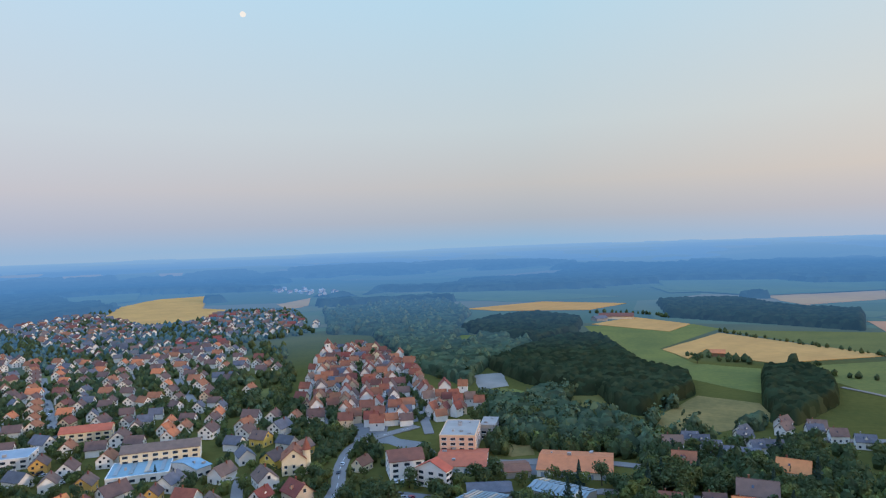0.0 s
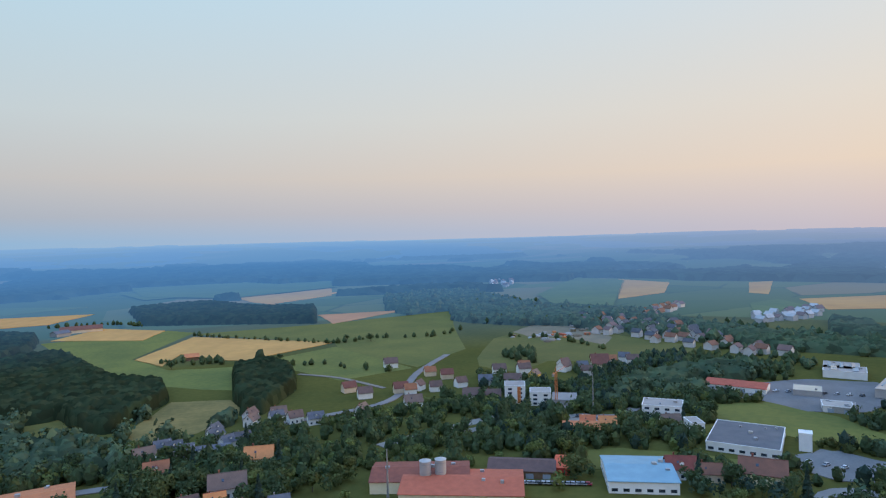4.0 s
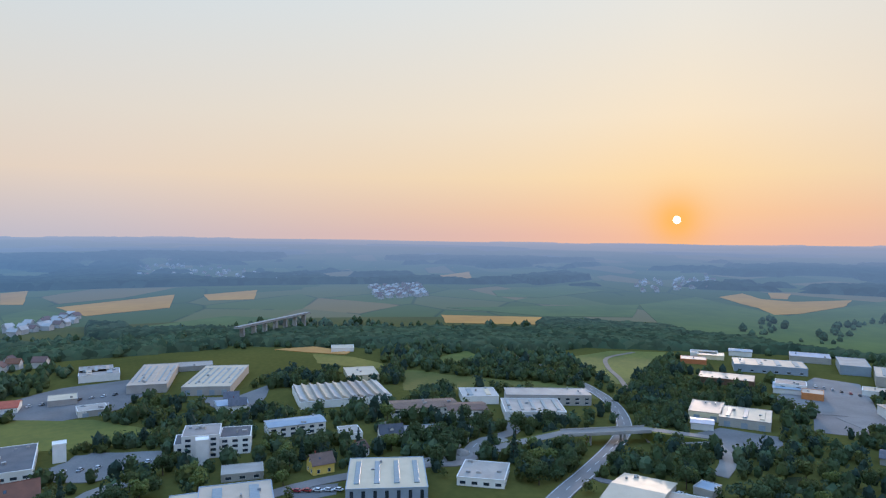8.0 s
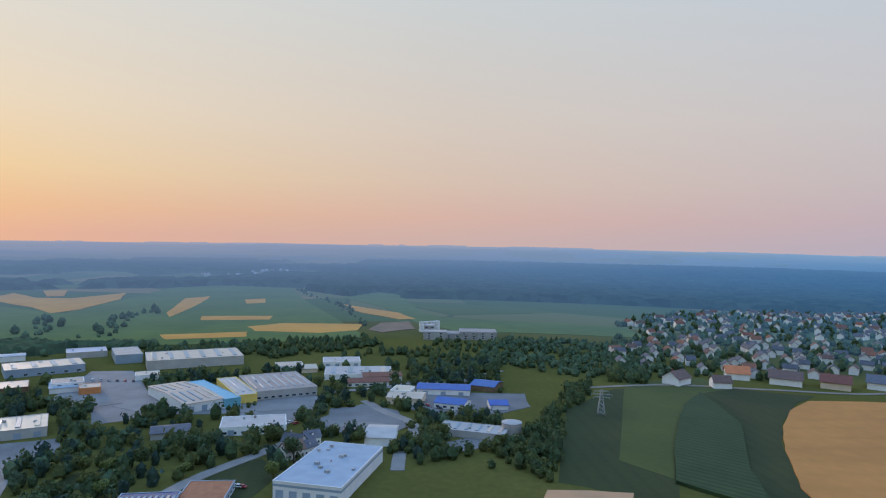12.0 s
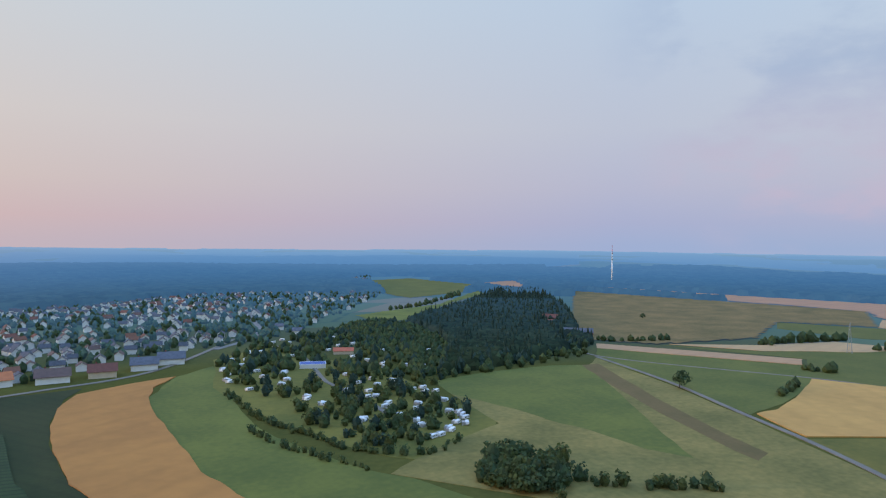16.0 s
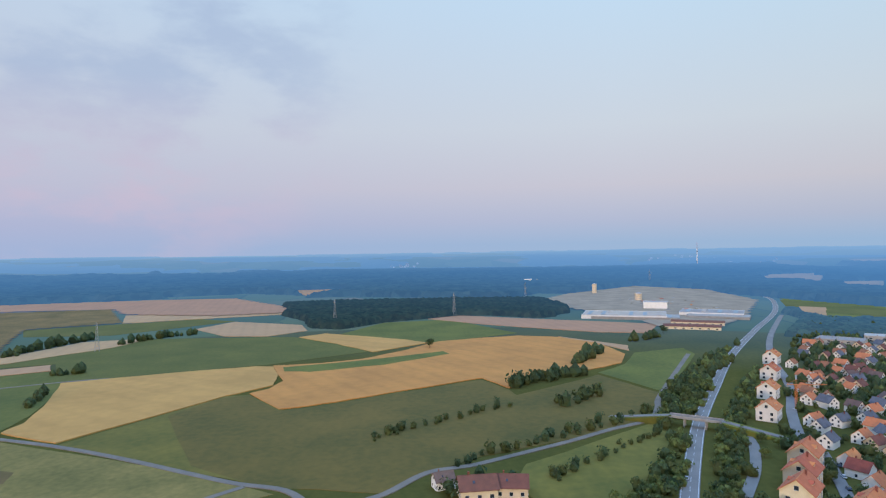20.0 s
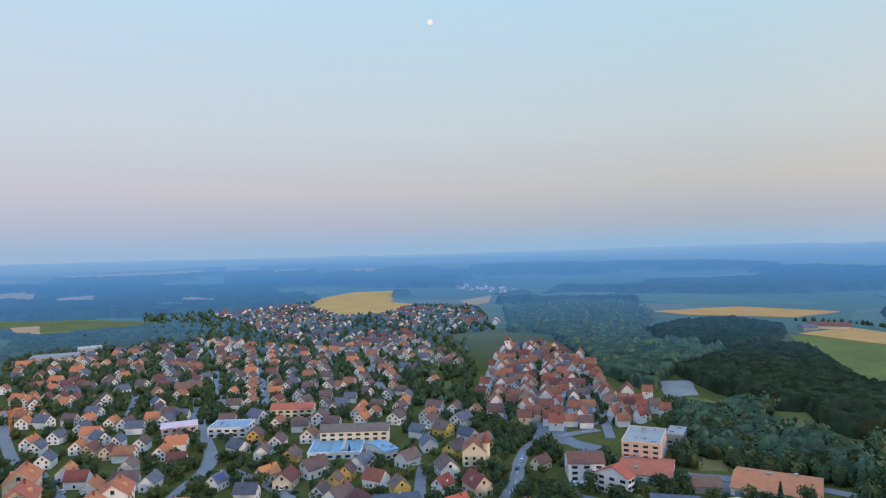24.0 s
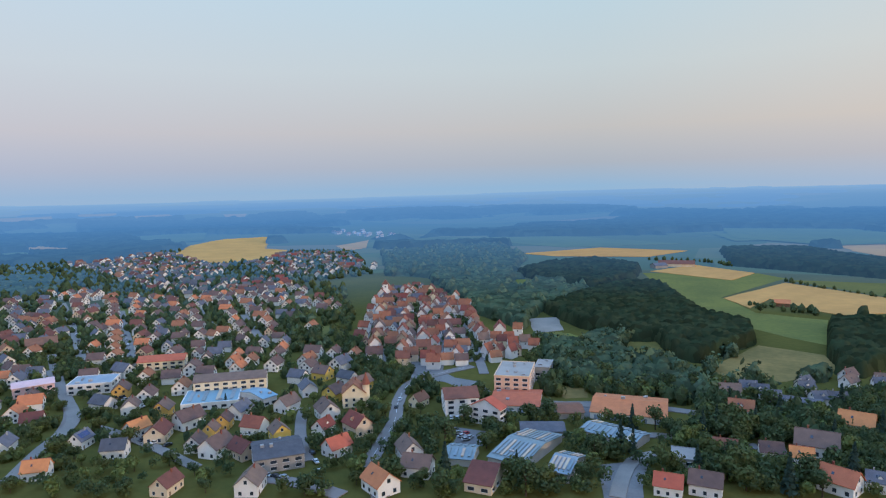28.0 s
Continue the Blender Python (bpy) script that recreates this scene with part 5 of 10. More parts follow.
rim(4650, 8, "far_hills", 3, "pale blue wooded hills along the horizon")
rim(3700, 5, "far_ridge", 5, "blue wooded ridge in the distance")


def disc(name, az, el, dist, radius, colour, strength, label):
    b = bmesh.new()
    bmesh.ops.create_icosphere(b, subdivisions=4, radius=radius)
    ob = part(name, b, plain_glow(name, colour, strength), smooth=True)
    a, e = radians(az), radians(el)
    ob.location = (dist * math.sin(a) * math.cos(e), dist * math.cos(a) * math.cos(e), 114.4 + dist * math.sin(e))
    tagged(ob, label, "backdrop", kind="structure")


disc("sun_disc", 115.92, 1.36, 4820, 27, (1.0, 0.93, 0.72), 3.0, "low evening sun over the hills")
disc("moon", -24.17, 19.15, 4700, 19, (0.92, 0.86, 0.80), 1.0, "pale moon in the evening sky")

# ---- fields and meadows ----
field('meadow', (114, -435, 98, -518, 38, -557, 40, -499, 40, -397, 28, -301, 83, -302), 'darkened_grass', 'smooth dark green meadow beside the industrial estate', 0.03, keep_clear=True)
field('wheat_field', (85, -290, 48, -306, 47, -290, 82, -276), 'stubble', 'small pale stubble plot', 0.3, keep_clear=True)
field('wheat_field', (-116, 1110, 18, 1217, 163, 1155, 89, 1061, -56, 1070), 'wheat', 'golden wheat field on the hilltop', 0.45, keep_clear=True)
field('wheat_field', (77, 881, 142, 952, 201, 870, 161, 804), 'wheat', 'golden wheat field beside the farm', 0.45, keep_clear=True)
field('wheat_field', (128, 676, 214, 787, 317, 631, 208, 599, 195, 614, 171, 678, 141, 625), 'wheat', 'golden wheat field on the green hill', 0.45, keep_clear=True)
field('wheat_field', (413, 871, 539, 825, 386, 768), 'stubble', 'pale field on the hill', 0.3, keep_clear=True)
field('meadow', (65, 866, 205, 868, 224, 823, 127, 684, 141, 604, 189, 577, 159, 487, 94, 573), 'lawn', 'bright green meadow on the hill', 0.03, keep_clear=True)
field('meadow', (221, 812, 374, 776, 576, 765, 466, 610, 397, 503, 311, 462, 298, 581, 316, 627), 'lawn', 'bright green meadow with hedges on the hill', 0.03, keep_clear=True)
field('meadow', (213, 582, 306, 608, 306, 462, 236, 462, 228, 510), 'lawn', 'bright green pasture above the houses', 0.03, keep_clear=True)
field('meadow', (383, 467, 459, 531, 568, 563, 567, 463, 567, 364, 542, 335, 458, 359, 412, 404, 361, 390, 352, 428), 'lawn', 'bright green meadow above the village', 0.03, keep_clear=True)
field('bare_ground', (503, 549, 554, 573, 582, 535, 554, 448, 512, 423, 518, 485, 492, 509), 'earth', 'bare earth of a building site', 0.03, keep_clear=True)
field('meadow', (252, 229, 270, 220, 291, 195, 311, 153, 295, 143, 276, 185, 264, 202, 246, 217), 'lawn', 'bright green meadow behind the industrial estate', 0.03, keep_clear=True)
field('meadow', (544, -27, 541, -42, 492, -93, 495, -126, 472, -155, 455, -149, 472, -98, 478, -69, 475, -27), 'lawn', 'bright green meadow behind the halls', 0.03, keep_clear=True)
field('meadow', (542, -25, 499, -108, 446, -163, 437, -157, 468, -97, 474, -23), 'lawn', 'bright green meadow behind the halls', 0.03, keep_clear=True)
field('meadow', (588, -52, 632, -91, 578, -106, 553, -66), 'lawn', 'green clearing between hedges', 0.03, keep_clear=True)
field('meadow', (591, -184, 620, -234, 608, -286, 545, -245, 478, -193, 483, -183, 537, -176), 'lawn', 'green meadow beside the main road', 0.03, keep_clear=True)
field('meadow', (627, 57, 607, 17, 545, -31, 553, -2, 581, 49), 'grass', 'green meadow beyond the halls', 0.03, keep_clear=True)
field('wheat_field', (650, 97, 665, 60, 635, 22, 619, 25, 631, 57), 'wheat', 'golden field beyond the halls', 0.45, keep_clear=True)
field('meadow', (23, 481, 46, 484, 51, 437, 31, 425, 20, 443), 'grass', 'small green clearing in the woods', 0.03, keep_clear=True)
field('meadow', (80, 432, 114, 481, 149, 460, 145, 423, 108, 394, 62, 379), 'dry_grass', 'dry rough pasture on the slope', 0.03, keep_clear=True)
field('meadow', (-42, 495, -17, 505, -1, 484, -8, 466, -36, 480), 'lawn', 'bright green sports lawn in the valley', 0.03, keep_clear=True)
field('plot', (-53, 557, -29, 567, -21, 515, -43, 498), 'gravel', 'fenced garden plots in the valley', 0.03, keep_clear=True)
field('meadow', (-481, 569, -456, 561, -414, 526, -421, 517), 'lawn', 'bright green grass patch beside the road', 0.03, keep_clear=True)
field('meadow', (-318, 630, -305, 668, -254, 571, -272, 560), 'lawn', 'green clearing in the valley', 0.03, keep_clear=True)
field('lawn', (-44, 500, -23, 508, -4, 475, -11, 461, -33, 472), 'lawn', 'bright green sports lawn in the valley', 0.03)
field('lawn', (-94, 756, -90, 799, -71, 795, -65, 724, -81, 712), 'lawn', 'green clearing between the woods', 0.03)
field('meadow', (-21, 355, -16, 366, -3, 365, -3, 350, -15, 345), 'dry_grass', 'dry clearing beside the trees', 0.03)
field('pavement', (-106, 357, -115, 412, -104, 395, -91, 387, -81, 375, -67, 371, -55, 350, -67, 349, -86, 366, -101, 367), 'yard', 'grey asphalt square below the old town', 0.02, 'pavement')
field('meadow', (-225, 505, -217, 514, -202, 473, -207, 465), 'lawn', 'green clearing above the old town', 0.03, keep_clear=True)
field('wheat_field', (-749, 1036, -871, 1278, -891, 1397, -892, 1462, -810, 1528, -648, 1207, -574, 1170, -526, 1020, -548, 961, -593, 921), 'wheat', 'large golden field above the estate', 0.45, keep_clear=True)
field('meadow', (-1229, 745, -1046, 808, -861, 800, -811, 741, -877, 598), 'lawn', 'bright green meadow beside the main road', 0.03, keep_clear=True)
field('plot', (-1068, 682, -1043, 713, -927, 636, -921, 599), 'stubble', 'small pale plot beside the main road', 0.3, keep_clear=True)
field('lawn', (227, -215, 233, -245, 227, -260, 205, -251, 196, -218, 203, -206), 'darkened_grass', 'green lawn inside the industrial estate', 0.03, keep_clear=True)
field('lawn', (286, -183, 287, -204, 268, -190, 269, -174), 'darkened_grass', 'green lawn beside the trees', 0.03, keep_clear=True)
field('lawn', (341, -63, 353, -79, 351, -109, 339, -102, 334, -70), 'lawn', 'green roundabout lawn', 0.03, keep_clear=True)
field('yard', (270, 104, 284, 88, 268, 82, 260, 113), 'yard', 'grey asphalt yard beside the hall', 0.03, keep_clear=True)
field('yard', (417, 277, 456, 230, 438, 190, 419, 203, 413, 243), 'gravel', 'pale gravel yard beside the sheds', 0.03, keep_clear=True)
field('yard', (332, 150, 348, 150, 352, 111, 338, 106, 330, 129), 'yard', 'grey asphalt parking area', 0.03, keep_clear=True)
field('yard', (295, 35, 299, 15, 286, 15, 281, 34), 'yard', 'grey asphalt yard with parked vehicles', 0.03, keep_clear=True)
field('yard', (254, -358, 237, -374, 210, -375, 193, -329, 211, -317, 223, -315), 'yard', 'grey asphalt yard of the industrial estate', 0.03, keep_clear=True)
field('yard', (234, -422, 197, -433, 174, -438, 160, -403, 184, -372, 207, -385), 'yard', 'grey asphalt yard between blue-roofed sheds', 0.03, keep_clear=True)
field('yard', (420, -305, 405, -332, 341, -282, 352, -256), 'yard', 'grey asphalt yard between halls', 0.03, keep_clear=True)
field('yard', (307, -326, 281, -368, 264, -357, 252, -309, 297, -315), 'yard', 'grey asphalt strip in front of the halls', 0.03, keep_clear=True)
field('yard', (158, -327, 138, -358, 130, -338, 146, -313), 'yard', 'grey asphalt truck yard', 0.03, keep_clear=True)
field('yard', (-67, 294, -48, 292, -47, 274, -63, 276), 'yard', 'grey asphalt parking place behind the hotel', 0.03, keep_clear=True)
field('yard', (-117, 405, -96, 407, -88, 370, -103, 364), 'yard', 'grey asphalt market square', 0.03, keep_clear=True)
field('yard', (-26, 337, 5, 345, 32, 337, 5, 316, -26, 325), 'yard', 'grey asphalt station yard', 0.03, keep_clear=True)
field('yard', (1, 262, 22, 270, 17, 237, 3, 234), 'yard', 'grey asphalt forecourt of the garden centre', 0.03, keep_clear=True)
field('yard', (295, 282, 309, 257, 306, 242, 292, 239, 285, 265), 'gravel', "pale yard of the builders' merchant", 0.03, keep_clear=True)

field('meadow', (63, -347, 93, -543, 63, -578, 39, -600, 14, -567, 35, -536, 43, -489, 41, -417, 34, -334), 'turf', 'green meadow beside the maize', 0.03)
field('meadow', (35, -536, 14, -567, -44, -573, -30, -538, -19, -478, -16, -429, -20, -365, -29, -322, -37, -297, -12, -308, 0, -360, 6, -454), 'darkened_grass', 'dark green strip between maize and wheat', 0.03)
field('meadow', (-114, -583, -154, -617, -138, -515, -127, -416, -128, -373, -139, -328, -150, -294, -163, -271, -174, -235, -92, -272, -85, -295, -78, -334, -78, -402, -78, -470, -82, -516), 'lawn', 'green meadow below the camping ground', 0.03)
field('meadow', (-131, -526, -133, -486, -138, -422, -150, -352, -168, -306, -188, -284, -226, -296, -270, -340, -272, -362, -262, -399, -277, -446, -277, -497, -257, -605, -253, -678, -230, -704, -163, -649), 'grass', 'worn green grass of the camping ground', 0.03, keep_clear=False)
# spots cleared of trees so the camp buildings show from the camera
TAKEN.extend(((-272, -592, 16), (-222, -545, 14), (-213, -520, 10)))
field('meadow', (-157, -283, -200, -306, -260, -327, -280, -409, -291, -456, -462, -443, -498, -466, -455, -345, -414, -255, -366, -157, -336, -103, -307, -59), 'dry_grass', 'dry mown meadow with wheel tracks', 0.03)
field('meadow', (-291, -456, -321, -461, -356, -464, -392, -463, -428, -458, -462, -443, -391, -341, -339, -266, -307, -216, -298, -242, -299, -279, -294, -314, -292, -350, -280, -409), 'lawn', 'mown green hillside beside the camping ground', 0.04)
field('field_strip', (-455, -444, -474, -443, -406, -319, -366, -239, -351, -201, -333, -195, -345, -229, -378, -302, -415, -375), 'hay', 'bare brown strip along the meadow', 0.06)
field('meadow', (-1183, -1185, -1285, -553, -1043, -434, -980, -547, -778, -462, -627, -493, -581, -562, -754, -762), 'dry_grass', 'wide dry meadow on the plateau', 0.03)
field('meadow', (-980, -547, -1082, -325, -1036, -259, -899, -387, -903, -504), 'lawn', 'bright green strip of young crop', 0.03)
field('meadow', (-545, -510, -645, -324, -579, -285, -471, -258, -421, -254, -461, -349, -498, -466), 'lawn', 'green meadow below the stubble strip', 0.03)
field('meadow', (-627, -493, -688, -400, -852, -317, -845, -170, -839, -137, -797, -79, -716, -24, -646, -130, -584, -294, -682, -350), 'lawn', 'long green meadow between grain fields', 0.03)
field('meadow', (-395, -203, -449, -171, -511, -136, -516, -118, -457, -78, -511, 4, -349, 3, -310, -55, -326, -81, -344, -112, -370, -155), 'grass', 'wide green pasture sloping to the track', 0.03)
field('meadow', (-857, -78, -972, -25, -995, 76, -826, 150, -760, 45, -760, 32, -791, 6, -835, -55), 'lawn', 'green meadow between golden fields', 0.03)
field('meadow', (-515, -117, -462, -86, -479, -47, -509, 4, -548, 70, -507, 85, -486, 88, -552, 172, -480, 196, -413, 162, -372, 98, -349, 45, -326, 14, -302, -8, -316, -66, -350, -110, -458, -160, -504, -139), 'grass', 'wide green pasture with hedges', 0.035)
field('meadow', (-334, 67, -401, 159, -374, 160, -320, 130, -275, 96, -283, 62, -306, 53), 'grass', 'green pasture between lane and road cutting', 0.03)
field('meadow', (-562, 175, -598, 212, -658, 242, -679, 304, -640, 299, -497, 212, -487, 199), 'lawn', 'green slope beside the main road', 0.03)
field('meadow', (-453, -933, -518, -966, -674, -1033, -969, -1305, -913, -1207, -721, -1054, -487, -838, -438, -843), 'lawn', 'meadow between hill and village', 0.03)
field('meadow', (-905, -1774, -1065, -1801, -1097, -1478, -894, -1265, -701, -1186, -705, -1293), 'lawn', 'green hilltop meadow near the village', 0.03)
field('meadow', (-1197, 726, -1083, 768, -956, 796, -848, 805, -822, 741, -917, 691, -1018, 634), 'lawn', 'green strip beside the brickworks road', 0.03)
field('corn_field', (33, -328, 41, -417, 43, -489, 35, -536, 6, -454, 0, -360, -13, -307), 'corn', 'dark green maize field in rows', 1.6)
field('wheat_field', (-114, -583, -100, -580, -75, -570, -39, -552, -24, -511, -17, -449, -18, -397, -22, -350, -29, -321, -38, -296, -92, -272, -85, -295, -78, -334, -78, -402, -78, -470, -82, -516, -90, -547), 'barley', 'curving golden wheat field between meadows', 0.45)
field('wheat_field', (-1213, -1216, -1358, -1250, -1409, -993, -1447, -776, -1489, -569, -1493, -373, -1274, -228, -1151, -188, -1120, -317, -1175, -483, -1285, -553, -1260, -991), 'stubble', 'long pale stubble field below the forest', 0.3)
field('wheat_field', (-1164, -478, -1230, -220, -1127, -193, -1082, -325, -1043, -434), 'stubble', 'pale stubble beside the woods', 0.34)
field('wheat_field', (-1725, -309, -1738, -150, -1607, -139, -1497, -202), 'stubble', 'small pale stubble field behind the wood', 0.3)
field('wheat_field', (-642, -487, -732, -426, -838, -395, -858, -319, -784, -337, -692, -402), 'stubble', 'dry stubble slope with hedges', 0.3)
field('wheat_field', (-945, -292, -1028, -257, -966, -144, -898, -127, -851, -171, -862, -229), 'stubble', 'pale grey stubble field between meadows', 0.3)
field('wheat_field', (-571, -534, -676, -351, -643, -334, -545, -510), 'stubble', 'narrow stubble strip beside the lane', 0.3)
field('wheat_field', (-581, -292, -613, -216, -637, -138, -631, -122, -597, -110, -547, -106, -511, -136, -452, -172, -400, -205, -426, -252, -451, -251, -496, -262), 'wheat', 'ripe wheat field with a pale golden surface', 0.45)
field('wheat_field', (-834, -129, -864, -99, -835, -55, -791, 6, -760, 32, -704, -29, -772, -76), 'wheat', 'small golden wheat field on the slope', 0.45)
field('wheat_field', (-637, -123, -644, -79, -662, -39, -711, 6, -769, 45, -789, 101, -800, 146, -780, 192, -722, 225, -650, 230, -604, 211, -572, 167, -564, 149, -530, 96, -511, 86, -553, 71, -513, 4, -482, -48, -465, -86, -519, -118, -534, -107, -563, -100), 'ripe', 'large golden wheat field on the slope', 0.45)
field('field_strip', (-626, -111, -653, -38, -695, 47, -679, 52, -626, -16, -600, -83, -606, -105), 'lawn', 'narrow green strip inside the wheat', 0.5)
field('wheat_field', (-1007, 42, -1044, 98, -971, 212, -881, 359, -795, 312, -815, 254, -866, 189, -923, 119), 'stubble', 'pale stubble field below the brickworks', 0.3)
field('wheat_field', (-785, 193, -704, 253, -670, 241, -728, 220), 'stubble', 'thin stubble strip on the slope', 0.3)
field('wheat_field', (-1142, -1539, -1310, -1575, -1188, -1378, -1039, -1229, -1057, -1379), 'stubble', 'golden plot near the village', 0.3)
field('quarry_ground', (-1292, 282, -1443, 382, -1642, 606, -1472, 718, -1188, 677, -923, 507, -812, 404, -851, 347, -961, 354, -1115, 295), 'sand', 'bare pale ground of the brickworks', 0.03)
field('meadow', (375, 236, 416, 214, 415, 169, 391, 128, 373, 115, 359, 146, 353, 205), 'lawn', 'dark green slope below the long shed', 0.03)
field('meadow', (256, 227, 274, 216, 293, 184, 308, 158, 312, 147, 296, 152, 273, 185, 253, 197, 239, 205), 'lawn', 'green strip of grass between trees', 0.03)

field('pavement', (-149, 408, -189, 543, -214, 684, -189, 726, -134, 605, -82, 481, -58, 422, -100, 398), 'yard', 'grey paved streets and yards of the old town', 0.02, 'pavement', False)

field('yard', (378, -290, 383, -318, 322, -336, 293, -384, 265, -376, 270, -345, 309, -308, 348, -289), 'yard', 'grey asphalt yard round the striped halls', 0.03)
field('yard', (246, -325, 242, -377, 211, -377, 188, -348, 189, -311, 217, -320), 'yard', 'grey asphalt yard with parked cars', 0.03)
field('yard', (251, -413, 195, -393, 152, -399, 138, -430, 154, -464, 195, -445), 'yard', 'grey asphalt yard between blue-roofed sheds', 0.03)
field('yard', (440, 256, 500, 225, 525, 188, 488, 160, 439, 161, 413, 185, 416, 214), 'yard', 'pale asphalt yard beside the long shed', 0.03)
field('yard', (465, 119, 464, 95, 502, 76, 426, 73, 415, 90), 'yard', 'grey asphalt yard behind the saw-tooth hall', 0.03)
field('yard', (488, -355, 463, -374, 372, -317, 392, -272, 431, -283), 'yard', 'grey asphalt yard of the striped hall', 0.03)
field('yard', (350, -174, 365, -206, 344, -230, 318, -217, 324, -183), 'yard', 'grey asphalt yard beside the peach halls', 0.03)
field('yard', (330, 155, 351, 143, 352, 109, 329, 102, 310, 126, 313, 145), 'yard', 'grey asphalt yard beside the dark-roofed hall', 0.03)

# ---- roads ----
road('main_road', (-272, 124, -332, 154, -402, 191, -488, 243, -622, 327, -801, 454, -996, 596, -1185, 705, -1309, 751), 8.6, 'grey asphalt main road with white lines in a green cutting', lines=2, level=2)
road('main_road', (270, -78, 281, -86, 302, -103, 331, -125, 352, -139, 376, -151, 412, -160, 450, -162, 508, -155, 562, -140, 601, -130, 637, -123), 9.5, 'grey asphalt main road curving between the halls', lines=2, level=2)
road('slip_road', (286, -115, 291, -107, 304, -104, 316, -114), 5, 'narrow asphalt slip road', level=1)
road('estate_road', (322, -22, 327, -34, 331, -48, 349, -57, 358, -69, 341, -75, 342, -89, 342, -105), 8, 'grey asphalt road between the halls', lines=1, level=1)
road('estate_road', (347, -152, 342, -171, 341, -185, 320, -183, 305, -176, 291, -164), 8, 'grey asphalt estate road', level=1)
road('estate_road', (271, 61, 293, 38, 307, 12, 319, -25, 322, -47, 348, -57, 359, -70, 372, -83, 389, -77), 8, 'grey asphalt estate road with lawn island', level=0)
road('estate_road', (334, -63, 335, -86, 342, -113), 7, 'grey asphalt estate road', level=3)
road('estate_road', (255, 124, 269, 119, 290, 123, 302, 118, 308, 106), 7, 'grey asphalt estate road', level=1)
road('lane', (459, -187, 499, -196, 540, -202, 583, -217, 609, -253), 4, 'narrow pale farm lane', material='track')
road('estate_road', (229, -191, 234, -224, 232, -263, 231, -306, 221, -335, 202, -341), 7, 'grey asphalt road through the estate', level=1)
road('estate_road', (245, -387, 218, -368, 192, -356, 178, -333, 170, -305, 157, -278), 7, 'grey asphalt road through the estate', level=0)
road('estate_road', (280, -396, 254, -428, 242, -457, 214, -474, 200, -538), 7, 'grey asphalt road at the edge of the estate', level=2)
road('farm_track', (-503, -471, -463, -351, -420, -259, -395, -203, -368, -154, -341, -111, -322, -80, -311, -55, -291, -40), 4.2, 'pale asphalt farm track between fields', material='track')
road('farm_track', (-565, -585, -508, -475, -584, -300, -597, -257), 3.6, 'pale farm lane beside the stubble strip', material='track')
road('farm_track', (-291, -40, -291, -26, -300, -8, -327, 14, -335, 37, -350, 64, -369, 97, -390, 129, -409, 161, -438, 178, -476, 196, -642, 293), 4.2, 'pale asphalt farm track over the pasture', material='track')
road('farm_track', (-281, -104, -300, -92, -317, -75), 3.6, 'pale field lane joining the track', material='track')
road('railway', (178, 302, 193, 303, 221, 303, 254, 303, 288, 297, 310, 291, 323, 287), 8, 'railway line on pale gravel ballast beside the road', material='gravel')
road('street', (-78, 220, -86, 237, -92, 250, -94, 271, -96, 297, -103, 328, -105, 360, -93, 381, -75, 401), 7, 'grey asphalt street running into the old town', lines=1, level=1)
road('street', (-139, 227, -123, 227, -107, 224, -93, 219), 7, 'grey asphalt street past the shop', level=2)
road('street', (-232, 203, -236, 218, -245, 241, -260, 268, -278, 289, -311, 318, -349, 354, -385, 389), 6.5, 'grey asphalt residential street', level=1)
road('street', (-558, 584, -473, 502, -383, 412, -345, 373), 6.5, 'grey asphalt residential street between terraces')
road('street', (-458, 551, -384, 465, -313, 383, -300, 360), 6.5, 'grey asphalt residential street between terraces')
road('street', (-320, 546, -286, 499, -248, 447), 6.5, 'grey asphalt residential street')
road('street', (-381, 569, -340, 517, -304, 481), 5.5, 'grey asphalt residential street')
road('street', (-119, 246, -133, 269, -146, 298, -149, 309), 5.5, 'grey asphalt side street')
road('street', (-65, 385, -73, 415, -86, 456, -106, 527, -125, 594), 6, 'grey asphalt street through the old town')
road('street', (-111, 405, -128, 456, -147, 522, -170, 610), 6, 'grey asphalt main street of the old town')
road('street', (-170, 463, -184, 518, -199, 587), 5, 'narrow street of the old town')
road('street', (-242, 266, -221, 259, -197, 249, -173, 237, -163, 232), 5.5, 'grey asphalt residential street', level=2)
road('street', (-26, 337, -3, 336, 32, 337, 56, 330, 75, 322), 6.5, 'grey asphalt street beside the long orange roofs', level=1)
road('street', (1, 291, 28, 299, 53, 295, 80, 291), 6, 'grey asphalt street behind the garden centre')
road('street', (8, 235, 11, 253, 16, 269, 26, 278), 6, 'grey asphalt forecourt road', level=3)
road('street', (-280, 154, -313, 177, -352, 198, -375, 204), 5.5, 'grey asphalt lane beside the trees')
road('street', (-355, 228, -410, 257, -496, 308, -612, 363, -747, 442, -951, 580), 6.5, 'grey asphalt residential street', level=1)
road('street', (-273, 197, -307, 214, -335, 227), 5.5, 'grey asphalt residential street')
road('street', (-232, 207, -245, 235, -259, 270, -291, 301, -351, 352), 6.5, 'grey asphalt residential street', level=2)
road('street', (-470, 415, -594, 540, -673, 614), 6, 'grey asphalt residential street')
road('street', (-384, 299, -393, 331, -447, 385), 5.5, 'grey asphalt residential street')
road('railway_road', (223, 294, 239, 290, 264, 283, 303, 271, 319, 255, 349, 262, 380, 273), 7, 'grey road along the railway cutting', level=1)
road('street', (134, 379, 175, 377, 234, 382, 300, 444, 364, 490), 6, 'grey asphalt village street')
road('street', (-179, -710, -262, -824, -360, -1155, -650, -1554, -953, -1990), 7, 'grey asphalt village road')
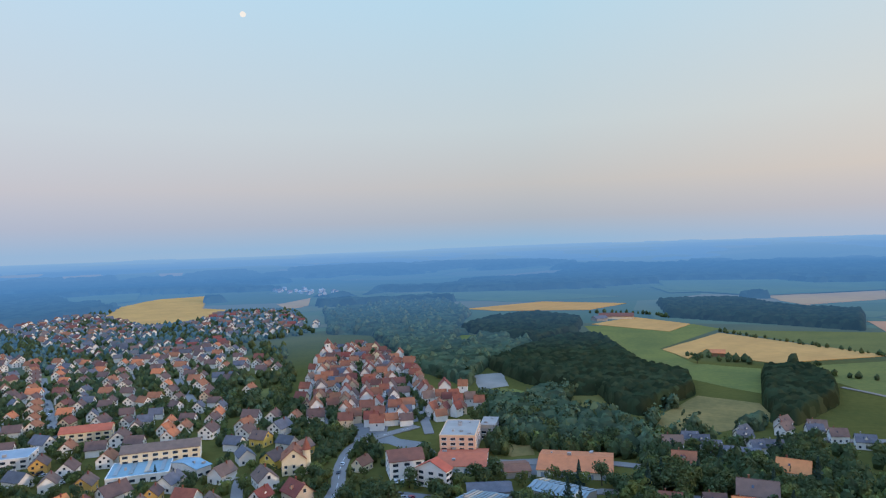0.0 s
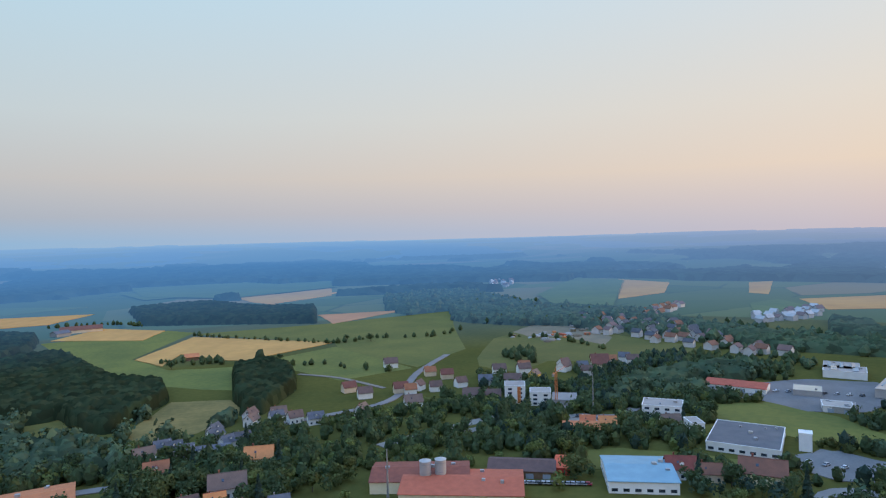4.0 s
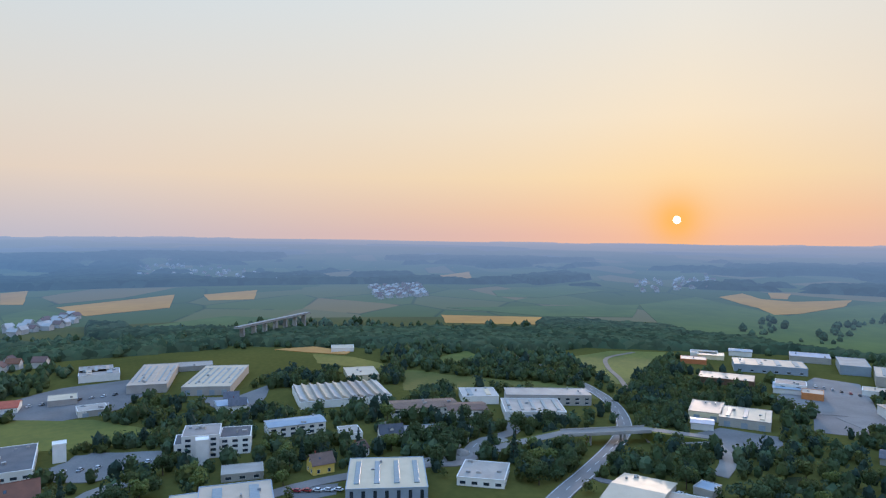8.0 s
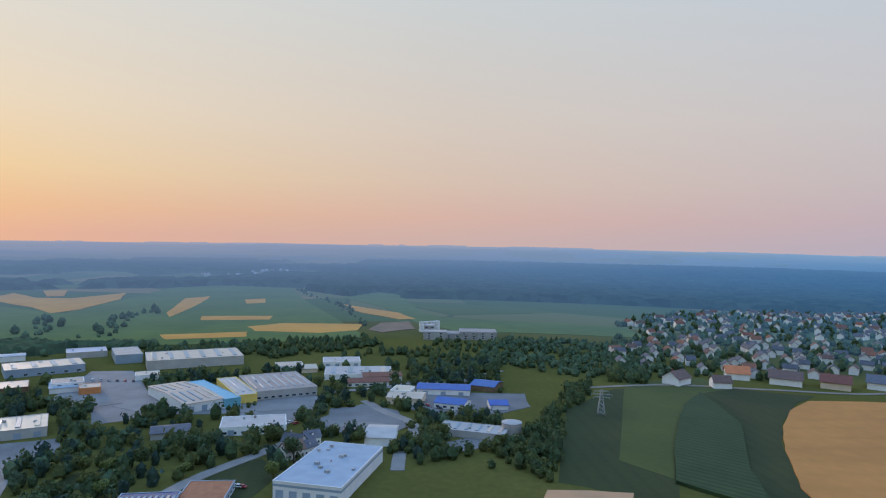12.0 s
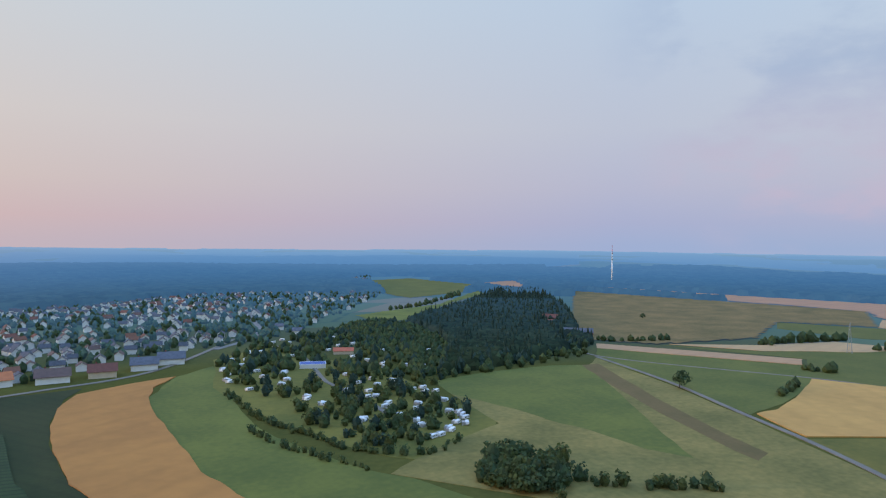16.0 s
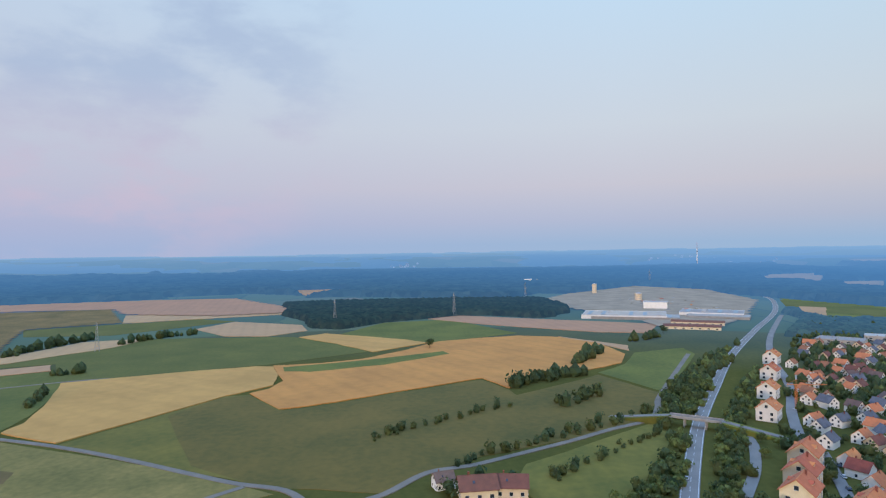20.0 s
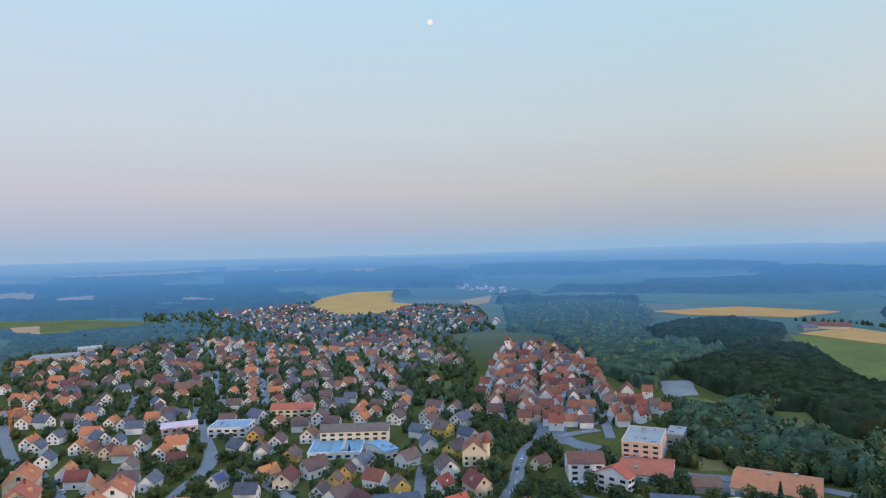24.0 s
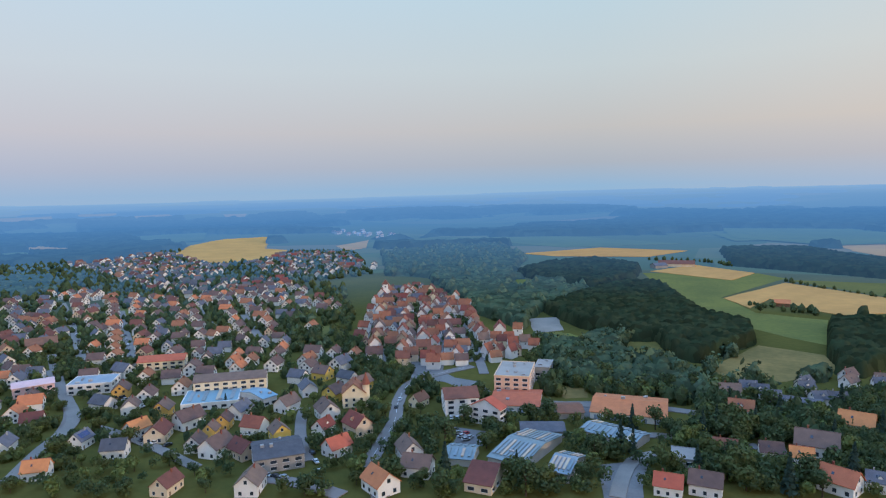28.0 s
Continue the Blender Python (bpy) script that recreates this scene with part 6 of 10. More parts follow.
road('street', (-250, -663, -237, -591, -218, -513, -215, -483, -215, -434, -210, -382), 4, 'pale camping ground lane', material='track')
road('lane', (221, 506, 240, 469, 249, 415), 4, 'pale lane over the pasture', material='track')
road('street', (117, -510, 59, -556, -13, -579, -105, -621, -219, -779), 5, 'asphalt lane along the meadow', material='track')

# ---- houses of the near town ----
settle((
    (-223.5, 212.5, 116, 9.7, 'o'),
    (-214, 261.1, 344, 10, 'o'),
    (-200.1, 258, 18, 11.8, 'm'),
    (-196.3, 275.5, 340, 12.5, 'b'),
    (-177.3, 277.1, 13, 9, 'y'),
    (-176.4, 264.1, 14, 8.5, 'y'),
    (-174.9, 249.6, 15, 9.3, 'b'),
    (-206.5, 237.1, 111, 10.2, 's'),
    (-230.3, 243.9, 5, 8.9, 's'),
    (-143.1, 267.9, 43, 10.1, 'y'),
    (-149.6, 246.6, 61, 10.8, 'm'),
    (-129.6, 217.2, 11, 11.3, 'b'),
    (-161.9, 210.9, 0, 9.7, 'm'),
    (-109.2, 280.8, 51, 12.5, 'c'),
), 'houses of the near town')
settle((
    (-125, 277.1, 346, 9.1, 'r'),
    (-109.8, 256.1, 328, 10.6, 'o'),
    (-132, 298.4, 39, 12.5, 'b'),
    (-79.9, 226, 49, 12.5, 'o'),
    (-77.3, 257.4, 32, 11.5, 'b'),
    (-69.4, 242.3, 86, 11.2, 'b'),
    (-90.3, 323, 338, 8.5, 'm'),
), 'houses of the near town')


settle((
    (26.8, 242.5, 79, 9.8, 'o'),
    (40.3, 245.2, 76, 10.8, 'b'),
    (88.4, 255.2, 51, 12.5, 'o'),
    (70.8, 331.7, 78, 11.1, 'r'),
    (89.9, 354.4, 81, 9.2, 'g'),
    (71.3, 360.8, 89, 9.9, 'b'),
    (111.7, 373.4, 103, 8.5, 'g'),
    (113.6, 355.8, 102, 9.2, 'g'),
    (138.1, 388.1, 130, 8.5, 'b'),
    (153, 385.5, 88, 8.5, 'g'),
    (91.3, 289.5, 72, 14.9, 'b'),
    (82, 277.5, 78, 8.6, 'o'),
    (71.4, 280.8, 85, 8.5, 'b'),
    (54.1, 282.7, 79, 8.5, 'm'),
    (102.5, 257.9, 73, 8.5, 'g'),
    (116.9, 318.7, 65, 13.6, 'o'),
    (82.4, 370.1, 87, 8.5, 'g'),
    (86.8, 364.3, 86, 8.5, 'g'),
), 'houses of the near town')



settle((
    (-252.7, 206, 121, 9.9, 'r'),
), 'houses of the estate')


settle((
    (142.2, 401, 130, 8.5, 'b'),
    (157.3, 392.6, 78, 9.1, 'b'),
    (161.3, 376.3, 87, 8.5, 'b'),
    (170.1, 365.7, 75, 9.4, 'g'),
    (224.1, 423.6, 82, 9.7, 'm3'),
    (224.5, 400.6, 71, 10, 'b3'),
    (201.3, 363.5, 121, 8.5, 'b'),
    (236.4, 357, 66, 11.2, 'b'),
    (251.5, 395.6, 68, 10.2, 'm3'),
    (266.2, 394, 116, 8.5, 'b3'),
    (273.7, 383.1, 64, 8.7, 'b3'),
    (300.4, 427.8, 65, 8.9, 'c3'),
    (304.4, 410.4, 63, 9.4, 'm3'),
    (293.8, 477.6, 68, 11.3, 'b3'),
    (312.5, 372.6, 55, 10.2, 'g3'),
    (346.3, 395.4, 59, 10.4, 'b3'),
    (276.8, 345.1, 51, 11.4, 'b3'),
    (362.8, 384.1, 67, 10.3, 'b3'),
    (353.4, 362.2, 106, 8.7, 'y'),
    (402.1, 376.7, 93, 9.6, 'b3'),
    (429.9, 362.2, 50, 13.9, 'm3'),
    (456.3, 348.6, 47, 9.8, 'b3'),
    (113.9, 382.5, 133, 8.5, 'g'),
    (121.4, 356.1, 91, 8.5, 'g'),
), 'village houses')
settle((
    (94.3, 343.9, 75, 10.2, 'g'),
    (254.9, 388.2, 67, 8.5, 'r3'),
    (327.1, 358.4, 48, 12.3, 'b3'),
    (295.5, 381.2, 82, 8.5, 'b3'),
    (405.2, 359.1, 52, 8.8, 'g3'),
    (262.8, 174.6, 44, 13, 'r'),
), 'village houses')
settle((
    (391.8, 366.9, 103, 10.7, 'b3'),
    (285.9, 333.7, 50, 10.7, 'b3'),
    (419.4, 353, 50, 13, 'm3'),
    (394.8, 345.7, 52, 8.7, 'b3'),
    (285.2, 147.7, 28, 17.3, 'm'),
    (323.5, 221, 55, 9.9, 'b'),
    (288.1, 252, 42, 8.5, 'o'),
    (294.4, 242.7, 45, 9.6, 'o'),
), 'village houses')
settle((
    (316, 24.3, 25, 11.6, 'y'),
    (335.4, 6.6, 51, 8.5, 'b'),
    (360.1, -10.4, 9, 12.8, 'g'),
), 'houses by the halls')
settle((
    (214.9, -269.6, 338, 10.6, 'b'),
    (212, -278, 347, 9.1, 'g'),
    (178.1, -255.3, 305, 8.5, 'b'),
), 'houses by the halls')
settle((
    (55.8, -565.2, 336, 19.1, 'b3'),
    (22.5, -568.5, 292, 14.3, 'b3'),
    (11.7, -614.8, 281, 18.5, 'o3'),
    (-25.8, -614, 268, 24, 'b3'),
    (-62.3, -617.2, 264, 21.3, 'm3'),
    (-97.6, -633.9, 261, 22.1, 'g3'),
    (-123.9, -652.2, 259, 22.9, 'g3'),
    (-678.2, -729.4, 227, 21.9, 'm3'),
), 'houses by the meadow')
settle((
    (-306.8, 20.6, 197, 9.2, 'b'),
    (-295.9, 51.1, 171, 14, 'm'),
    (-294.4, 35.2, 184, 15.7, 'm'),
), 'houses by the track')

settle((
    (-442.5, 417.5, 112, 9.8, 'g3'),
    (-478.1, 450.8, 27, 10.4, 'g3'),
    (-513.5, 482.4, 22, 9.6, 'b3'),
    (-547.3, 515.9, 27, 9.8, 'b3'),
    (-583.5, 550.2, 27, 9.6, 'b3'),
    (-618.1, 583.8, 17, 9.2, 'g3'),
    (-417.7, 414.3, 20, 9.9, 'g3'),
    (-441.4, 440.6, 15, 9.3, 'm3'),
    (-465.5, 465.8, 15, 9.6, 'm3'),
    (-490.3, 490.4, 20, 11.1, 'm3'),
    (-514.6, 515.8, 110, 9.9, 'g3'),
    (-539.2, 542, 25, 10.4, 'b3'),
    (-565.2, 567.1, 110, 9.9, 'm3'),
    (-588.2, 592.5, 110, 9.4, 'g3'),
    (-471, 511, 18, 10.5, 'm3'),
    (-490.9, 533.3, 23, 10.6, 'b3'),
    (-510.2, 553.3, 108, 9.3, 'm3'),
    (-530.9, 574.8, 108, 10.5, 'b3'),
    (-551.9, 595.8, 18, 10.8, 'o3'),
    (-325.3, 381.3, 20, 10.5, 'r3'),
    (-342.5, 400.5, 21, 9.3, 'r3'),
    (-357.8, 419.1, 20, 11.2, 'r3'),
    (-372.2, 438.2, 10, 10.2, 'r3'),
    (-388.9, 457.2, 15, 10, 'b3'),
), 'terraced houses')
settle((
    (-403.6, 475.3, 105, 10.9, 'o3'),
    (-421, 493.1, 10, 9.3, 'r3'),
    (-435.5, 512.5, 10, 9.9, 'b3'),
    (-451.3, 531.5, 10, 10.7, 'b3'),
    (-466.9, 550.3, 10, 10.5, 'b3'),
    (-482.3, 567.9, 10, 9.9, 'r3'),
    (-310.1, 392.6, 8, 9.9, 'm3'),
    (-328.8, 415.1, 103, 9.9, 'o3'),
    (-346.3, 436.9, 8, 11.1, 'm3'),
    (-366.2, 459.7, 19, 10.9, 'b3'),
    (-384.4, 480.2, 104, 9.5, 'm3'),
    (-402.5, 504.1, 9, 10.4, 'm3'),
    (-421.5, 526.5, 19, 9.5, 'b3'),
    (-439.3, 547.1, 19, 10.5, 'o3'),
    (-457, 571, 19, 9.3, 'o3'),
    (-336.8, 448.9, 102, 9.6, 'g3'),
    (-365.8, 484.4, 12, 10.4, 'g3'),
    (-394.9, 521.1, 7, 10, 'b3'),
    (-424.3, 558.7, 7, 11.1, 'b3'),
    (-286.8, 394.1, 6, 11.1, 'b3'),
    (-313.1, 437.3, 101, 10, 'b3'),
    (-342.1, 478.6, 101, 10.3, 'r3'),
    (-369.1, 522.2, 5, 10.8, 'r3'),
    (-303.2, 450.7, 14, 9.9, 'b3'),
), 'terraced houses')
settle((
    (-324.1, 479.5, 99, 9.8, 'b3'),
    (-345.2, 506.7, 14, 10.4, 'b3'),
    (-365.5, 533.1, 4, 10, 'b3'),
    (-386.1, 560.6, 5, 9.5, 'm3'),
    (-290.8, 463.2, 97, 9.7, 'r3'),
    (-385.5, 575.3, 4, 9.8, 'g3'),
    (-271, 461, 5, 9.2, 'b3'),
    (-290.2, 484.5, 1, 10.4, 'b3'),
    (-307.7, 507.5, 11, 9.3, 'o3'),
    (-325.3, 531.6, 6, 11, 'b3'),
    (-344.2, 555.2, 97, 10.4, 'o3'),
    (-360.3, 578.7, 97, 10, 'b3'),
    (-260.2, 485.9, 3, 9.8, 'b3'),
    (-276.8, 506.5, 359, 10.5, 'r3'),
    (-292.5, 526.6, 94, 10.6, 'r3'),
    (-308.6, 548.1, 94, 10.4, 'b3'),
    (-326.5, 568.1, 5, 10.8, 'g3'),
    (-340.9, 589, 95, 11.2, 'r3'),
    (-357.6, 609.1, 5, 9.6, 'g3'),
    (-292.4, 582.2, 7, 11.2, 'r3'),
    (-315.3, 598.8, 93, 10.8, 'b3'),
    (-336, 613.3, 4, 10.5, 'b3'),
    (-358.2, 629.9, 5, 10.7, 'b3'),
    (-380.4, 644.6, 96, 10.2, 'r3'),
), 'terraced houses')
settle((
    (-400.2, 660.3, 1, 9.5, 'r3'),
    (-413.2, 606.1, 14, 9.7, 'o3'),
    (-409.4, 618.6, 4, 10.2, 'b3'),
    (-403.2, 630.5, 98, 10.7, 'b3'),
    (-399.4, 640.7, 2, 9.4, 'o3'),
    (-388.5, 665.4, 95, 11, 'm3'),
    (-382.5, 676.6, 4, 10.3, 'm3'),
    (-379.2, 688.6, 94, 10.6, 'b3'),
    (-372.7, 700.4, 93, 10.8, 'b3'),
    (-367.7, 712.9, 7, 9.8, 'o3'),
    (-362.6, 725.6, 92, 9.5, 'm3'),
    (-188.7, 409.6, 90, 11.1, 'b3'),
    (-173.5, 409.7, 3, 10.7, 'b3'),
    (-158.9, 409.1, 1, 9.6, 'r3'),
    (-213, 403.9, 358, 9.2, 'b3'),
    (-229.4, 401.9, 95, 9.8, 'b3'),
    (-269.8, 395.3, 14, 9.3, 'b3'),
    (-232.3, 379.9, 1, 9.4, 'o3'),
    (-226.5, 490.3, 0, 10.2, 'r3'),
    (-253.3, 587.5, 353, 11.1, 'r3'),
    (-561.7, 351.9, 38, 9.4, 'r3'),
    (-547.2, 365, 31, 9.6, 'm3'),
    (-538.9, 370.3, 121, 11, 'r3'),
    (-523.7, 381.6, 119, 9.5, 'm3'),
), 'terraced houses')
settle((
    (-508.9, 340.2, 26, 9.2, 'r3'),
    (-494.8, 342.7, 35, 9.3, 'm3'),
    (-480.5, 345.1, 34, 11, 'm3'),
    (-468.8, 346.9, 33, 10.5, 'm3'),
    (-574, 530.3, 22, 11.1, 'b3'),
    (-523.4, 488.5, 22, 11.1, 'b3'),
    (-498.8, 468, 27, 10.4, 'g3'),
    (-506.6, 441, 19, 10.2, 'b3'),
    (-553, 485.6, 24, 11, 'b3'),
    (-599.6, 531.4, 28, 10.3, 'g3'),
    (-647.4, 574.2, 18, 10.8, 'b3'),
    (-496.7, 382.1, 117, 9.7, 'b3'),
    (-508.4, 408.9, 31, 9.8, 'b3'),
    (-521.6, 433.1, 30, 10.8, 'b3'),
    (-400.2, 305.1, 23, 10, 'o3'),
    (-376.1, 304.6, 26, 10.1, 'o3'),
    (-364.7, 305.9, 25, 10.6, 'b3'),
    (-348.8, 259.6, 33, 9.8, 'o3'),
    (-336.3, 258.2, 22, 9.8, 'm3'),
    (-323.2, 258.8, 26, 9.3, 'm3'),
    (-310.1, 258.7, 115, 10.9, 'r3'),
    (-318, 277.1, 29, 9.9, 'b3'),
    (-292.3, 268.3, 27, 10.7, 'o3'),
    (-435.5, 285.2, 37, 10.1, 'o3'),
), 'terraced houses')
settle((
    (-384.4, 255.2, 26, 10.1, 'o3'),
    (-313.9, 227, 34, 10.3, 'o2'),
    (-298.3, 221.2, 118, 10.6, 'r2'),
    (-282.3, 216.6, 33, 10.2, 'o2'),
    (-268.2, 212.4, 22, 10.8, 'o2'),
    (-290.9, 244.7, 30, 9.9, 'b2'),
    (-261.4, 232.3, 23, 10.4, 'g2'),
), 'terraced houses')
settle((
    (-401, 236, 48, 15, 'aw'),
    (-456, 268, 48, 15, 'aw'),
    (-518, 306, 47, 15, 'aw'),
    (-583, 346, 47, 15, 'aw'),
    (-268, 172, 45, 16, 'ac'),
    (-290, 187, 45, 16, 'ac'),
    (-314, 204, 45, 16, 'ac'),
    (-250, 190, 41, 15, 'aw'),
    (-257, 209, 39, 15, 'aw'),
), 'stepped apartment houses')

settle((
    (-492.1, 397.8, 92, 10.3, 'b3'),
    (-464.5, 425, 358, 10.1, 'm3'),
    (-425.7, 334.1, 59, 10.8, 'b3'),
    (-550.6, 409.9, 111, 9.6, 'b3'),
    (-662.6, 434.7, 137, 11.5, 'o3'),
    (-346.4, 335.8, 113, 9.2, 'g3'),
    (-373.1, 343.3, 69, 9.7, 'b3'),
    (-442.5, 354, 55, 10.9, 'b3'),
    (-507.5, 329.3, 100, 11.5, 'o3'),
    (-605.1, 427.6, 128, 9.9, 'r3'),
    (-411, 300.9, 106, 9.6, 'b3'),
    (-613.9, 467.6, 38, 10.7, 'g3'),
    (-521.9, 367.7, 101, 9.1, 'o3'),
    (-583.6, 467.8, 33, 10.1, 'o3'),
    (-641.9, 554.8, 42, 9.2, 'c3'),
    (-489.6, 360, 5, 10.3, 'g3'),
    (-463.3, 300.7, 97, 9.1, 'o3'),
    (-418.1, 381.7, 56, 11.3, 'c3'),
    (-274.7, 261.6, 122, 9.9, 'm2'),
    (-460.7, 441.5, 4, 9.2, 'b3'),
    (-437.2, 300.2, 60, 9.3, 'r3'),
    (-370.6, 249.7, 34, 10.3, 'g3'),
    (-273.2, 228, 126, 11.5, 'b2'),
    (-458.8, 402.9, 89, 10.3, 'b3'),
), 'houses of the near town')
settle((
    (-462.6, 335.8, 94, 9.2, 'o3'),
    (-624.6, 542.1, 122, 11.3, 'b3'),
    (-581.3, 453.1, 25, 9.5, 'r3'),
    (-596.6, 447.3, 82, 9.9, 'c3'),
    (-510.2, 385.9, 101, 9.5, 'm3'),
    (-364.9, 280.9, 114, 11.1, 'o3'),
    (-607.4, 506.8, 82, 9.2, 'g3'),
    (-487.6, 477.5, 86, 10.2, 'c3'),
    (-358.9, 337.7, 114, 9.4, 'b3'),
    (-629.3, 473.6, 37, 11.2, 'o3'),
    (-502.7, 365.8, 6, 10.3, 'b3'),
    (-648.6, 422.8, 43, 9.5, 'b3'),
    (-392.1, 357.2, 63, 10.5, 'g3'),
    (-412, 319.7, 104, 10.7, 'g3'),
    (-504.7, 422.5, 7, 10.4, 'o3'),
    (-542.5, 469.7, 10, 10.1, 'o3'),
    (-567, 475.2, 108, 10.6, 'm3'),
    (-551.6, 391.5, 113, 10.4, 'o3'),
    (-472.4, 477.3, 3, 11.2, 'c3'),
    (-383.2, 288.6, 27, 10.1, 'g3'),
    (-359.2, 323.2, 115, 9.4, 'o3'),
    (-651, 539.3, 40, 10.9, 'm3'),
    (-350.5, 301.3, 119, 10.2, 'g3'),
    (-457.2, 380.7, 1, 10.6, 'g3'),
), 'houses of the near town')
settle((
    (-482.7, 324.5, 58, 10.1, 'b3'),
    (-343.8, 236.3, 37, 10.6, 'g3'),
    (-605.3, 391.4, 126, 9.4, 'g3'),
    (-527, 456.2, 14, 10.4, 'b3'),
    (-451.5, 296, 98, 10.4, 'c3'),
    (-494.7, 328.8, 12, 10.6, 'o3'),
    (-500.7, 480, 88, 11.3, 'c3'),
    (-633.3, 448.9, 47, 11.3, 'b3'),
    (-336, 275.3, 30, 9.7, 'g3'),
    (-593.5, 418.1, 35, 10.4, 'g3'),
    (-297.2, 283.5, 122, 11.4, 'o3'),
    (-639.1, 531.7, 129, 10.4, 'g3'),
    (-645.1, 500.8, 90, 11.2, 'g3'),
    (-590.2, 403.1, 35, 10.5, 'm3'),
    (-530.9, 392.5, 16, 10.6, 'm3'),
    (-380.8, 269.8, 22, 10.1, 'g3'),
    (-623.4, 515.1, 85, 10.7, 'o3'),
    (-575.2, 492.6, 20, 10.5, 'g3'),
    (-573.5, 428.9, 114, 11.5, 'o3'),
    (-423.7, 290.7, 101, 11, 'g3'),
    (-351.4, 275.7, 79, 10.4, 'g3'),
    (-615.5, 528.9, 125, 10.2, 'r3'),
    (-621.3, 483.3, 35, 10.5, 'm3'),
    (-556.1, 421.6, 26, 10.9, 'g3'),
), 'houses of the near town')
settle((
    (-642.4, 473.9, 43, 10.9, 'm3'),
    (-627.6, 407.7, 92, 9.9, 'r3'),
    (-668.2, 448.9, 50, 10.6, 'c3'),
    (-324.6, 637.1, 13, 10, 'g3'),
    (-501.6, 496.6, 88, 9.2, 'm3'),
    (-576.2, 572.2, 20, 9.2, 'b3'),
    (-582.7, 612, 25, 10, 'o3'),
    (-512, 599, 89, 9.9, 'r3'),
    (-351.4, 700.9, 6, 10.1, 'b3'),
    (-517.9, 610.8, 359, 10.4, 'r3'),
    (-554, 634, 58, 10, 'b3'),
    (-255.7, 384.9, 26, 9.2, 'b3'),
    (-479.3, 465.4, 48, 9.5, 'g3'),
    (-426.8, 591.8, 85, 10.2, 'm3'),
    (-256.5, 606.4, 15, 9.3, 'b3'),
    (-282.6, 416.1, 114, 9.2, 'b3'),
    (-334.1, 687.4, 6, 10.5, 'g3'),
    (-531.7, 586.3, 53, 9.9, 'b3'),
    (-552.7, 560.8, 103, 10.5, 'g3'),
    (-362.4, 404, 18, 8.8, 'o3'),
    (-477.6, 598.6, 41, 9, 'r3'),
    (-459.2, 585.1, 78, 10.4, 'g3'),
    (-471.2, 580.2, 83, 9.3, 'g3'),
    (-235, 449, 98, 8.8, 'b3'),
), 'houses of the near town')
settle((
    (-252.8, 469.7, 12, 8.9, 'm3'),
    (-296.6, 622.3, 19, 10.1, 'g3'),
    (-281.1, 633.8, 100, 9.4, 'm3'),
    (-390.5, 440.3, 58, 9.3, 'g3'),
    (-355.6, 649.3, 55, 9.8, 'b3'),
    (-318, 554.6, 17, 9.3, 'r3'),
    (-613, 569.9, 118, 9.5, 'b3'),
    (-319.9, 625.4, 62, 9.5, 'g3'),
    (-277.2, 538.5, 107, 9.6, 'g3'),
    (-411.7, 520.7, 90, 8.7, 'o3'),
    (-559.9, 526.9, 13, 10.2, 'g3'),
    (-427.9, 442.8, 359, 10.1, 'g3'),
    (-271.7, 579.9, 11, 8.8, 'b3'),
    (-286, 609.5, 63, 9.7, 'o3'),
    (-438.6, 405.2, 8, 10.4, 'm3'),
    (-269.5, 601.3, 14, 10.4, 'b3'),
    (-535.3, 506.3, 100, 10.3, 'g3'),
    (-318.5, 449.7, 18, 9.4, 'b3'),
    (-257.4, 398, 111, 9.7, 'g3'),
    (-396.1, 383.3, 12, 9.9, 'r3'),
    (-419.8, 469.4, 2, 9.1, 'b3'),
    (-361.6, 662.5, 91, 9.4, 'b3'),
    (-356.8, 676.4, 96, 10.5, 'g3'),
    (-237.8, 393.8, 20, 10, 'o3'),
), 'houses of the near town')
settle((
    (-411.8, 555, 359, 9.9, 'g3'),
    (-331.1, 370.6, 112, 10.4, 'b3'),
    (-339.5, 659.7, 100, 10, 'r3'),
    (-590.6, 630.5, 18, 10.2, 'b3'),
    (-602.9, 563.8, 25, 9.4, 'm3'),
    (-493.7, 615.9, 84, 9.6, 'r3'),
    (-495.7, 582.9, 356, 10.1, 'm3'),
    (-239.9, 434.6, 18, 9.6, 'g3'),
    (-261.1, 528.1, 101, 10.4, 'b3'),
    (-554.7, 610.6, 97, 9.4, 'b3'),
    (-293.8, 542.1, 14, 9.6, 'b3'),
    (-283.1, 592.2, 106, 10.1, 'g3'),
    (-305.9, 411.9, 29, 8.8, 'g3'),
    (-292, 450.2, 71, 9, 'r3'),
    (-371.7, 602.2, 1, 10.5, 'g3'),
    (-350.9, 461.6, 21, 9.5, 'g3'),
    (-261, 416.3, 111, 8.8, 'g3'),
    (-314.8, 610.6, 19, 8.7, 'o3'),
    (-444.6, 491.6, 46, 9.6, 'r3'),
    (-424.4, 429.7, 90, 8.9, 'm3'),
    (-568.1, 634.4, 11, 8.8, 'g3'),
    (-224.2, 436.4, 9, 9.4, 'g3'),
    (-531.5, 530.5, 7, 9.1, 'b3'),
    (-582.9, 641.7, 23, 10.5, 'r3'),
), 'houses of the near town')
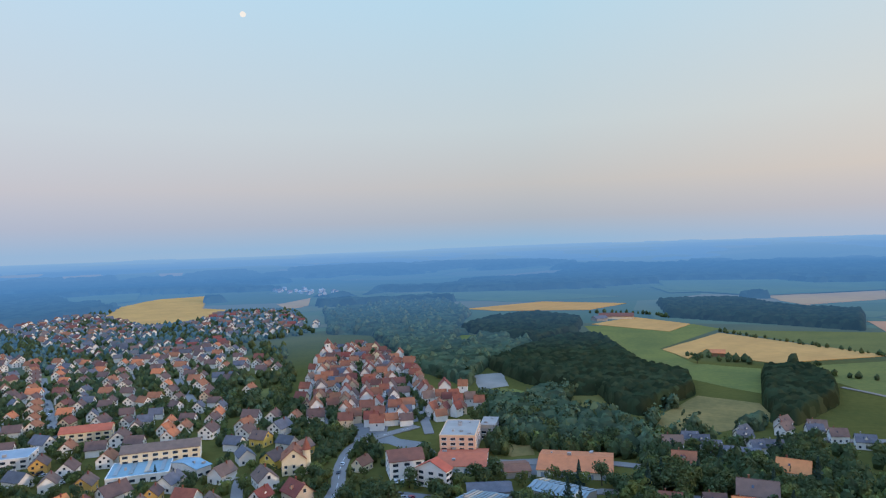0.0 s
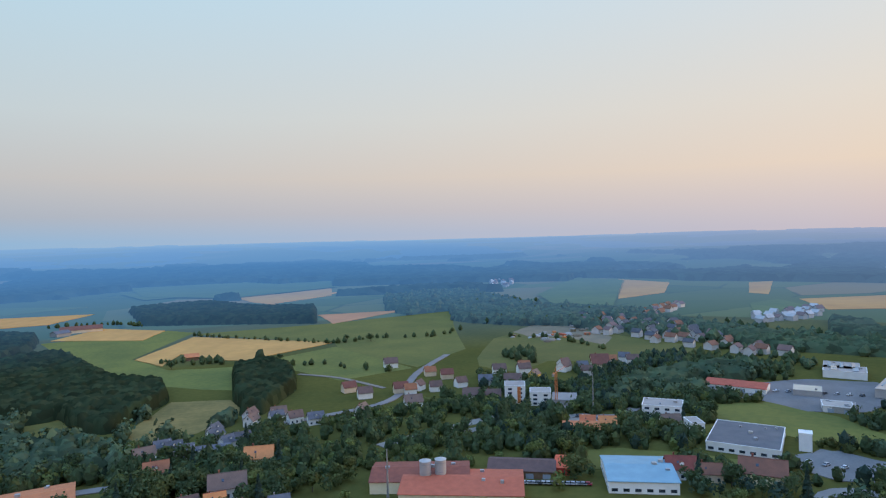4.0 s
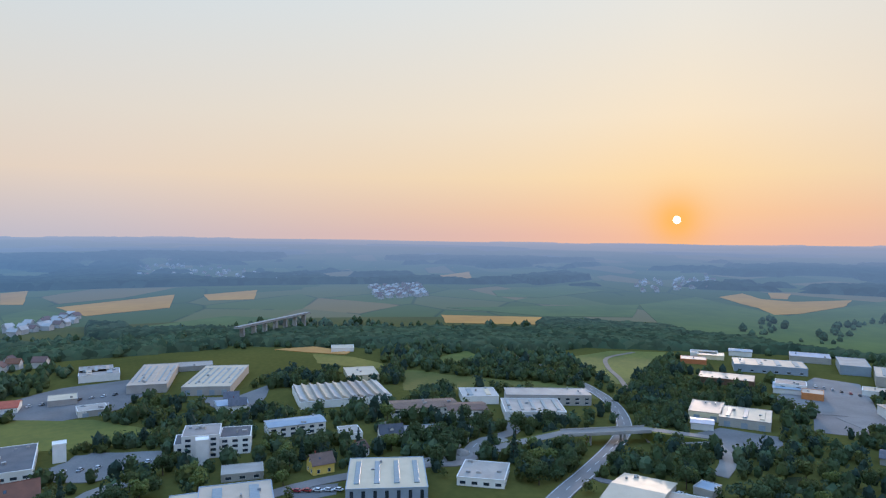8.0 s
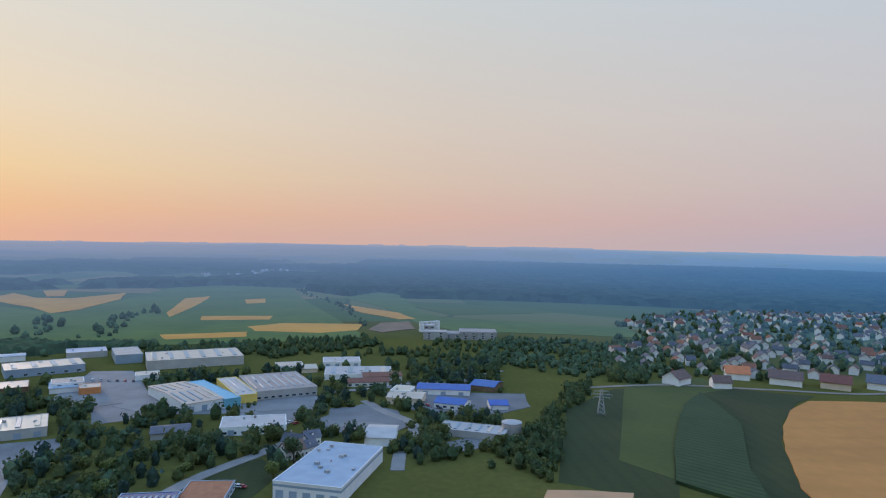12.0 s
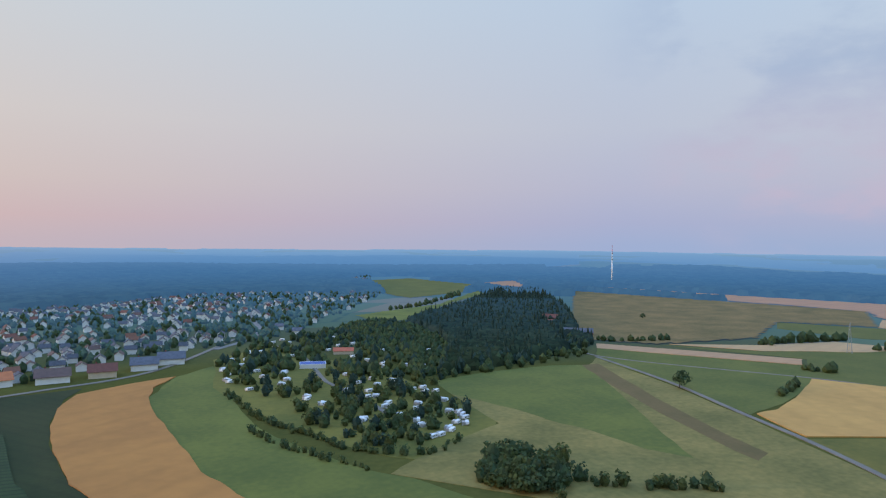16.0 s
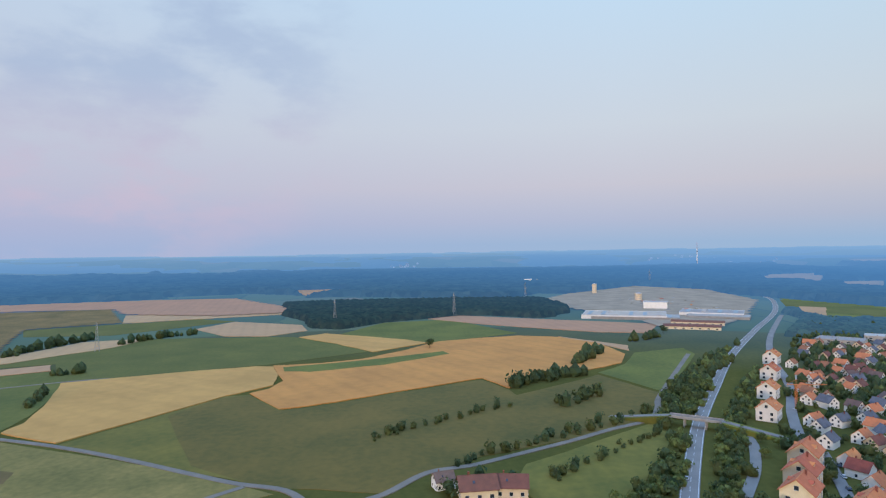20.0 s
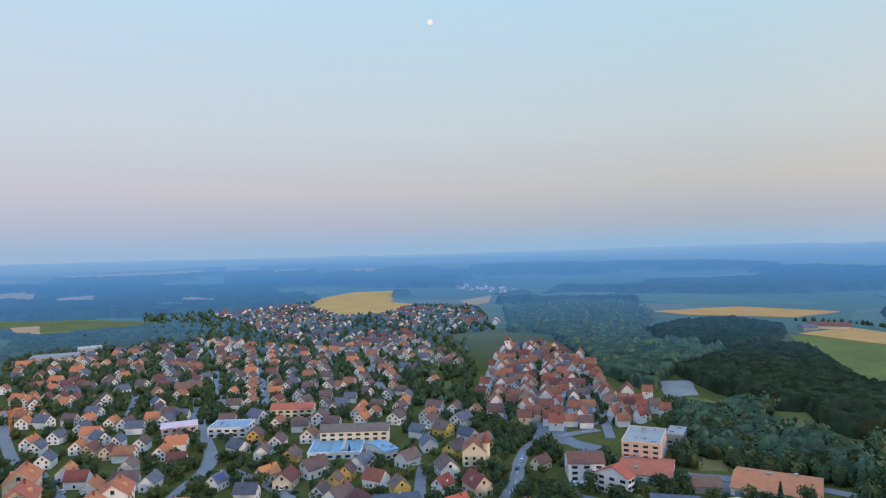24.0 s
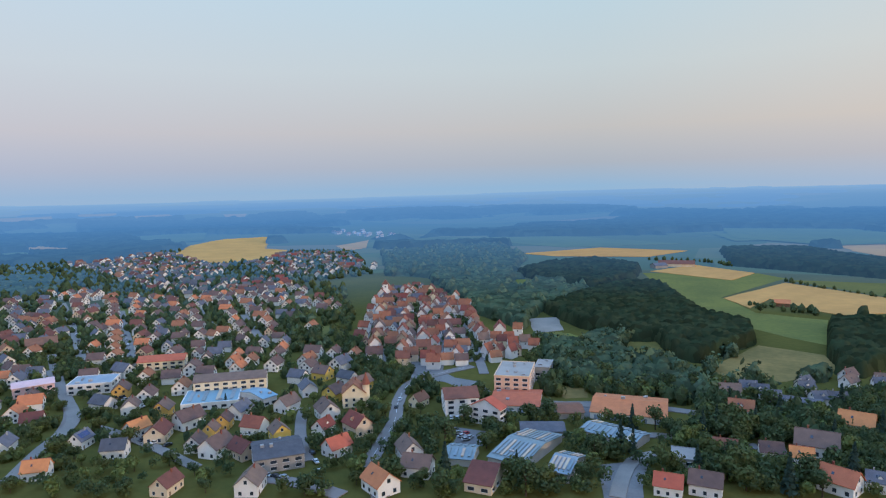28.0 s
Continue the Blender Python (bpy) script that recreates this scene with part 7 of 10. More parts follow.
settle((
    (-456.8, 415.7, 2, 8.9, 'm3'),
    (-538.5, 610.2, 54, 10.3, 'r3'),
    (-350.6, 490.5, 19, 8.9, 'm3'),
    (-437.5, 601.9, 83, 9.4, 'b3'),
    (-566.6, 622.6, 11, 8.6, 'r3'),
    (-397, 605.2, 89, 10, 'o3'),
    (-466, 610.3, 355, 9.8, 'b3'),
    (-216.3, 416.2, 12, 10.3, 'o3'),
    (-339.3, 630.4, 59, 10, 'g3'),
    (-306.9, 640.2, 104, 9.1, 'b3'),
    (-409.7, 566.9, 85, 10.1, 'o3'),
    (-487.1, 547.6, 356, 9.4, 'g3'),
    (-453.2, 604.5, 82, 9.6, 'o3'),
    (-401.6, 456.6, 10, 10.1, 'b3'),
    (-471.5, 526.7, 356, 10.4, 'm3'),
    (-264.6, 541.2, 63, 9.4, 'g3'),
    (-384.6, 613.9, 50, 9.3, 'b3'),
    (-313.8, 568.3, 21, 10, 'b3'),
    (-440.2, 558.5, 85, 8.6, 'b3'),
    (-389.8, 542.9, 90, 9.8, 'b3'),
    (-259, 437.2, 67, 9.2, 'b3'),
    (-334, 436.4, 21, 9.5, 'b3'),
    (-383.2, 631.7, 91, 9.6, 'b3'),
    (-512.9, 499.2, 94, 9.5, 'b3'),
), 'houses of the near town')
settle((
    (-239.6, 558.4, 57, 9.3, 'b3'),
    (-389, 593.3, 358, 8.8, 'r3'),
    (-251.4, 570.8, 101, 9.9, 'b3'),
    (-612.1, 625.6, 77, 9.5, 'r3'),
    (-240.1, 579, 8, 10, 'b3'),
    (-319.3, 676.4, 16, 10.3, 'b3'),
    (-359.5, 507.7, 12, 9.7, 'b3'),
    (-218.6, 286.6, 18, 11.3, 'y'),
    (-234.6, 351, 104, 10.5, 'b3'),
    (-139.2, 326, 346, 11.8, 'y'),
    (-264.4, 312.7, 29, 11, 'y3'),
    (-177.2, 375.3, 358, 10.7, 'b3'),
    (-291.9, 348.3, 78, 11.8, 'g3'),
    (-157.8, 332.1, 37, 11.4, 'g2'),
    (-232.8, 323.6, 20, 11, 'r3'),
    (-243.1, 306.7, 21, 11.1, 'b3'),
    (-201.6, 376.4, 4, 11.5, 'b3'),
    (-221.3, 366.4, 8, 10.1, 'o3'),
    (-345.1, 320.3, 28, 11.3, 'g3'),
    (-184.1, 389.4, 352, 11.1, 'r3'),
    (-238.9, 288.1, 29, 10.2, 'b2'),
    (-130.1, 345.5, 338, 10.8, 'y'),
    (-177.7, 292.6, 356, 11.4, 'g2'),
    (-161.5, 361.7, 74, 11.2, 'y'),
), 'houses of the near town')
settle((
    (-158.5, 383.8, 346, 12.4, 'g3'),
    (-221.7, 382.5, 12, 10.4, 'r3'),
    (-305.8, 335.3, 117, 10.2, 'b3'),
    (-305.6, 292, 39, 10.5, 'b3'),
    (-143.1, 355.6, 68, 10.6, 'g2'),
    (-157.3, 304.9, 346, 11, 'b2'),
    (-249.8, 359.9, 22, 12.4, 'b3'),
    (-251.1, 340.2, 114, 10.5, 'b3'),
    (-173.6, 352.7, 80, 10.1, 'g3'),
    (-257.9, 290.4, 78, 11.5, 'g2'),
    (-158.3, 272.6, 83, 10.7, 'r2'),
    (-162.9, 246.9, 354, 12, 'b2'),
    (-268.1, 338.5, 24, 11, 'r3'),
), 'houses of the near town')

# ---- old town ----
settle((
    (-142.3, 405.6, 287, 9.5, 'v'),
    (-151.2, 430.9, 203, 11.5, 't'),
    (-157.4, 456.6, 193, 11.1, 'u'),
    (-165.6, 485.8, 199, 12.3, 'v'),
    (-176, 515.8, 284, 9.2, 't'),
    (-188.1, 555.3, 193, 11.1, 't'),
    (-200.3, 595.9, 288, 9.6, 't'),
    (-216.5, 648.4, 194, 11.2, 't'),
    (-230.8, 707.7, 204, 10.8, 't'),
    (-121, 399.2, 282, 9.1, 'u'),
    (-128.6, 423.2, 189, 10.5, 't'),
    (-135.6, 447.9, 193, 11.4, 'u'),
    (-143, 475.3, 193, 11.3, 't'),
    (-150.7, 506, 188, 10.2, 't'),
    (-160.5, 541.1, 185, 9.7, 't'),
    (-173.4, 579.3, 278, 8.5, 't'),
    (-186.6, 626.1, 277, 8.3, 't'),
    (-201.7, 682.7, 181, 9.0, 't'),
    (-118.4, 409, 289, 9.4, 'u'),
    (-126.7, 434.6, 189, 10.8, 'v'),
    (-133.2, 460.8, 188, 10.6, 'v'),
    (-142.1, 490.7, 195, 11.9, 'u'),
    (-151.4, 521.8, 278, 8.6, 'u'),
    (-162.4, 562.4, 190, 10.5, 'v'),
), 'old town houses')
settle((
    (-172.6, 605, 292, 8.3, 'u'),
    (-190.6, 659.2, 194, 10.8, 't'),
    (-115, 430.5, 284, 9.6, 'u'),
    (-121.8, 455.6, 194, 12.2, 't'),
    (-128.6, 480.1, 189, 10.8, 'v'),
    (-133.9, 505.9, 292, 8.7, 't'),
    (-144.5, 539.1, 191, 11.0, 'v'),
    (-151.6, 574.3, 188, 10.2, 't'),
    (-161.8, 612.3, 277, 8.2, 't'),
    (-174.7, 658.1, 287, 8.5, 'u'),
    (-99.1, 393.4, 277, 8.7, 't'),
    (-103.8, 415.6, 279, 8.8, 'u'),
    (-110.6, 442.3, 181, 9.5, 't'),
    (-117.2, 468.3, 276, 8.5, 't'),
    (-125.2, 500, 271, 8.1, 'u'),
    (-143, 579.7, 184, 9.8, 'v'),
    (-154.9, 628.5, 189, 10.7, 'u'),
    (-171.1, 685.5, 187, 10.2, 'u'),
    (-171.2, 456.9, 261, 8.8, 'u'),
    (-179.1, 487.6, 264, 8.5, 't'),
    (-187.6, 523.6, 165, 8.1, 'v'),
    (-199, 563.4, 254, 7.2, 't'),
    (-211.2, 611.2, 177, 7.6, 't'),
    (-104.9, 401.6, 277, 8.8, 't'),
), 'old town houses')
settle((
    (-135, 517, 287, 8.9, 't'),
    (-145.4, 559.5, 195, 11.6, 't'),
    (-156.2, 603.8, 276, 8.1, 'u'),
    (-132, 548.5, 283, 8.9, 't'),
    (-145.5, 601.2, 189, 10.4, 't'),
    (-156.7, 659.9, 273, 7.8, 'u'),
    (-174.6, 527.9, 288, 9.5, 't'),
    (-189.3, 572.8, 196, 11.6, 'u'),
    (-200.9, 620.6, 277, 8.3, 'v'),
    (-220.3, 681.3, 186, 9.5, 't'),
    (-141.7, 438, 115, 8.2, 'u'),
    (-114.4, 480.4, 96, 7.1, 't'),
), 'old town houses')
settle((
    (-95.8, 431.8, 275, 8.6, 't'),
    (-102.8, 460.5, 196, 11.0, 'v'),
    (-111, 490.3, 186, 10.5, 'v'),
    (-118.3, 524.5, 200, 10.4, 't'),
    (-126.5, 564.1, 196, 11.3, 't'),
    (-87.9, 414.8, 182, 9.5, 't'),
    (-117.7, 554.5, 176, 8.7, 'v'),
    (-127.4, 592.8, 270, 8.0, 't'),
    (-135.1, 641.1, 185, 10.2, 't'),
    (-103.5, 550.5, 168, 10.6, 'u'),
    (-96.8, 529.2, 163, 8.7, 'u'),
    (-91.8, 509.3, 157, 7.1, 'v'),
    (-85.5, 492, 158, 7.1, 't'),
    (-83.9, 481.4, 199, 11.0, 't'),
    (-76.5, 472.1, 207, 8.7, 't'),
    (-68.4, 461.9, 101, 7.8, 't'),
    (-63, 454, 103, 7.1, 'u'),
    (-54.5, 447.4, 109, 7.1, 't'),
    (-77, 456.3, 116, 8.1, 'v'),
    (-59, 462.1, 111, 7.1, 't'),
    (-69.5, 426.4, 156, 7.6, 't'),
    (-61, 426.1, 161, 7.1, 'u'),
    (-53, 426.4, 151, 7.1, 't'),
    (-115.9, 591.7, 267, 10.8, 't'),
), 'old town houses')
settle((
    (-109.8, 564.5, 263, 9.0, 't'),
    (-101.8, 539.5, 269, 7.9, 't'),
    (-96.2, 518.1, 180, 7.7, 't'),
    (-46.6, 453.5, 103, 7.3, 'v'),
    (-39.2, 443.8, 87, 7.1, 't'),
    (-69.5, 491.2, 189, 11.5, 't'),
    (-55.8, 494.1, 89, 7.1, 't'),
), 'old town houses')

# smaller houses and sheds pressed in between
_rng = np.random.default_rng(77)
_poly = pairs((-148, 405, -176, 470, -192, 543, -224, 690, -195, 730, -125, 610, -78, 490, -46, 425, -90, 398))
_px, _py = _rng.uniform(-240, -40, 2600), _rng.uniform(395, 735, 2600)
_ok = inside(_px, _py, _poly)
_ok[_ok] = free(_px[_ok], _py[_ok], 4.4, plots=False)
_new = []
for _x, _y in zip(_px[_ok], _py[_ok]):
    if all(math.hypot(_x - p, _y - q) > 9 for p, q in _new):
        _new.append((_x, _y))
        settle(((_x, _y, 15 + 90 * _rng.integers(2) + _rng.normal() * 6, _rng.uniform(7.5, 10.5), ("r3", "m3", "b3", "m3", "r3", "g3")[_rng.integers(6)]),), 'old town houses')

# ---- large buildings of the town ----
hall('school', -289.7, 320.8, 24, 24.1, 18.8, 6.1, 'bluegrey', 'white', 'white two-storey school with a blue-grey flat roof', band=2, vents=5, category='school')
hall('long_house', -279.0, 370.3, 25, 28.9, 13.8, 6.1, 'orange', 'cream', 'long cream rendered building with an orange tiled roof', band=2, up=2.6, category='apartment building')
hall('school', -204.7, 330.3, 25, 39.6, 16.2, 8.8, 'brown', 'cream', 'long three-storey school with a brown tiled roof', band=3, up=2.4, category='school')
hall('swimming_hall', -204.7, 310.5, 25, 29.2, 25, 3.8, 'blueroof', 'white', 'low swimming hall with a pale blue metal roof', band=1, lights=4, vents=3, category='sports hall')
hall('swimming_hall_wing', -179.3, 314.8, 64, 8.7, 21.2, 4.9, 'blueroof', 'white', 'tilted wing of the hall with a pale blue metal roof', band=1, vents=2, up=1.6, category='sports hall')
hall('pink_house', -321.6, 309.2, 46, 21.0, 15, 6.1, 'pink', 'pink', 'long pink rendered house with a flat red roof', band=2, up=1.2, category='apartment building')
hall('shop_building', -132.0, 243.9, 33, 20.1, 21.2, 6.1, 'slate', 'concrete', 'dark-roofed shop building with a glazed front', band=2, up=2.2, vents=3, category='shop')
hall('town_hall_block', -43.0, 359.1, 359, 19.3, 30, 11.6, 'flat', 'peach', 'peach rendered four-storey building with a grey roof', band=4, vents=7, category='office building')
hall('town_hall_wing', -28.5, 383.9, 356, 8.9, 17.5, 8.4, 'flat', 'concrete', 'grey concrete wing behind the peach building', band=2, vents=2, category='office building')
hall('hotel', -67.3, 319.4, 20, 17.2, 16.2, 8.8, 'maroon', 'white', 'white three-storey hotel with a dark red roof', band=3, up=3.4, category='hotel')
hall('hotel_wing', -49.8, 302.7, 69, 6.0, 16.2, 8.8, 'orange', 'white', 'white gabled hotel wing with an orange roof', band=3, up=4, category='hotel')
hall('market_hall', -39.2, 333.9, 1, 24.8, 27.5, 3.4, 'orange', 'white', 'long low market hall with an orange roof', doors=4, up=2.2, vents=3, category='market hall')
hall('market_hall', 18.1, 330.0, 353, 35.7, 30, 3.4, 'orange', 'white', 'long low market hall with an orange roof and chimneys', doors=5, up=2.6, vents=4, category='market hall')
hall('greenhouse', -28.4, 270.6, 338, 16.4, 37.5, 3.2, 'roofglass', 'metal', 'glass-roofed garden centre greenhouse', lights=9, up=2.5, vents=4, category='greenhouse')
hall('greenhouse', -10.8, 254.4, 342, 9.1, 20, 3.8, 'roofglass', 'metal', 'glass-roofed pavilion of the garden centre', lights=5, band=1, up=2.8, category='greenhouse')
hall('greenhouse', 9.2, 292.9, 330, 26.7, 15, 3.2, 'roofglass', 'metal', 'long glazed shed roof of the garden centre', lights=10, up=1.4, category='greenhouse')
hall('greenhouse', -54.8, 259.6, 359, 12.1, 15, 3.2, 'roofglass', 'metal', 'low glazed hall of the garden centre', lights=4, up=1.8, category='greenhouse')
hall('restaurant', -41.0, 239.5, 349, 10.9, 20, 3.8, 'maroon', 'cream', 'brown-roofed restaurant beside the greenhouses', up=4.5, band=1, category='restaurant')
hall('shed_row', -23.4, 294.1, 9, 19.8, 12.5, 3.2, 'slate', 'concrete', 'row of low dark-roofed workshops', up=1.8, doors=3, category='workshop')
hall('station_shed', -12.0, 321.9, 12, 12.6, 15, 3.2, 'maroon', 'concrete', 'low shed with a faded red roof', up=1.4, category='shed')
hall('office_block', 35.9, 272.4, 352, 9.2, 12.5, 3.4, 'flat', 'concrete', 'small flat-roofed white annex', band=1, category='office building')
hall('row_houses', 98.5, 346.3, 344, 24.5, 12.5, 3.4, 'slate', 'white', 'row of white houses with a dark roof', band=1, up=3, category='terraced houses')
hall('school', -676.8, 480.0, 45, 45.5, 27.5, 6.1, 'flat', 'metal', 'flat grey school with several wings', band=2, vents=4, category='school')
hall('school', -688.9, 531.3, 52, 24.8, 22.5, 6.8, 'metal', 'metal', 'flat grey school wing', band=2, vents=3, category='school')
hall('barn', -412.5, 408.0, 45, 20.8, 16.2, 3.8, 'maroon', 'timber', 'large barn with a dark red roof', up=4, category='barn')

# ---- industrial estate ----
hall('tower_house', 297.7, 324.1, 318, 13.5, 15, 11.6, 'flat', 'white', 'white apartment tower with an orange stripe', accent='crane', band=4, category='apartment building')
hall('tower_house', 305.8, 308.1, 316, 13.7, 13.8, 8.8, 'flat', 'white', 'white flat-roofed apartment block', band=3, category='apartment building')
hall('low_shed', 319.9, 299.4, 313, 16.2, 20, 3.8, 'flat', 'concrete', 'low grey flat-roofed shed', doors=2)
hall('office_block', 338.3, 236.4, 302, 23.0, 17.5, 8.8, 'flat', 'white', 'white three-storey office with a flat roof', band=3, vents=3, category='office building')
hall('office_block', 325.4, 207.2, 323, 7.3, 12.5, 6.8, 'flat', 'white', 'white flat-roofed office annex', band=2, category='office building')
hall('flat_hall', 329.9, 179.4, 293, 34.3, 42.5, 4.6, 'darkflat', 'white', 'low hall with a dark bitumen roof and a white stair tower', band=1, vents=5)
hall('stair_tower', 341.4, 154.7, 295, 6.0, 6.2, 9.1, 'white', 'white', 'white stair tower beside the dark hall', category='tower')
hall('red_shed', 435.9, 243.5, 289, 39.2, 18.8, 3.8, 'orange', 'white', 'long shed with a red tiled roof', up=2.4, doors=4, category='shed')
hall('barn', 280.4, 250.2, 317, 20.1, 16.2, 3.2, 'orange', 'timber', 'long low barn with weathered orange roof', up=2.4, category='barn')
hall('blue_hall', 244.1, 184.1, 316, 29.8, 32.5, 5.3, 'blueroof', 'white', 'white hall with a pale blue standing-seam roof', up=1.8, band=1, vents=3)
hall('flat_hall', 430.8, 175.2, 292, 17.4, 17.5, 3.4, 'flat', 'concrete', 'small grey flat-roofed workshops', vents=2, doors=2)
hall('warehouse', 517.7, 166.1, 280, 26.5, 77.5, 6.1, 'creamroof', 'metal', 'large flat warehouse with a pale roof', lights=6, vents=6)
hall('flat_hall', 543.1, 219.2, 292, 24.1, 27.5, 5.3, 'flat', 'metal', 'grey flat-roofed hall with skylights', lights=3, vents=3)
hall('warehouse', 507.8, 117.0, 271, 33.2, 75, 6.1, 'creamroof', 'metal', 'large flat warehouse with a pale roof', lights=7, vents=6, doors=4)
hall('office_block', 348.0, 87.5, 280, 18.1, 20, 11.6, 'flat', 'white', 'white four-storey office block with flat roofs', band=4, vents=5, category='office building')
hall('office_block', 353.4, 71.4, 278, 15.2, 18.8, 8.8, 'darkflat', 'white', 'white three-storey office wing', band=3, vents=4, category='office building')
hall('office_block', 349.0, 95.4, 282, 11.3, 17.5, 6.8, 'darkflat', 'white', 'white office wing with a dark flat roof', band=2, category='office building')
hall('stair_tower', 331.8, 83.4, 284, 6.0, 6.2, 12.2, 'white', 'white', 'white stair tower of the office block', category='tower')
hall('white_hall', 274.6, 55.3, 282, 29.6, 30, 5.3, 'creamroof', 'bluegrey', 'pale hall with a cream flat roof', band=1, lights=2, vents=4)
hall('white_hall', 271.2, 74.9, 286, 11.2, 20, 4.6, 'creamroof', 'bluegrey', 'glazed low annex of the pale hall', band=1, vents=2)
hall('long_office', 379.7, 44.0, 289, 32.1, 15, 6.1, 'bluegrey', 'white', 'long low white building with a grey roof', band=2, vents=3, up=0.8, category='office building')
hall('long_office', 369.6, 12.4, 284, 11.6, 15, 3.4, 'flat', 'white', 'low white flat-roofed annex', band=1, category='office building')
hall('low_office', 312.8, 60.2, 281, 18.7, 12.5, 3.4, 'flat', 'metal', 'low flat-roofed metal annex', band=1, category='office building')
hall('cube_hall', 290.6, -7.0, 269, 34.4, 37.5, 7.6, 'creamroof', 'bluegrey', 'tall blue-grey hall with dark vertical strips and a cream roof', strips=7, lights=4, vents=2)
hall('brown_hall', 412.5, -32.5, 276, 41.3, 20, 6.1, 'brown', 'white', 'long white factory with a dark brown roof', band=2, up=1.2, vents=3)
hall('brown_hall', 403.7, -58.5, 272, 24.7, 18.8, 6.1, 'brown', 'white', 'white factory wing with a dark brown roof', band=2, up=1.2)
hall('low_office', 368.9, -25.3, 276, 28.5, 11.2, 3.4, 'flat', 'bluegrey', 'low glazed office in front of the factory', band=1, vents=3, category='office building')
hall('saw_hall', 456.8, 21.9, 283, 61.4, 47.5, 4.6, 'metal', 'white', 'white factory hall with a saw-tooth roof', saw=11)
hall('cream_hall', 525.9, 9.3, 279, 24.6, 32.5, 3.8, 'creamroof', 'cream', 'low hall with a pale peach roof', vents=2)
hall('white_hall', 442.8, -72.9, 269, 24.5, 25, 5.3, 'metal', 'white', 'white hall with a flat roof', vents=3, lights=2)
hall('white_hall', 406.0, -101.9, 264, 37.5, 32.5, 5.3, 'flat', 'white', 'white hall with a flat pale roof', doors=4, lights=5, vents=3)
hall('long_hall', 433.8, -118.9, 263, 56.8, 20, 6.8, 'flat', 'metal', 'long grey-white hall with a window band', band=2, vents=3)
hall('low_office', 299.7, -52.5, 252, 21.7, 22.5, 3.8, 'flat', 'white', 'flat-roofed white office with roof terraces', band=1, vents=4, category='office building')
hall('cream_hall', 266.6, -113.6, 232, 22.7, 40, 3.8, 'creamroof', 'metal', 'large hall with a cream pitched roof', up=2.0, vents=3)
hall('cream_hall', 252.9, -131.5, 239, 22.7, 22.5, 3.2, 'creamroof', 'white', 'low annex with a cream roof', doors=3)
hall('small_hall', 367.3, -195.6, 242, 12.4, 12.5, 3.8, 'bluegrey', 'white', 'small hall with a pale blue roof', up=0.6)
hall('peach_hall', 392.6, -212.0, 238, 19.3, 30, 5.3, 'creamroof', 'cream', 'hall with a peach-coloured roof', vents=2, doors=2)
hall('peach_hall', 374.5, -227.4, 236, 28.2, 30, 5.3, 'creamroof', 'metal', 'wide hall with a cream roof', doors=3, lights=3, vents=2)
hall('flat_hall', 480.2, -275.3, 237, 39.9, 25, 4.6, 'creamroof', 'timber', 'brown-walled hall with a cream roof', vents=2)
hall('orange_shed', 558.4, -288.3, 243, 21.7, 17.5, 3.8, 'flat', 'orange', 'orange-walled workshop with a flat roof', vents=1)
hall('small_hall', 576.5, -314.7, 241, 22.7, 17.5, 3.8, 'creamroof', 'cream', 'small cream flat-roofed workshop')
hall('long_hall', 520.7, -336.0, 243, 55.2, 32.5, 6.1, 'creamroof', 'bluegrey', 'long blue-grey hall with a pale roof', band=1, lights=4, vents=3)
hall('white_hall', 448.2, -304.5, 236, 18.7, 22.5, 3.8, 'bluegrey', 'white', 'white hall with a grey roof', up=1)
hall('long_hall', 449.2, -426.0, 232, 78.5, 45, 7.6, 'creamroof', 'metal', 'long white warehouse with a cream roof', lights=6, vents=4)
hall('long_hall', 510.8, -405.9, 237, 21.6, 42.5, 7.6, 'flat', 'bluegrey', 'tall grey warehouse wing')
hall('striped_hall', 350.4, -324.1, 249, 26.0, 65, 6.1, 'creamroof', 'white', 'hall with a peach and pale ribbed roof', lights=5, doors=3, up=1.5)
hall('cyan_hall', 340.4, -340.4, 247, 11.0, 65, 6.1, 'cyan', 'cyan', 'hall bay with a bright cyan roof and wall')
hall('yellow_hall', 334.7, -356.3, 237, 14.0, 60, 6.1, 'metal', 'yellow', 'hall bay with yellow walls and a pale roof', lights=3)
hall('grey_hall', 320.2, -383.5, 234, 44.0, 57.5, 6.1, 'flat', 'metal', 'wide grey hall with roof light strips', lights=8, band=1, vents=4)
hall('white_hall', 333.9, -487.8, 216, 32.8, 22.5, 4.6, 'metal', 'white', 'low white hall with roller doors', doors=4, vents=2)
hall('barn', 344.2, -450.1, 227, 15.5, 20, 3.2, 'creamroof', 'cream', 'low shed with a peach roof', up=2)
hall('flat_hall', 295.3, -456.3, 213, 54.7, 32.5, 4.2, 'metal', 'white', 'wide white flat hall', vents=5, lights=4)
hall('red_office', 271.0, -430.6, 218, 32.7, 13.8, 3.4, 'maroon', 'white', 'white office with a dark red roof', up=2, band=1, category='office building')
hall('white_hall', 265.1, -297.1, 220, 36.8, 22.5, 4.9, 'metal', 'white', 'white hall with a dark window band', band=1, vents=4, doors=3)
hall('dark_sheds', 298.1, -265.8, 228, 20.6, 16.2, 3.4, 'slate', 'metal', 'low sheds with dark roofs', up=1.5)
hall('big_hall', 179.0, -254.2, 193, 31.6, 57.5, 7.6, 'bluegrey', 'white', 'very large white hall with a pale flat roof', vents=9, doors=5, plinth='bluegrey')
hall('solar_hall', 189.6, -317.4, 205, 16.6, 25, 4.6, 'metal', 'white', 'small hall covered with solar panels', up=2)
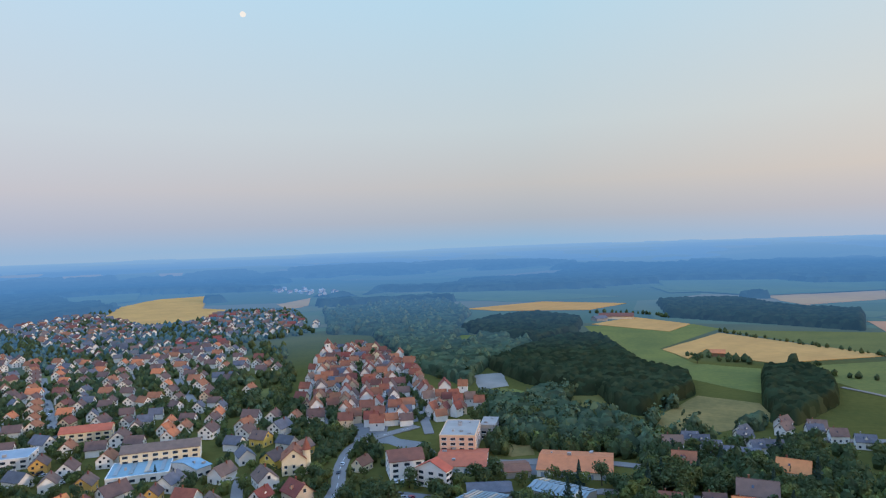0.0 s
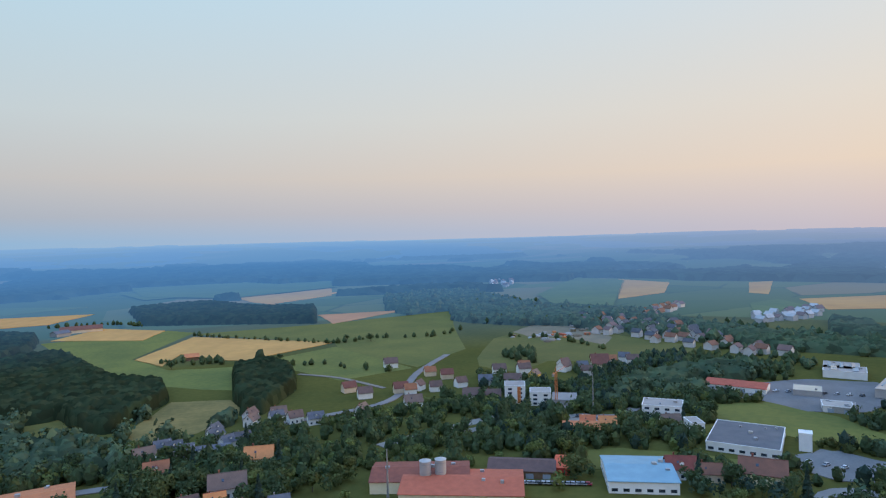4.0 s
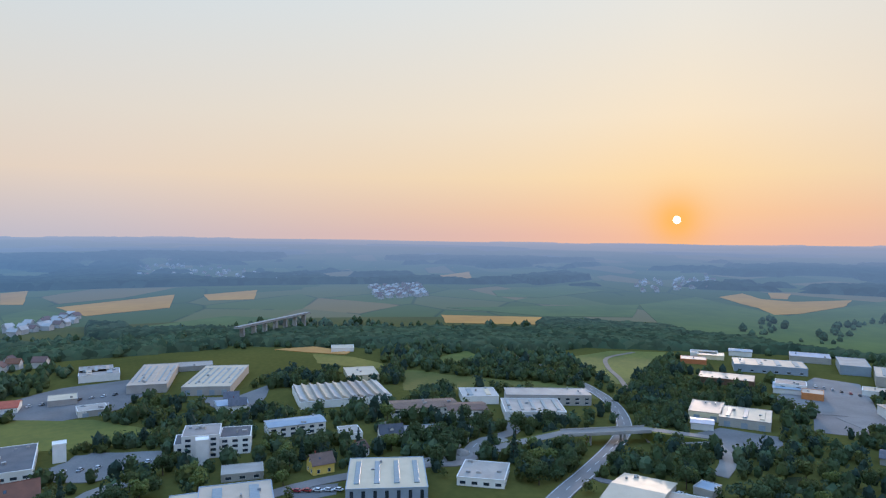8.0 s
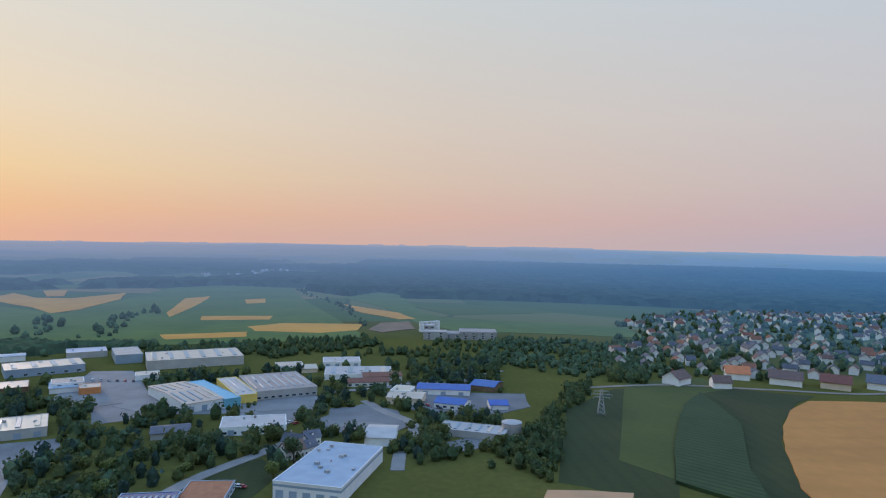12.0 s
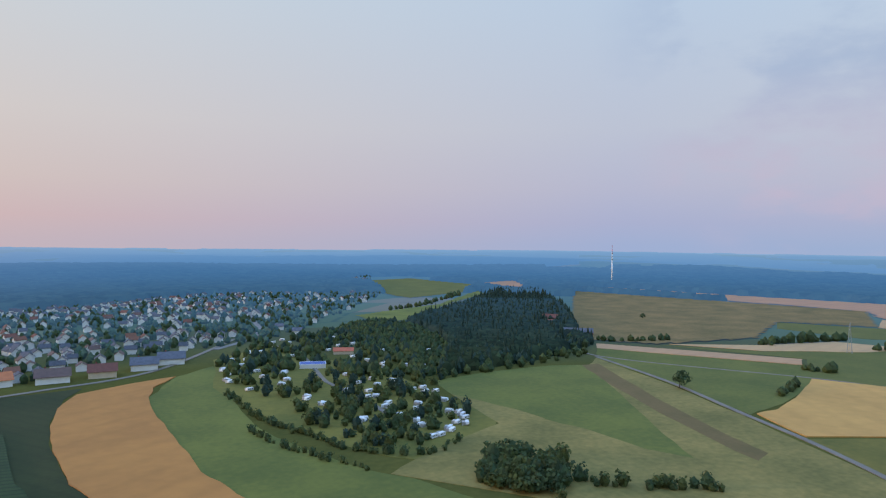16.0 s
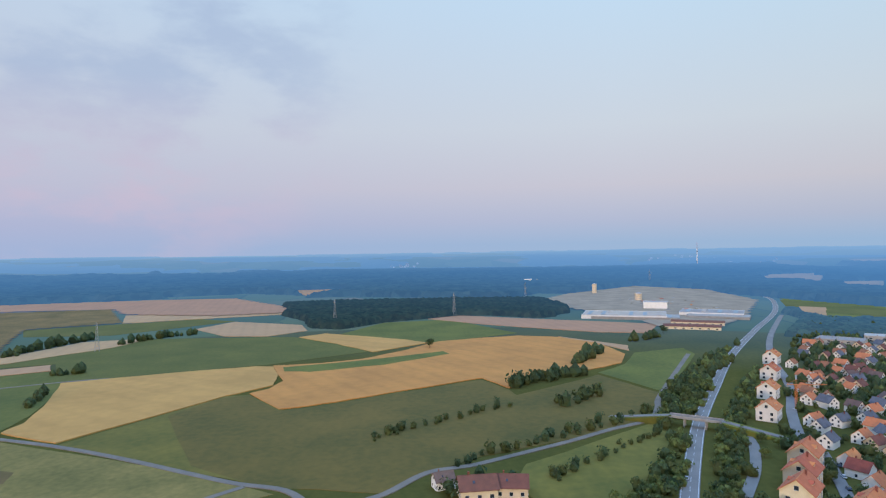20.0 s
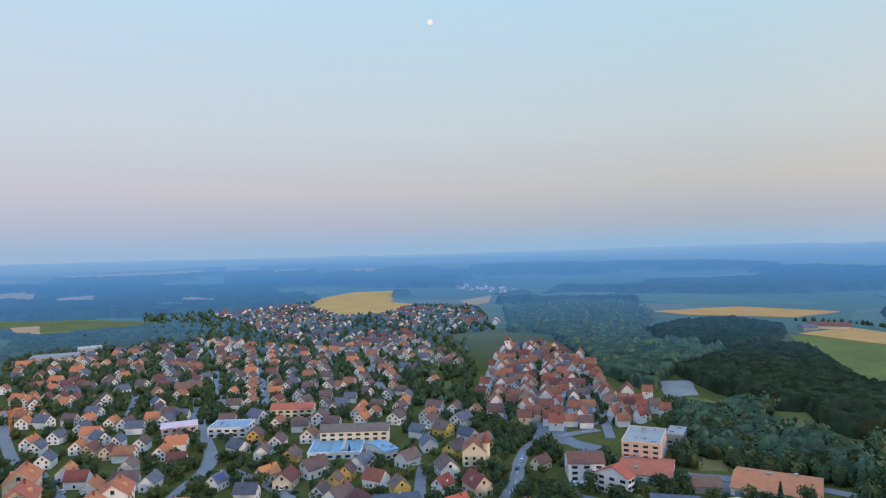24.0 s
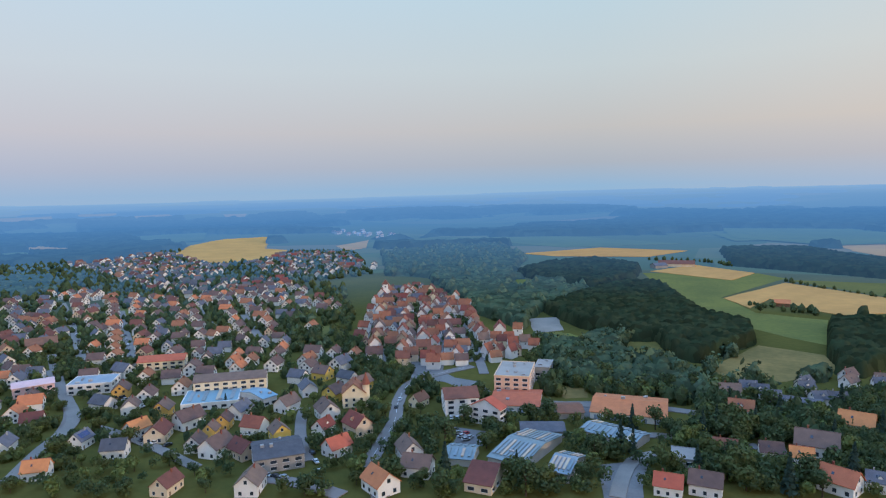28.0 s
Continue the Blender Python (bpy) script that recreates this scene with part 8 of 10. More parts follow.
hall('court_hall', 210.0, -204.8, 211, 19.4, 30, 3.8, 'red', 'bluegrey', 'hall with a red roof court and glass parapet', band=1)
hall('solar_hall', 219.2, -180.6, 215, 23.5, 32.5, 4.6, 'solar', 'bluegrey', 'hall with rows of solar panels on its roof', lights=10)
hall('small_hall', 219.1, -400.5, 198, 24.6, 20, 4.6, 'creamroof', 'cream', 'cream workshop with low pitched roofs', up=1.2, vents=2)
hall('blue_shed', 208.3, -439.1, 202, 39.1, 20, 4.2, 'royal', 'white', 'shed with a royal blue roof', up=1.8, doors=3)
hall('blue_shed', 185.1, -404.1, 186, 20.9, 17.5, 3.8, 'royal', 'white', 'white shed with a royal blue roof', up=2.2, band=1)
hall('blue_shed', 185.5, -468.0, 183, 19.3, 22.5, 3.8, 'royal', 'timber', 'open shed with a royal blue roof', up=2)
hall('blue_shed', 157.3, -417.6, 210, 12.5, 15, 3.4, 'royal', 'white', 'white shed with a royal blue roof', up=1.8)
hall('canopy_hall', 147.8, -352.6, 190, 39.6, 17.5, 3.8, 'metal', 'metal', 'long low truck shed with a pale roof', lights=6, vents=2)
hall('clinic_block', 331.6, -674.0, 206, 26.8, 20, 8.8, 'flat', 'concrete', 'grey concrete hospital block with windows', band=3, category='hospital')
hall('clinic_block', 311.4, -690.3, 207, 47.7, 25, 6.8, 'flat', 'concrete', 'low concrete hospital wing', band=2, category='hospital')
hall('clinic_block', 291.2, -705.0, 205, 43.0, 30, 8.8, 'flat', 'concrete', 'stepped hospital block with flat roofs', band=3, category='hospital')
hall('clinic_block', 351.5, -698.2, 207, 12.0, 17.5, 11.6, 'concrete', 'concrete', 'tall concrete tower of the hospital', band=4, category='hospital')
hall('red_factory', 166.0, 245.4, 322, 44.2, 25, 5.3, 'red', 'cream', 'factory hall with a red roof', up=2, vents=3)
hall('red_factory', 174.2, 224.7, 318, 52.9, 30, 4.6, 'orange', 'cream', 'wide factory hall with a bright orange-red roof', up=2, vents=3)
hall('dark_shed', 211.1, 225.8, 314, 31.2, 17.5, 3.4, 'brown', 'timber', 'long dark timber shed with doors', up=2.2, doors=4, category='shed')
hall('dark_shed_end', 228.8, 215.7, 310, 6.8, 17.5, 3.5, 'signal', 'signal', 'bright red end of the timber shed', up=2.2, category='shed')
hall('brickworks', -957.7, 355.0, 66, 125.6, 50, 3.8, 'flat', 'concrete', 'long flat brickworks hall', lights=4, vents=4)
hall('brickworks', -936.5, 473.2, 59, 87.2, 37.5, 3.8, 'flat', 'concrete', 'flat brickworks hall with a pale roof', vents=3)
hall('brickworks', -826.5, 381.9, 65, 70.6, 20, 3.8, 'maroon', 'cream', 'low brickworks office with a red roof', up=2, band=1)
hall('barn', -608.7, -601.6, 135, 36.9, 20, 4.6, 'slate', 'maroon', 'red-walled barn with a dark roof', up=4, category='barn')
hall('barn', -646.9, -699.8, 137, 16.4, 15, 4.6, 'maroon', 'maroon', 'small red barn beside the trees', up=3.5, category='barn')
hall('camp_house', -230.5, -566.0, 158, 23.6, 15, 3.8, 'royal', 'white', 'camping reception with a flat blue front', category='camp building')
hall('camp_house', -287.3, -622.4, 155, 20.6, 15, 3.4, 'orange', 'cream', 'camping building with an orange roof', up=2.5, category='camp building')
hall('farm', 117.1, 943.7, 353, 47.6, 20, 3.8, 'maroon', 'cream', 'farm buildings with dark red roofs', up=4, category='farm')
hall('farm', 91.5, 921.0, 24, 17.9, 15, 3.8, 'slate', 'concrete', 'grey farm shed beside the fields', up=3, category='farm')
hall('farm', 171.9, 641.5, 345, 12.6, 12.5, 3.2, 'orange', 'timber', 'small farm shed with an orange roof', up=2.5, category='farm')
settle((
    (371.3, 392.6, 57, 9.4, 'r3'),
    (442.7, 359.8, 49, 8.5, 'r3'),
    (459.9, 359.7, 38, 9.4, 'g3'),
    (268.6, 164.3, 42, 10.5, 'm'),
    (429.1, 86.2, 12, 10.6, 'g3'),
    (448.5, 94.2, 12, 9.5, 'g3'),
), 'houses below the meadow')
settle((
    (223, -281.3, 278, 10.8, 'g'),
    (220.2, -292.7, 327, 8.9, 'g'),
), 'houses of the estate')
hall('workshop', 531.4, 212.1, 292, 28.3, 22.5, 5.3, 'flat', 'white', 'pale workshops under a flat roof', vents=3, lights=2)
hall('workshop', 429.6, 175.7, 298, 16.6, 15, 3.8, 'flat', 'white', 'low white workshop beside the yard', doors=2, vents=2)
hall('workshop', 457.5, 205.8, 294, 17.1, 17.5, 3.8, 'creamroof', 'metal', 'small pale workshop beside the trees', vents=1)
hall('workshop', 565.1, 150.1, 285, 30.1, 20, 3.8, 'flat', 'concrete', 'low grey workshops behind the warehouse', vents=2)
hall('workshop', 435.6, 91.5, 290, 19.0, 15, 3.8, 'bluegrey', 'white', 'low white workshop with a grey roof', up=1, band=1)
hall('workshop', 642.5, 29.5, 273, 21.5, 17.5, 3.8, 'creamroof', 'white', 'small white hall beyond the factory')
hall('workshop', 587.2, -313.6, 242, 23.9, 17.5, 3.8, 'flat', 'white', 'small white workshop with a flat roof', vents=1)
hall('workshop', 588.1, -350.9, 239, 20.0, 15, 4.6, 'bluegrey', 'white', 'white workshop with a blue-grey roof', up=0.8)
hall('workshop', 555.8, -398.8, 237, 32.7, 25, 5.3, 'bluegrey', 'metal', 'grey hall with a blue-grey roof', vents=2)
hall('workshop', 448.6, -307.1, 236, 20.5, 17.5, 6.1, 'flat', 'white', 'white two-storey workshop beside the road', band=2, vents=2)
hall('workshop', 426.5, -308.7, 234, 13.6, 15, 4.6, 'creamroof', 'orange', 'small workshop with orange walls', vents=1)
hall('workshop', 430.8, -361.2, 230, 17.4, 15, 3.8, 'creamroof', 'white', 'small pale workshop beside the striped hall', vents=1)
hall('workshop', 362.1, -449.6, 224, 22.4, 17.5, 3.8, 'creamroof', 'white', 'low white workshop with a pale roof', doors=2)
hall('workshop', 271.5, -453.6, 219, 31.3, 15, 3.8, 'maroon', 'white', 'long white workshop with a dark red roof', up=2, band=1)
hall('workshop', 272.9, -148.1, 221, 8.7, 10, 3.2, 'bluegrey', 'metal', 'open car shelter with a pale roof')
hall('workshop', 228.1, -411.0, 194, 14.0, 17.5, 6.1, 'creamroof', 'white', 'white two-storey workshop with a pale roof', band=2, vents=2)
field('bare_ground', (433, -690, 453, -755, 429, -790, 388, -730, 407, -680), 'earth', 'bare brown ground beside the silos', 0.4, keep_clear=True)
hall('brickworks', -977.3, 344.5, 68, 122.4, 68.8, 5.3, 'creamroof', 'white', 'wide white brickworks hall with a pale roof', lights=6, vents=5)
hall('brickworks', -978.4, 484.1, 61, 91.2, 56.2, 5.3, 'flat', 'white', 'wide brickworks hall with a pale grey roof', lights=4, vents=4)
hall('brickworks', -868.6, 409.7, 62, 68.6, 17.5, 3.8, 'maroon', 'cream', 'long brickworks office with a red roof', up=2, band=1)
hall('brickworks', -1084.7, 436.9, 68, 38.4, 25, 12.2, 'concrete', 'white', 'tall white kiln house of the brickworks', vents=2)
hall('white_block', -1838.5, 378.2, 78, 116.0, 27.5, 13.7, 'metal', 'white', 'large white building at the forest edge', band=3, category='office building')

gather_houses()

# ---- masts, bridges and small works ----
lattice('power_pylon', -762.9, -344.8, 20, 33, 5.0, ((22.44, 5.5), (26.4, 7), (30.36, 5)), 'grey steel lattice power pylon standing in the fields', 'pylon', 'steel')
lattice('power_pylon', -970.4, -96.6, 20, 36, 5.0, ((24.48, 5.5), (28.8, 7), (33.12, 5)), 'grey steel lattice power pylon standing in the fields', 'pylon', 'steel')
lattice('power_pylon', -1039.9, 86.8, 20, 38, 5.0, ((25.84, 5.5), (30.4, 7), (34.96, 5)), 'grey steel lattice power pylon standing in the fields', 'pylon', 'steel')
lattice('power_pylon', -1287.8, 251.1, 20, 38, 5.0, ((25.84, 5.5), (30.4, 7), (34.96, 5)), 'grey steel lattice power pylon standing in the fields', 'pylon', 'steel')
lattice('power_pylon', -1667.9, 656.6, 20, 40, 5.0, ((27.2, 5.5), (32, 7), (36.8, 5)), 'grey steel lattice power pylon standing in the fields', 'pylon', 'steel')
lattice('power_pylon', 90.4, -435.4, 20, 17, 5.0, ((11.56, 5.5), (13.6, 7), (15.64, 5)), 'grey steel lattice power pylon standing in the fields', 'pylon', 'steel')
radio_mast(-1486.8, -1333.4, 118)
radio_mast(-2543.7, 1198.2, 90)
crane(309.3, 296.8, 22, 25)
crane(-420.8, 266.8, 17, 80)
lattice('lattice_mast', 310.3, 266.7, 20, 27, 0.6, (), 'thin grey lattice mast beside the road', 'mast', 'steel')
lattice('lattice_mast', 144.6, 239.7, 20, 22, 0.6, (), 'thin white lattice mast beside the factory', 'mast', 'steel')
road_bridge(-397.2, 168.6, -378.5, 194.3, 6.0, 6.0)
road_bridge(343.5, -103.3, 346.1, -152.6, 9.0, 6.5)
viaduct(677.6, 138.3, 802.6, 79.0)
tank(128.5, -364.9, 6, 7, 'metal', 'round pale blue water tank')
tank(163.4, 237.9, 2.6, 13, 'metal', 'tall pale grain silo beside the red factory')
tank(169.9, 235.2, 2.6, 13, 'metal', 'tall pale grain silo beside the red factory')
tank(-1246.4, 467.9, 7, 14, 'cream', 'concrete silo of the brickworks')
tank(-1436.1, 437.3, 5, 22, 'cream', 'concrete silo of the brickworks')
church(-212.6, 649.5, 12)
turret(-118.1, 318.5, 'red', 'cream')
villa(-125.5, 319.9, 20)
site_heaps(-1151.7, 485.0, 130, 60, 5)
site_heaps(372.1, -48.4, 40, 22, 6)
site_heaps(535.2, 501.3, 60, 40, 7)

# ---- vehicles ----
car_row(225.6, -219.7, 207.2, -224.8, 10, -80, 1)
car_row(290.5, 32.6, 290.0, 14.4, 5, -21, 2)
car_row(-260.4, 307.7, -238.3, 295.0, 6, -30, 4)
car_row(-64.2, 289.7, -56.7, 279.2, 4, -55, 5)
car_row(263.5, 115.0, 271.4, 101.8, 12, 21, 6)
car_row(-373.2, 451.6, -321.5, 391.8, 5, -139, 8)
car_row(-471.2, 502.5, -398.3, 428.5, 5, -135, 9)
car_row(-100.9, 316.4, -102.4, 328.5, 2, 7, 10)
car_row(214.2, -320.6, 207.7, -324.9, 4, -147, 11)
car_row(200.5, 213.7, 221.3, 194.2, 14, 42, 12)
car_row(-129.3, 229.1, -121.5, 228.7, 3, 77, 14)
car_row(-282.9, 204.2, -312.2, 220.2, 3, 71, 15)
car_row(-303.6, 137.7, -314.5, 144.4, 1, 58, 16)
car_row(300.1, 270.3, 307.3, 255.8, 6, -63, 17)
car_row(274.4, -132.6, 260.2, -141.9, 6, -147, 18)
car_row(166.1, -340.5, 160.1, -339.7, 3, 183, 19)
car_row(148.6, -311.9, 141.5, -314.7, 3, -149, 20)
car_row(-120.3, 253.5, -109.2, 236.1, 3, -137, 21)
car_row(-213.3, 255.8, -190.0, 250.4, 4, -23, 22)
car_row(-58.0, 285.9, -55.4, 281.7, 2, -29, 23)
car_row(258.7, -317.0, 249.9, -316.6, 3, 177, 24)
pitch((
    (-200.6, -665.8, 120),
    (-187.8, -630.7, 200),
    (-197.8, -649.3, 110),
    (-153.9, -567.7, 110),
    (-147.1, -535.9, 35),
    (-156.9, -593.1, 35),
    (-175.6, -603.5, 20),
    (-197.1, -548.6, 110),
    (-189.7, -522.5, 200),
    (-180.2, -506.8, 120),
    (-237.3, -689.7, 200),
    (-261, -712, 20),
    (-187.7, -376.4, 110),
    (-217.3, -400.9, 200),
    (-213.9, -347.3, 200),
    (-260.9, -435.5, 20),
    (-287.8, -531.2, 120),
    (-319.6, -514.9, 35),
    (-263.3, -394.8, 120),
    (-248.6, -366.2, 120),
    (-250.7, -353.4, 35),
    (-236.9, -339.7, 35),
    (-224.2, -327.2, 35),
    (-213.5, -322.8, 20),
    (-207.2, -321.8, 20),
    (-178.6, -448.2, 35),
    (-183.2, -428.5, 200),
    (-240.5, -515.8, 200),
    (-219.3, -431.8, 20),
    (-288.6, -568.6, 120),
))
pitch((
    (-284.7, -593.5, 20),
    (-331.9, -585.4, 110),
    (-361.7, -552.6, 35),
    (-372.4, -589.5, 35),
    (-241.5, -395.8, 120),
    (-214.3, -374.2, 20),
    (-252.2, -487.5, 110),
    (-279.9, -642.8, 35),
    (-322.7, -726.8, 120),
    (-388.4, -672.8, 110),
    (-176.8, -542.3, 110),
    (-179.2, -568.4, 20),
    (-160.2, -620.6, 35),
    (-235.1, -627.8, 20),
    (-245.6, -466, 120),
    (-234.2, -478.8, 20),
    (-264.2, -474.3, 120),
    (-309.4, -526.1, 120),
    (-328.7, -612.6, 35),
    (-271.5, -437.3, 20),
    (-273.6, -421.4, 35),
    (-216.2, -459.2, 120),
    (-248, -346.5, 20),
    (-301.9, -666.9, 200),
    (-339.9, -651.3, 20),
    (-321.9, -671.2, 20),
    (-175, -636, 20),
    (-155, -587, 35),
    (-147, -545, 110),
    (-203, -674, 120),
    (-215, -668, 20),
    (-247, -724, 35),
    (-263, -739, 110),
    (-199, -553, 20),
    (-190, -521, 120),
    (-210, -632, 35),
    (-152, -500, 20),
    (-182, -456, 110),
    (-183, -430, 75),
    (-190, -379, 160),
    (-293, -544, 20),
    (-224, -407, 35),
    (-393, -675, 120),
    (-266, -425, 20),
    (-218, -357, 60),
    (-233, -383, 150),
    (-226, -332, 40),
    (-241, -335, 60),
    (-253, -360, 35),
    (-229, -448, 20),
    (-226, -431, 150),
    (-330, -575, 110),
    (-376, -610, 35),
    (-242, -515, 20),
))
tank(370.5, -714.8, 3.2, 12, 'white', 'white silo in a row beside the works')
tank(367.6, -719.9, 3.2, 12, 'white', 'white silo in a row beside the works')
tank(364.7, -725.1, 3.2, 12, 'white', 'white silo in a row beside the works')
tank(361.8, -730.3, 3.2, 12, 'white', 'white silo in a row beside the works')
tank(358.8, -735.6, 3.2, 12, 'white', 'white silo in a row beside the works')

car_row(238, -320, 204, -317, 7, 30, 61)
car_row(232, -404, 179, -391, 6, 60, 62)
car_row(353, -299, 313, -322, 7, 50, 63)
car_row(443, 228, 475, 179, 9, 80, 64)
car_row(457, -333, 428, -346, 6, 60, 65)
car_row(323, 145, 334, 110, 6, 80, 66)
car_row(-69, 305, -53, 307, 6, 20, 67)

# ---- distant estates ----
estate((-945, 1004, -894, 1070, -773, 1070, -536, 880, -488, 728, -508, 666, -674, 788, -835, 893), 174, 15, 'hillside estate of white houses with red and brown roofs', 3)
estate((-524, 904, -543, 1071, -454, 1104, -304, 911, -340, 795, -431, 801), 101, 15, 'hillside estate of white houses below a golden field', 4)
estate((-508, 666, -488, 728, -392, 767, -371, 736, -372, 637, -434, 632), 58, 15, 'hillside estate of white houses with red roofs', 5)
estate((650, 580, 679, 446, 606, 343, 594, 276, 567, 272, 543, 332, 553, 471), 44, 15, 'village roofs in the hazy valley', 10, ("far_roof", "maroon", "slate"), "hazed_white")
estate((725, 545, 847, 570, 837, 550, 699, 503), 31, 16, 'row of white houses in the valley', 11, ("far_roof", "maroon"), "hazed_white")
estate((1389, 7, 1463, -100, 1193, -98, 1145, -9), 60, 17, 'far village on the plain', 21, ("far_house", "far_roof"), "far_house", True)
estate((2074, 784, 2475, 687, 1760, 242, 1474, 227, 1760, 602), 60, 26, 'far town on the plain', 22, ("far_house", "far_roof"), "far_house", True)
estate((1533, -634, 1709, -918, 1358, -782, 1232, -521), 40, 26, 'far village on the plain', 23, ("far_house", "far_roof"), "far_house", True)
estate((803, 425, 933, 407, 862, 370, 738, 385), 22, 15, 'far row of white houses', 24, ("far_house", "far_roof"), "far_house", True)
estate((1423, -1338, 1379, -1686, 1119, -1418, 1264, -1210), 40, 26, 'far village on the plain', 25, ("far_house", "far_roof"), "far_house", True)
estate((790, 1528, 1051, 1467, 970, 1331, 765, 1420), 40, 26, 'far village in the valley', 26, ("far_house", "far_roof"), "far_house", True)
estate((955, 1127, 1054, 1149, 933, 1010, 870, 1011), 16, 22, 'far village in the valley', 27, ("far_house", "far_roof"), "far_house", True)
estate((-3019, 1123, -3322, 1471, -2755, 1680, -2350, 1405, -2690, 1108), 45, 28, 'far town on the hills', 28, ("far_house", "far_roof"), "far_house", True)
estate((-3073, -49, -3138, 86, -2989, 87, -2927, -42), 14, 24, 'far hamlet on the hills', 29, ("far_house", "far_roof"), "far_house", True)
estate((-719, 1684, -619, 1717, -436, 1523, -473, 1380), 20, 22, 'far houses in the valley', 30, ("far_house", "far_roof"), "far_house", True)

estate((137, -705, 71, -840, 15, -866, -66, -861, -173, -879, -239, -785, -168, -724, -93, -705, -50, -653, -11, -604, 53, -631, 109, -597), 95, 13, 'village of white houses below the fields', 7, ('brown', 'slate', 'slate', 'slate', 'maroon'), 'white')
estate((175, -953, 123, -1112, 22, -1208, -181, -1380, -418, -1567, -478, -1400, -297, -978, -176, -891, -67, -872, 15, -876, 72, -854, 148, -808), 190, 15, 'village of white houses in the valley', 8, ('brown', 'slate', 'slate', 'slate', 'maroon'), 'white')
estate((-615, -1803, -833, -2083, -1030, -2040, -715, -1328, -414, -937, -295, -774, -240, -743, -297, -978), 90, 15, 'village of white houses below the forest', 9, ('brown', 'slate', 'slate', 'slate', 'maroon'), 'white')

# ---- distant fields ----
field('backdrop', (-1197, 1167, -1262, 1270, -1127, 1217, -1026, 1096, -1094, 1085), 'far_field', 'distant pale grain field', 0.2, keep_clear=True)
field('backdrop', (-2141, 1989, -2032, 2124, -1908, 1980, -2009, 1865), 'far_field', 'distant pale grain field', 0.2, keep_clear=True)
field('backdrop', (-1754, 2203, -1671, 2333, -1543, 2187, -1659, 2113), 'far_field', 'distant pale grain field', 0.2, keep_clear=True)
field('backdrop', (-1201, 1108, -1173, 1143, -1053, 1044, -972, 987, -1070, 985), 'far_green', 'distant green meadow with haze in its colour', 0.2, keep_clear=True)
field('backdrop', (265, 1529, 479, 1558, 478, 1362, 272, 1335), 'far_green', 'distant green meadow with haze in its colour', 0.2, keep_clear=True)
field('backdrop', (438, 1302, 508, 1275, 423, 1062, 410, 1146), 'far_field', 'distant pale grain field', 0.2, keep_clear=True)
field('backdrop', (1247, 315, 1342, 234, 1156, 206, 1140, 279), 'far_field', 'distant pale grain field', 0.2, keep_clear=True)
field('backdrop', (1755, -166, 1954, -289, 1644, -250, 1548, -174), 'far_field', 'distant pale grain field', 0.2, keep_clear=True)
field('backdrop', (1308, -241, 1451, -438, 1298, -476, 1151, -305, 1187, -229), 'far_green', 'distant green meadow with haze in its colour', 0.2, keep_clear=True)
field('backdrop', (914, -95, 880, -234, 808, -208, 832, -94), 'far_field', 'distant pale grain field', 0.2, keep_clear=True)
field('backdrop', (1040, 479, 1249, 367, 1031, 311, 932, 392), 'far_field', 'distant pale grain field', 0.2, keep_clear=True)
field('backdrop', (1006, -114, 1029, -436, 872, -361, 893, -237), 'far_green', 'distant green meadow with haze in its colour', 0.2, keep_clear=True)
field('backdrop', (939, 505, 1019, 501, 933, 400, 780, 407), 'far_green', 'distant green meadow with haze in its colour', 0.2, keep_clear=True)
field('backdrop', (773, 313, 920, 202, 884, 106, 786, 172), 'far_green', 'distant green meadow with haze in its colour', 0.2, keep_clear=True)
field('backdrop', (1287, 692, 1347, 673, 1084, 549, 1086, 584), 'far_field', 'distant pale grain field', 0.2, keep_clear=True)
field('backdrop', (688, -406, 811, -495, 1000, -806, 1126, -1006, 1092, -1120, 936, -1165, 755, -974, 494, -725, 405, -641, 411, -604, 547, -473, 618, -413), 'far_green', 'green pasture on the hill beyond the works', 0.2, keep_clear=True)
field('backdrop', (707, -1037, 728, -1196, 662, -1175, 468, -901, 388, -846, 319, -873, 158, -906, 110, -815, 195, -798, 280, -766, 313, -729, 417, -787, 560, -938), 'far_green', 'green pasture on the hill beyond the works', 0.2, keep_clear=True)
field('backdrop', (1030, -436, 1153, -599, 1037, -590, 854, -589, 751, -546, 643, -429, 705, -360, 768, -357), 'far_green', 'green pasture on the hill beyond the works', 0.2, keep_clear=True)
field('backdrop', (1151, -643, 1220, -731, 1108, -701, 1057, -729, 1079, -855, 984, -767, 897, -630, 883, -579, 972, -609, 1029, -617), 'far_field', 'strip of ripe grain on the hill beyond the works', 0.3, keep_clear=True)
field('backdrop', (1232, -793, 1209, -827, 1105, -749, 1121, -727), 'far_field', 'strip of ripe grain on the hill beyond the works', 0.3, keep_clear=True)
field('backdrop', (765, -673, 912, -844, 912, -904, 852, -830, 767, -710, 723, -641), 'far_field', 'strip of ripe grain on the hill beyond the works', 0.3, keep_clear=True)
field('backdrop', (818, -892, 804, -929, 754, -872, 767, -839), 'far_field', 'strip of ripe grain on the hill beyond the works', 0.3, keep_clear=True)
field('backdrop', (697, -673, 620, -732, 596, -698, 663, -640), 'far_field', 'strip of ripe grain on the hill beyond the works', 0.3, keep_clear=True)
field('backdrop', (571, -628, 556, -680, 466, -731, 440, -676, 465, -634, 538, -603), 'far_field', 'strip of ripe grain on the hill beyond the works', 0.3, keep_clear=True)
field('backdrop', (603, -521, 540, -593, 516, -563, 571, -502), 'far_field', 'strip of ripe grain on the hill beyond the works', 0.3, keep_clear=True)
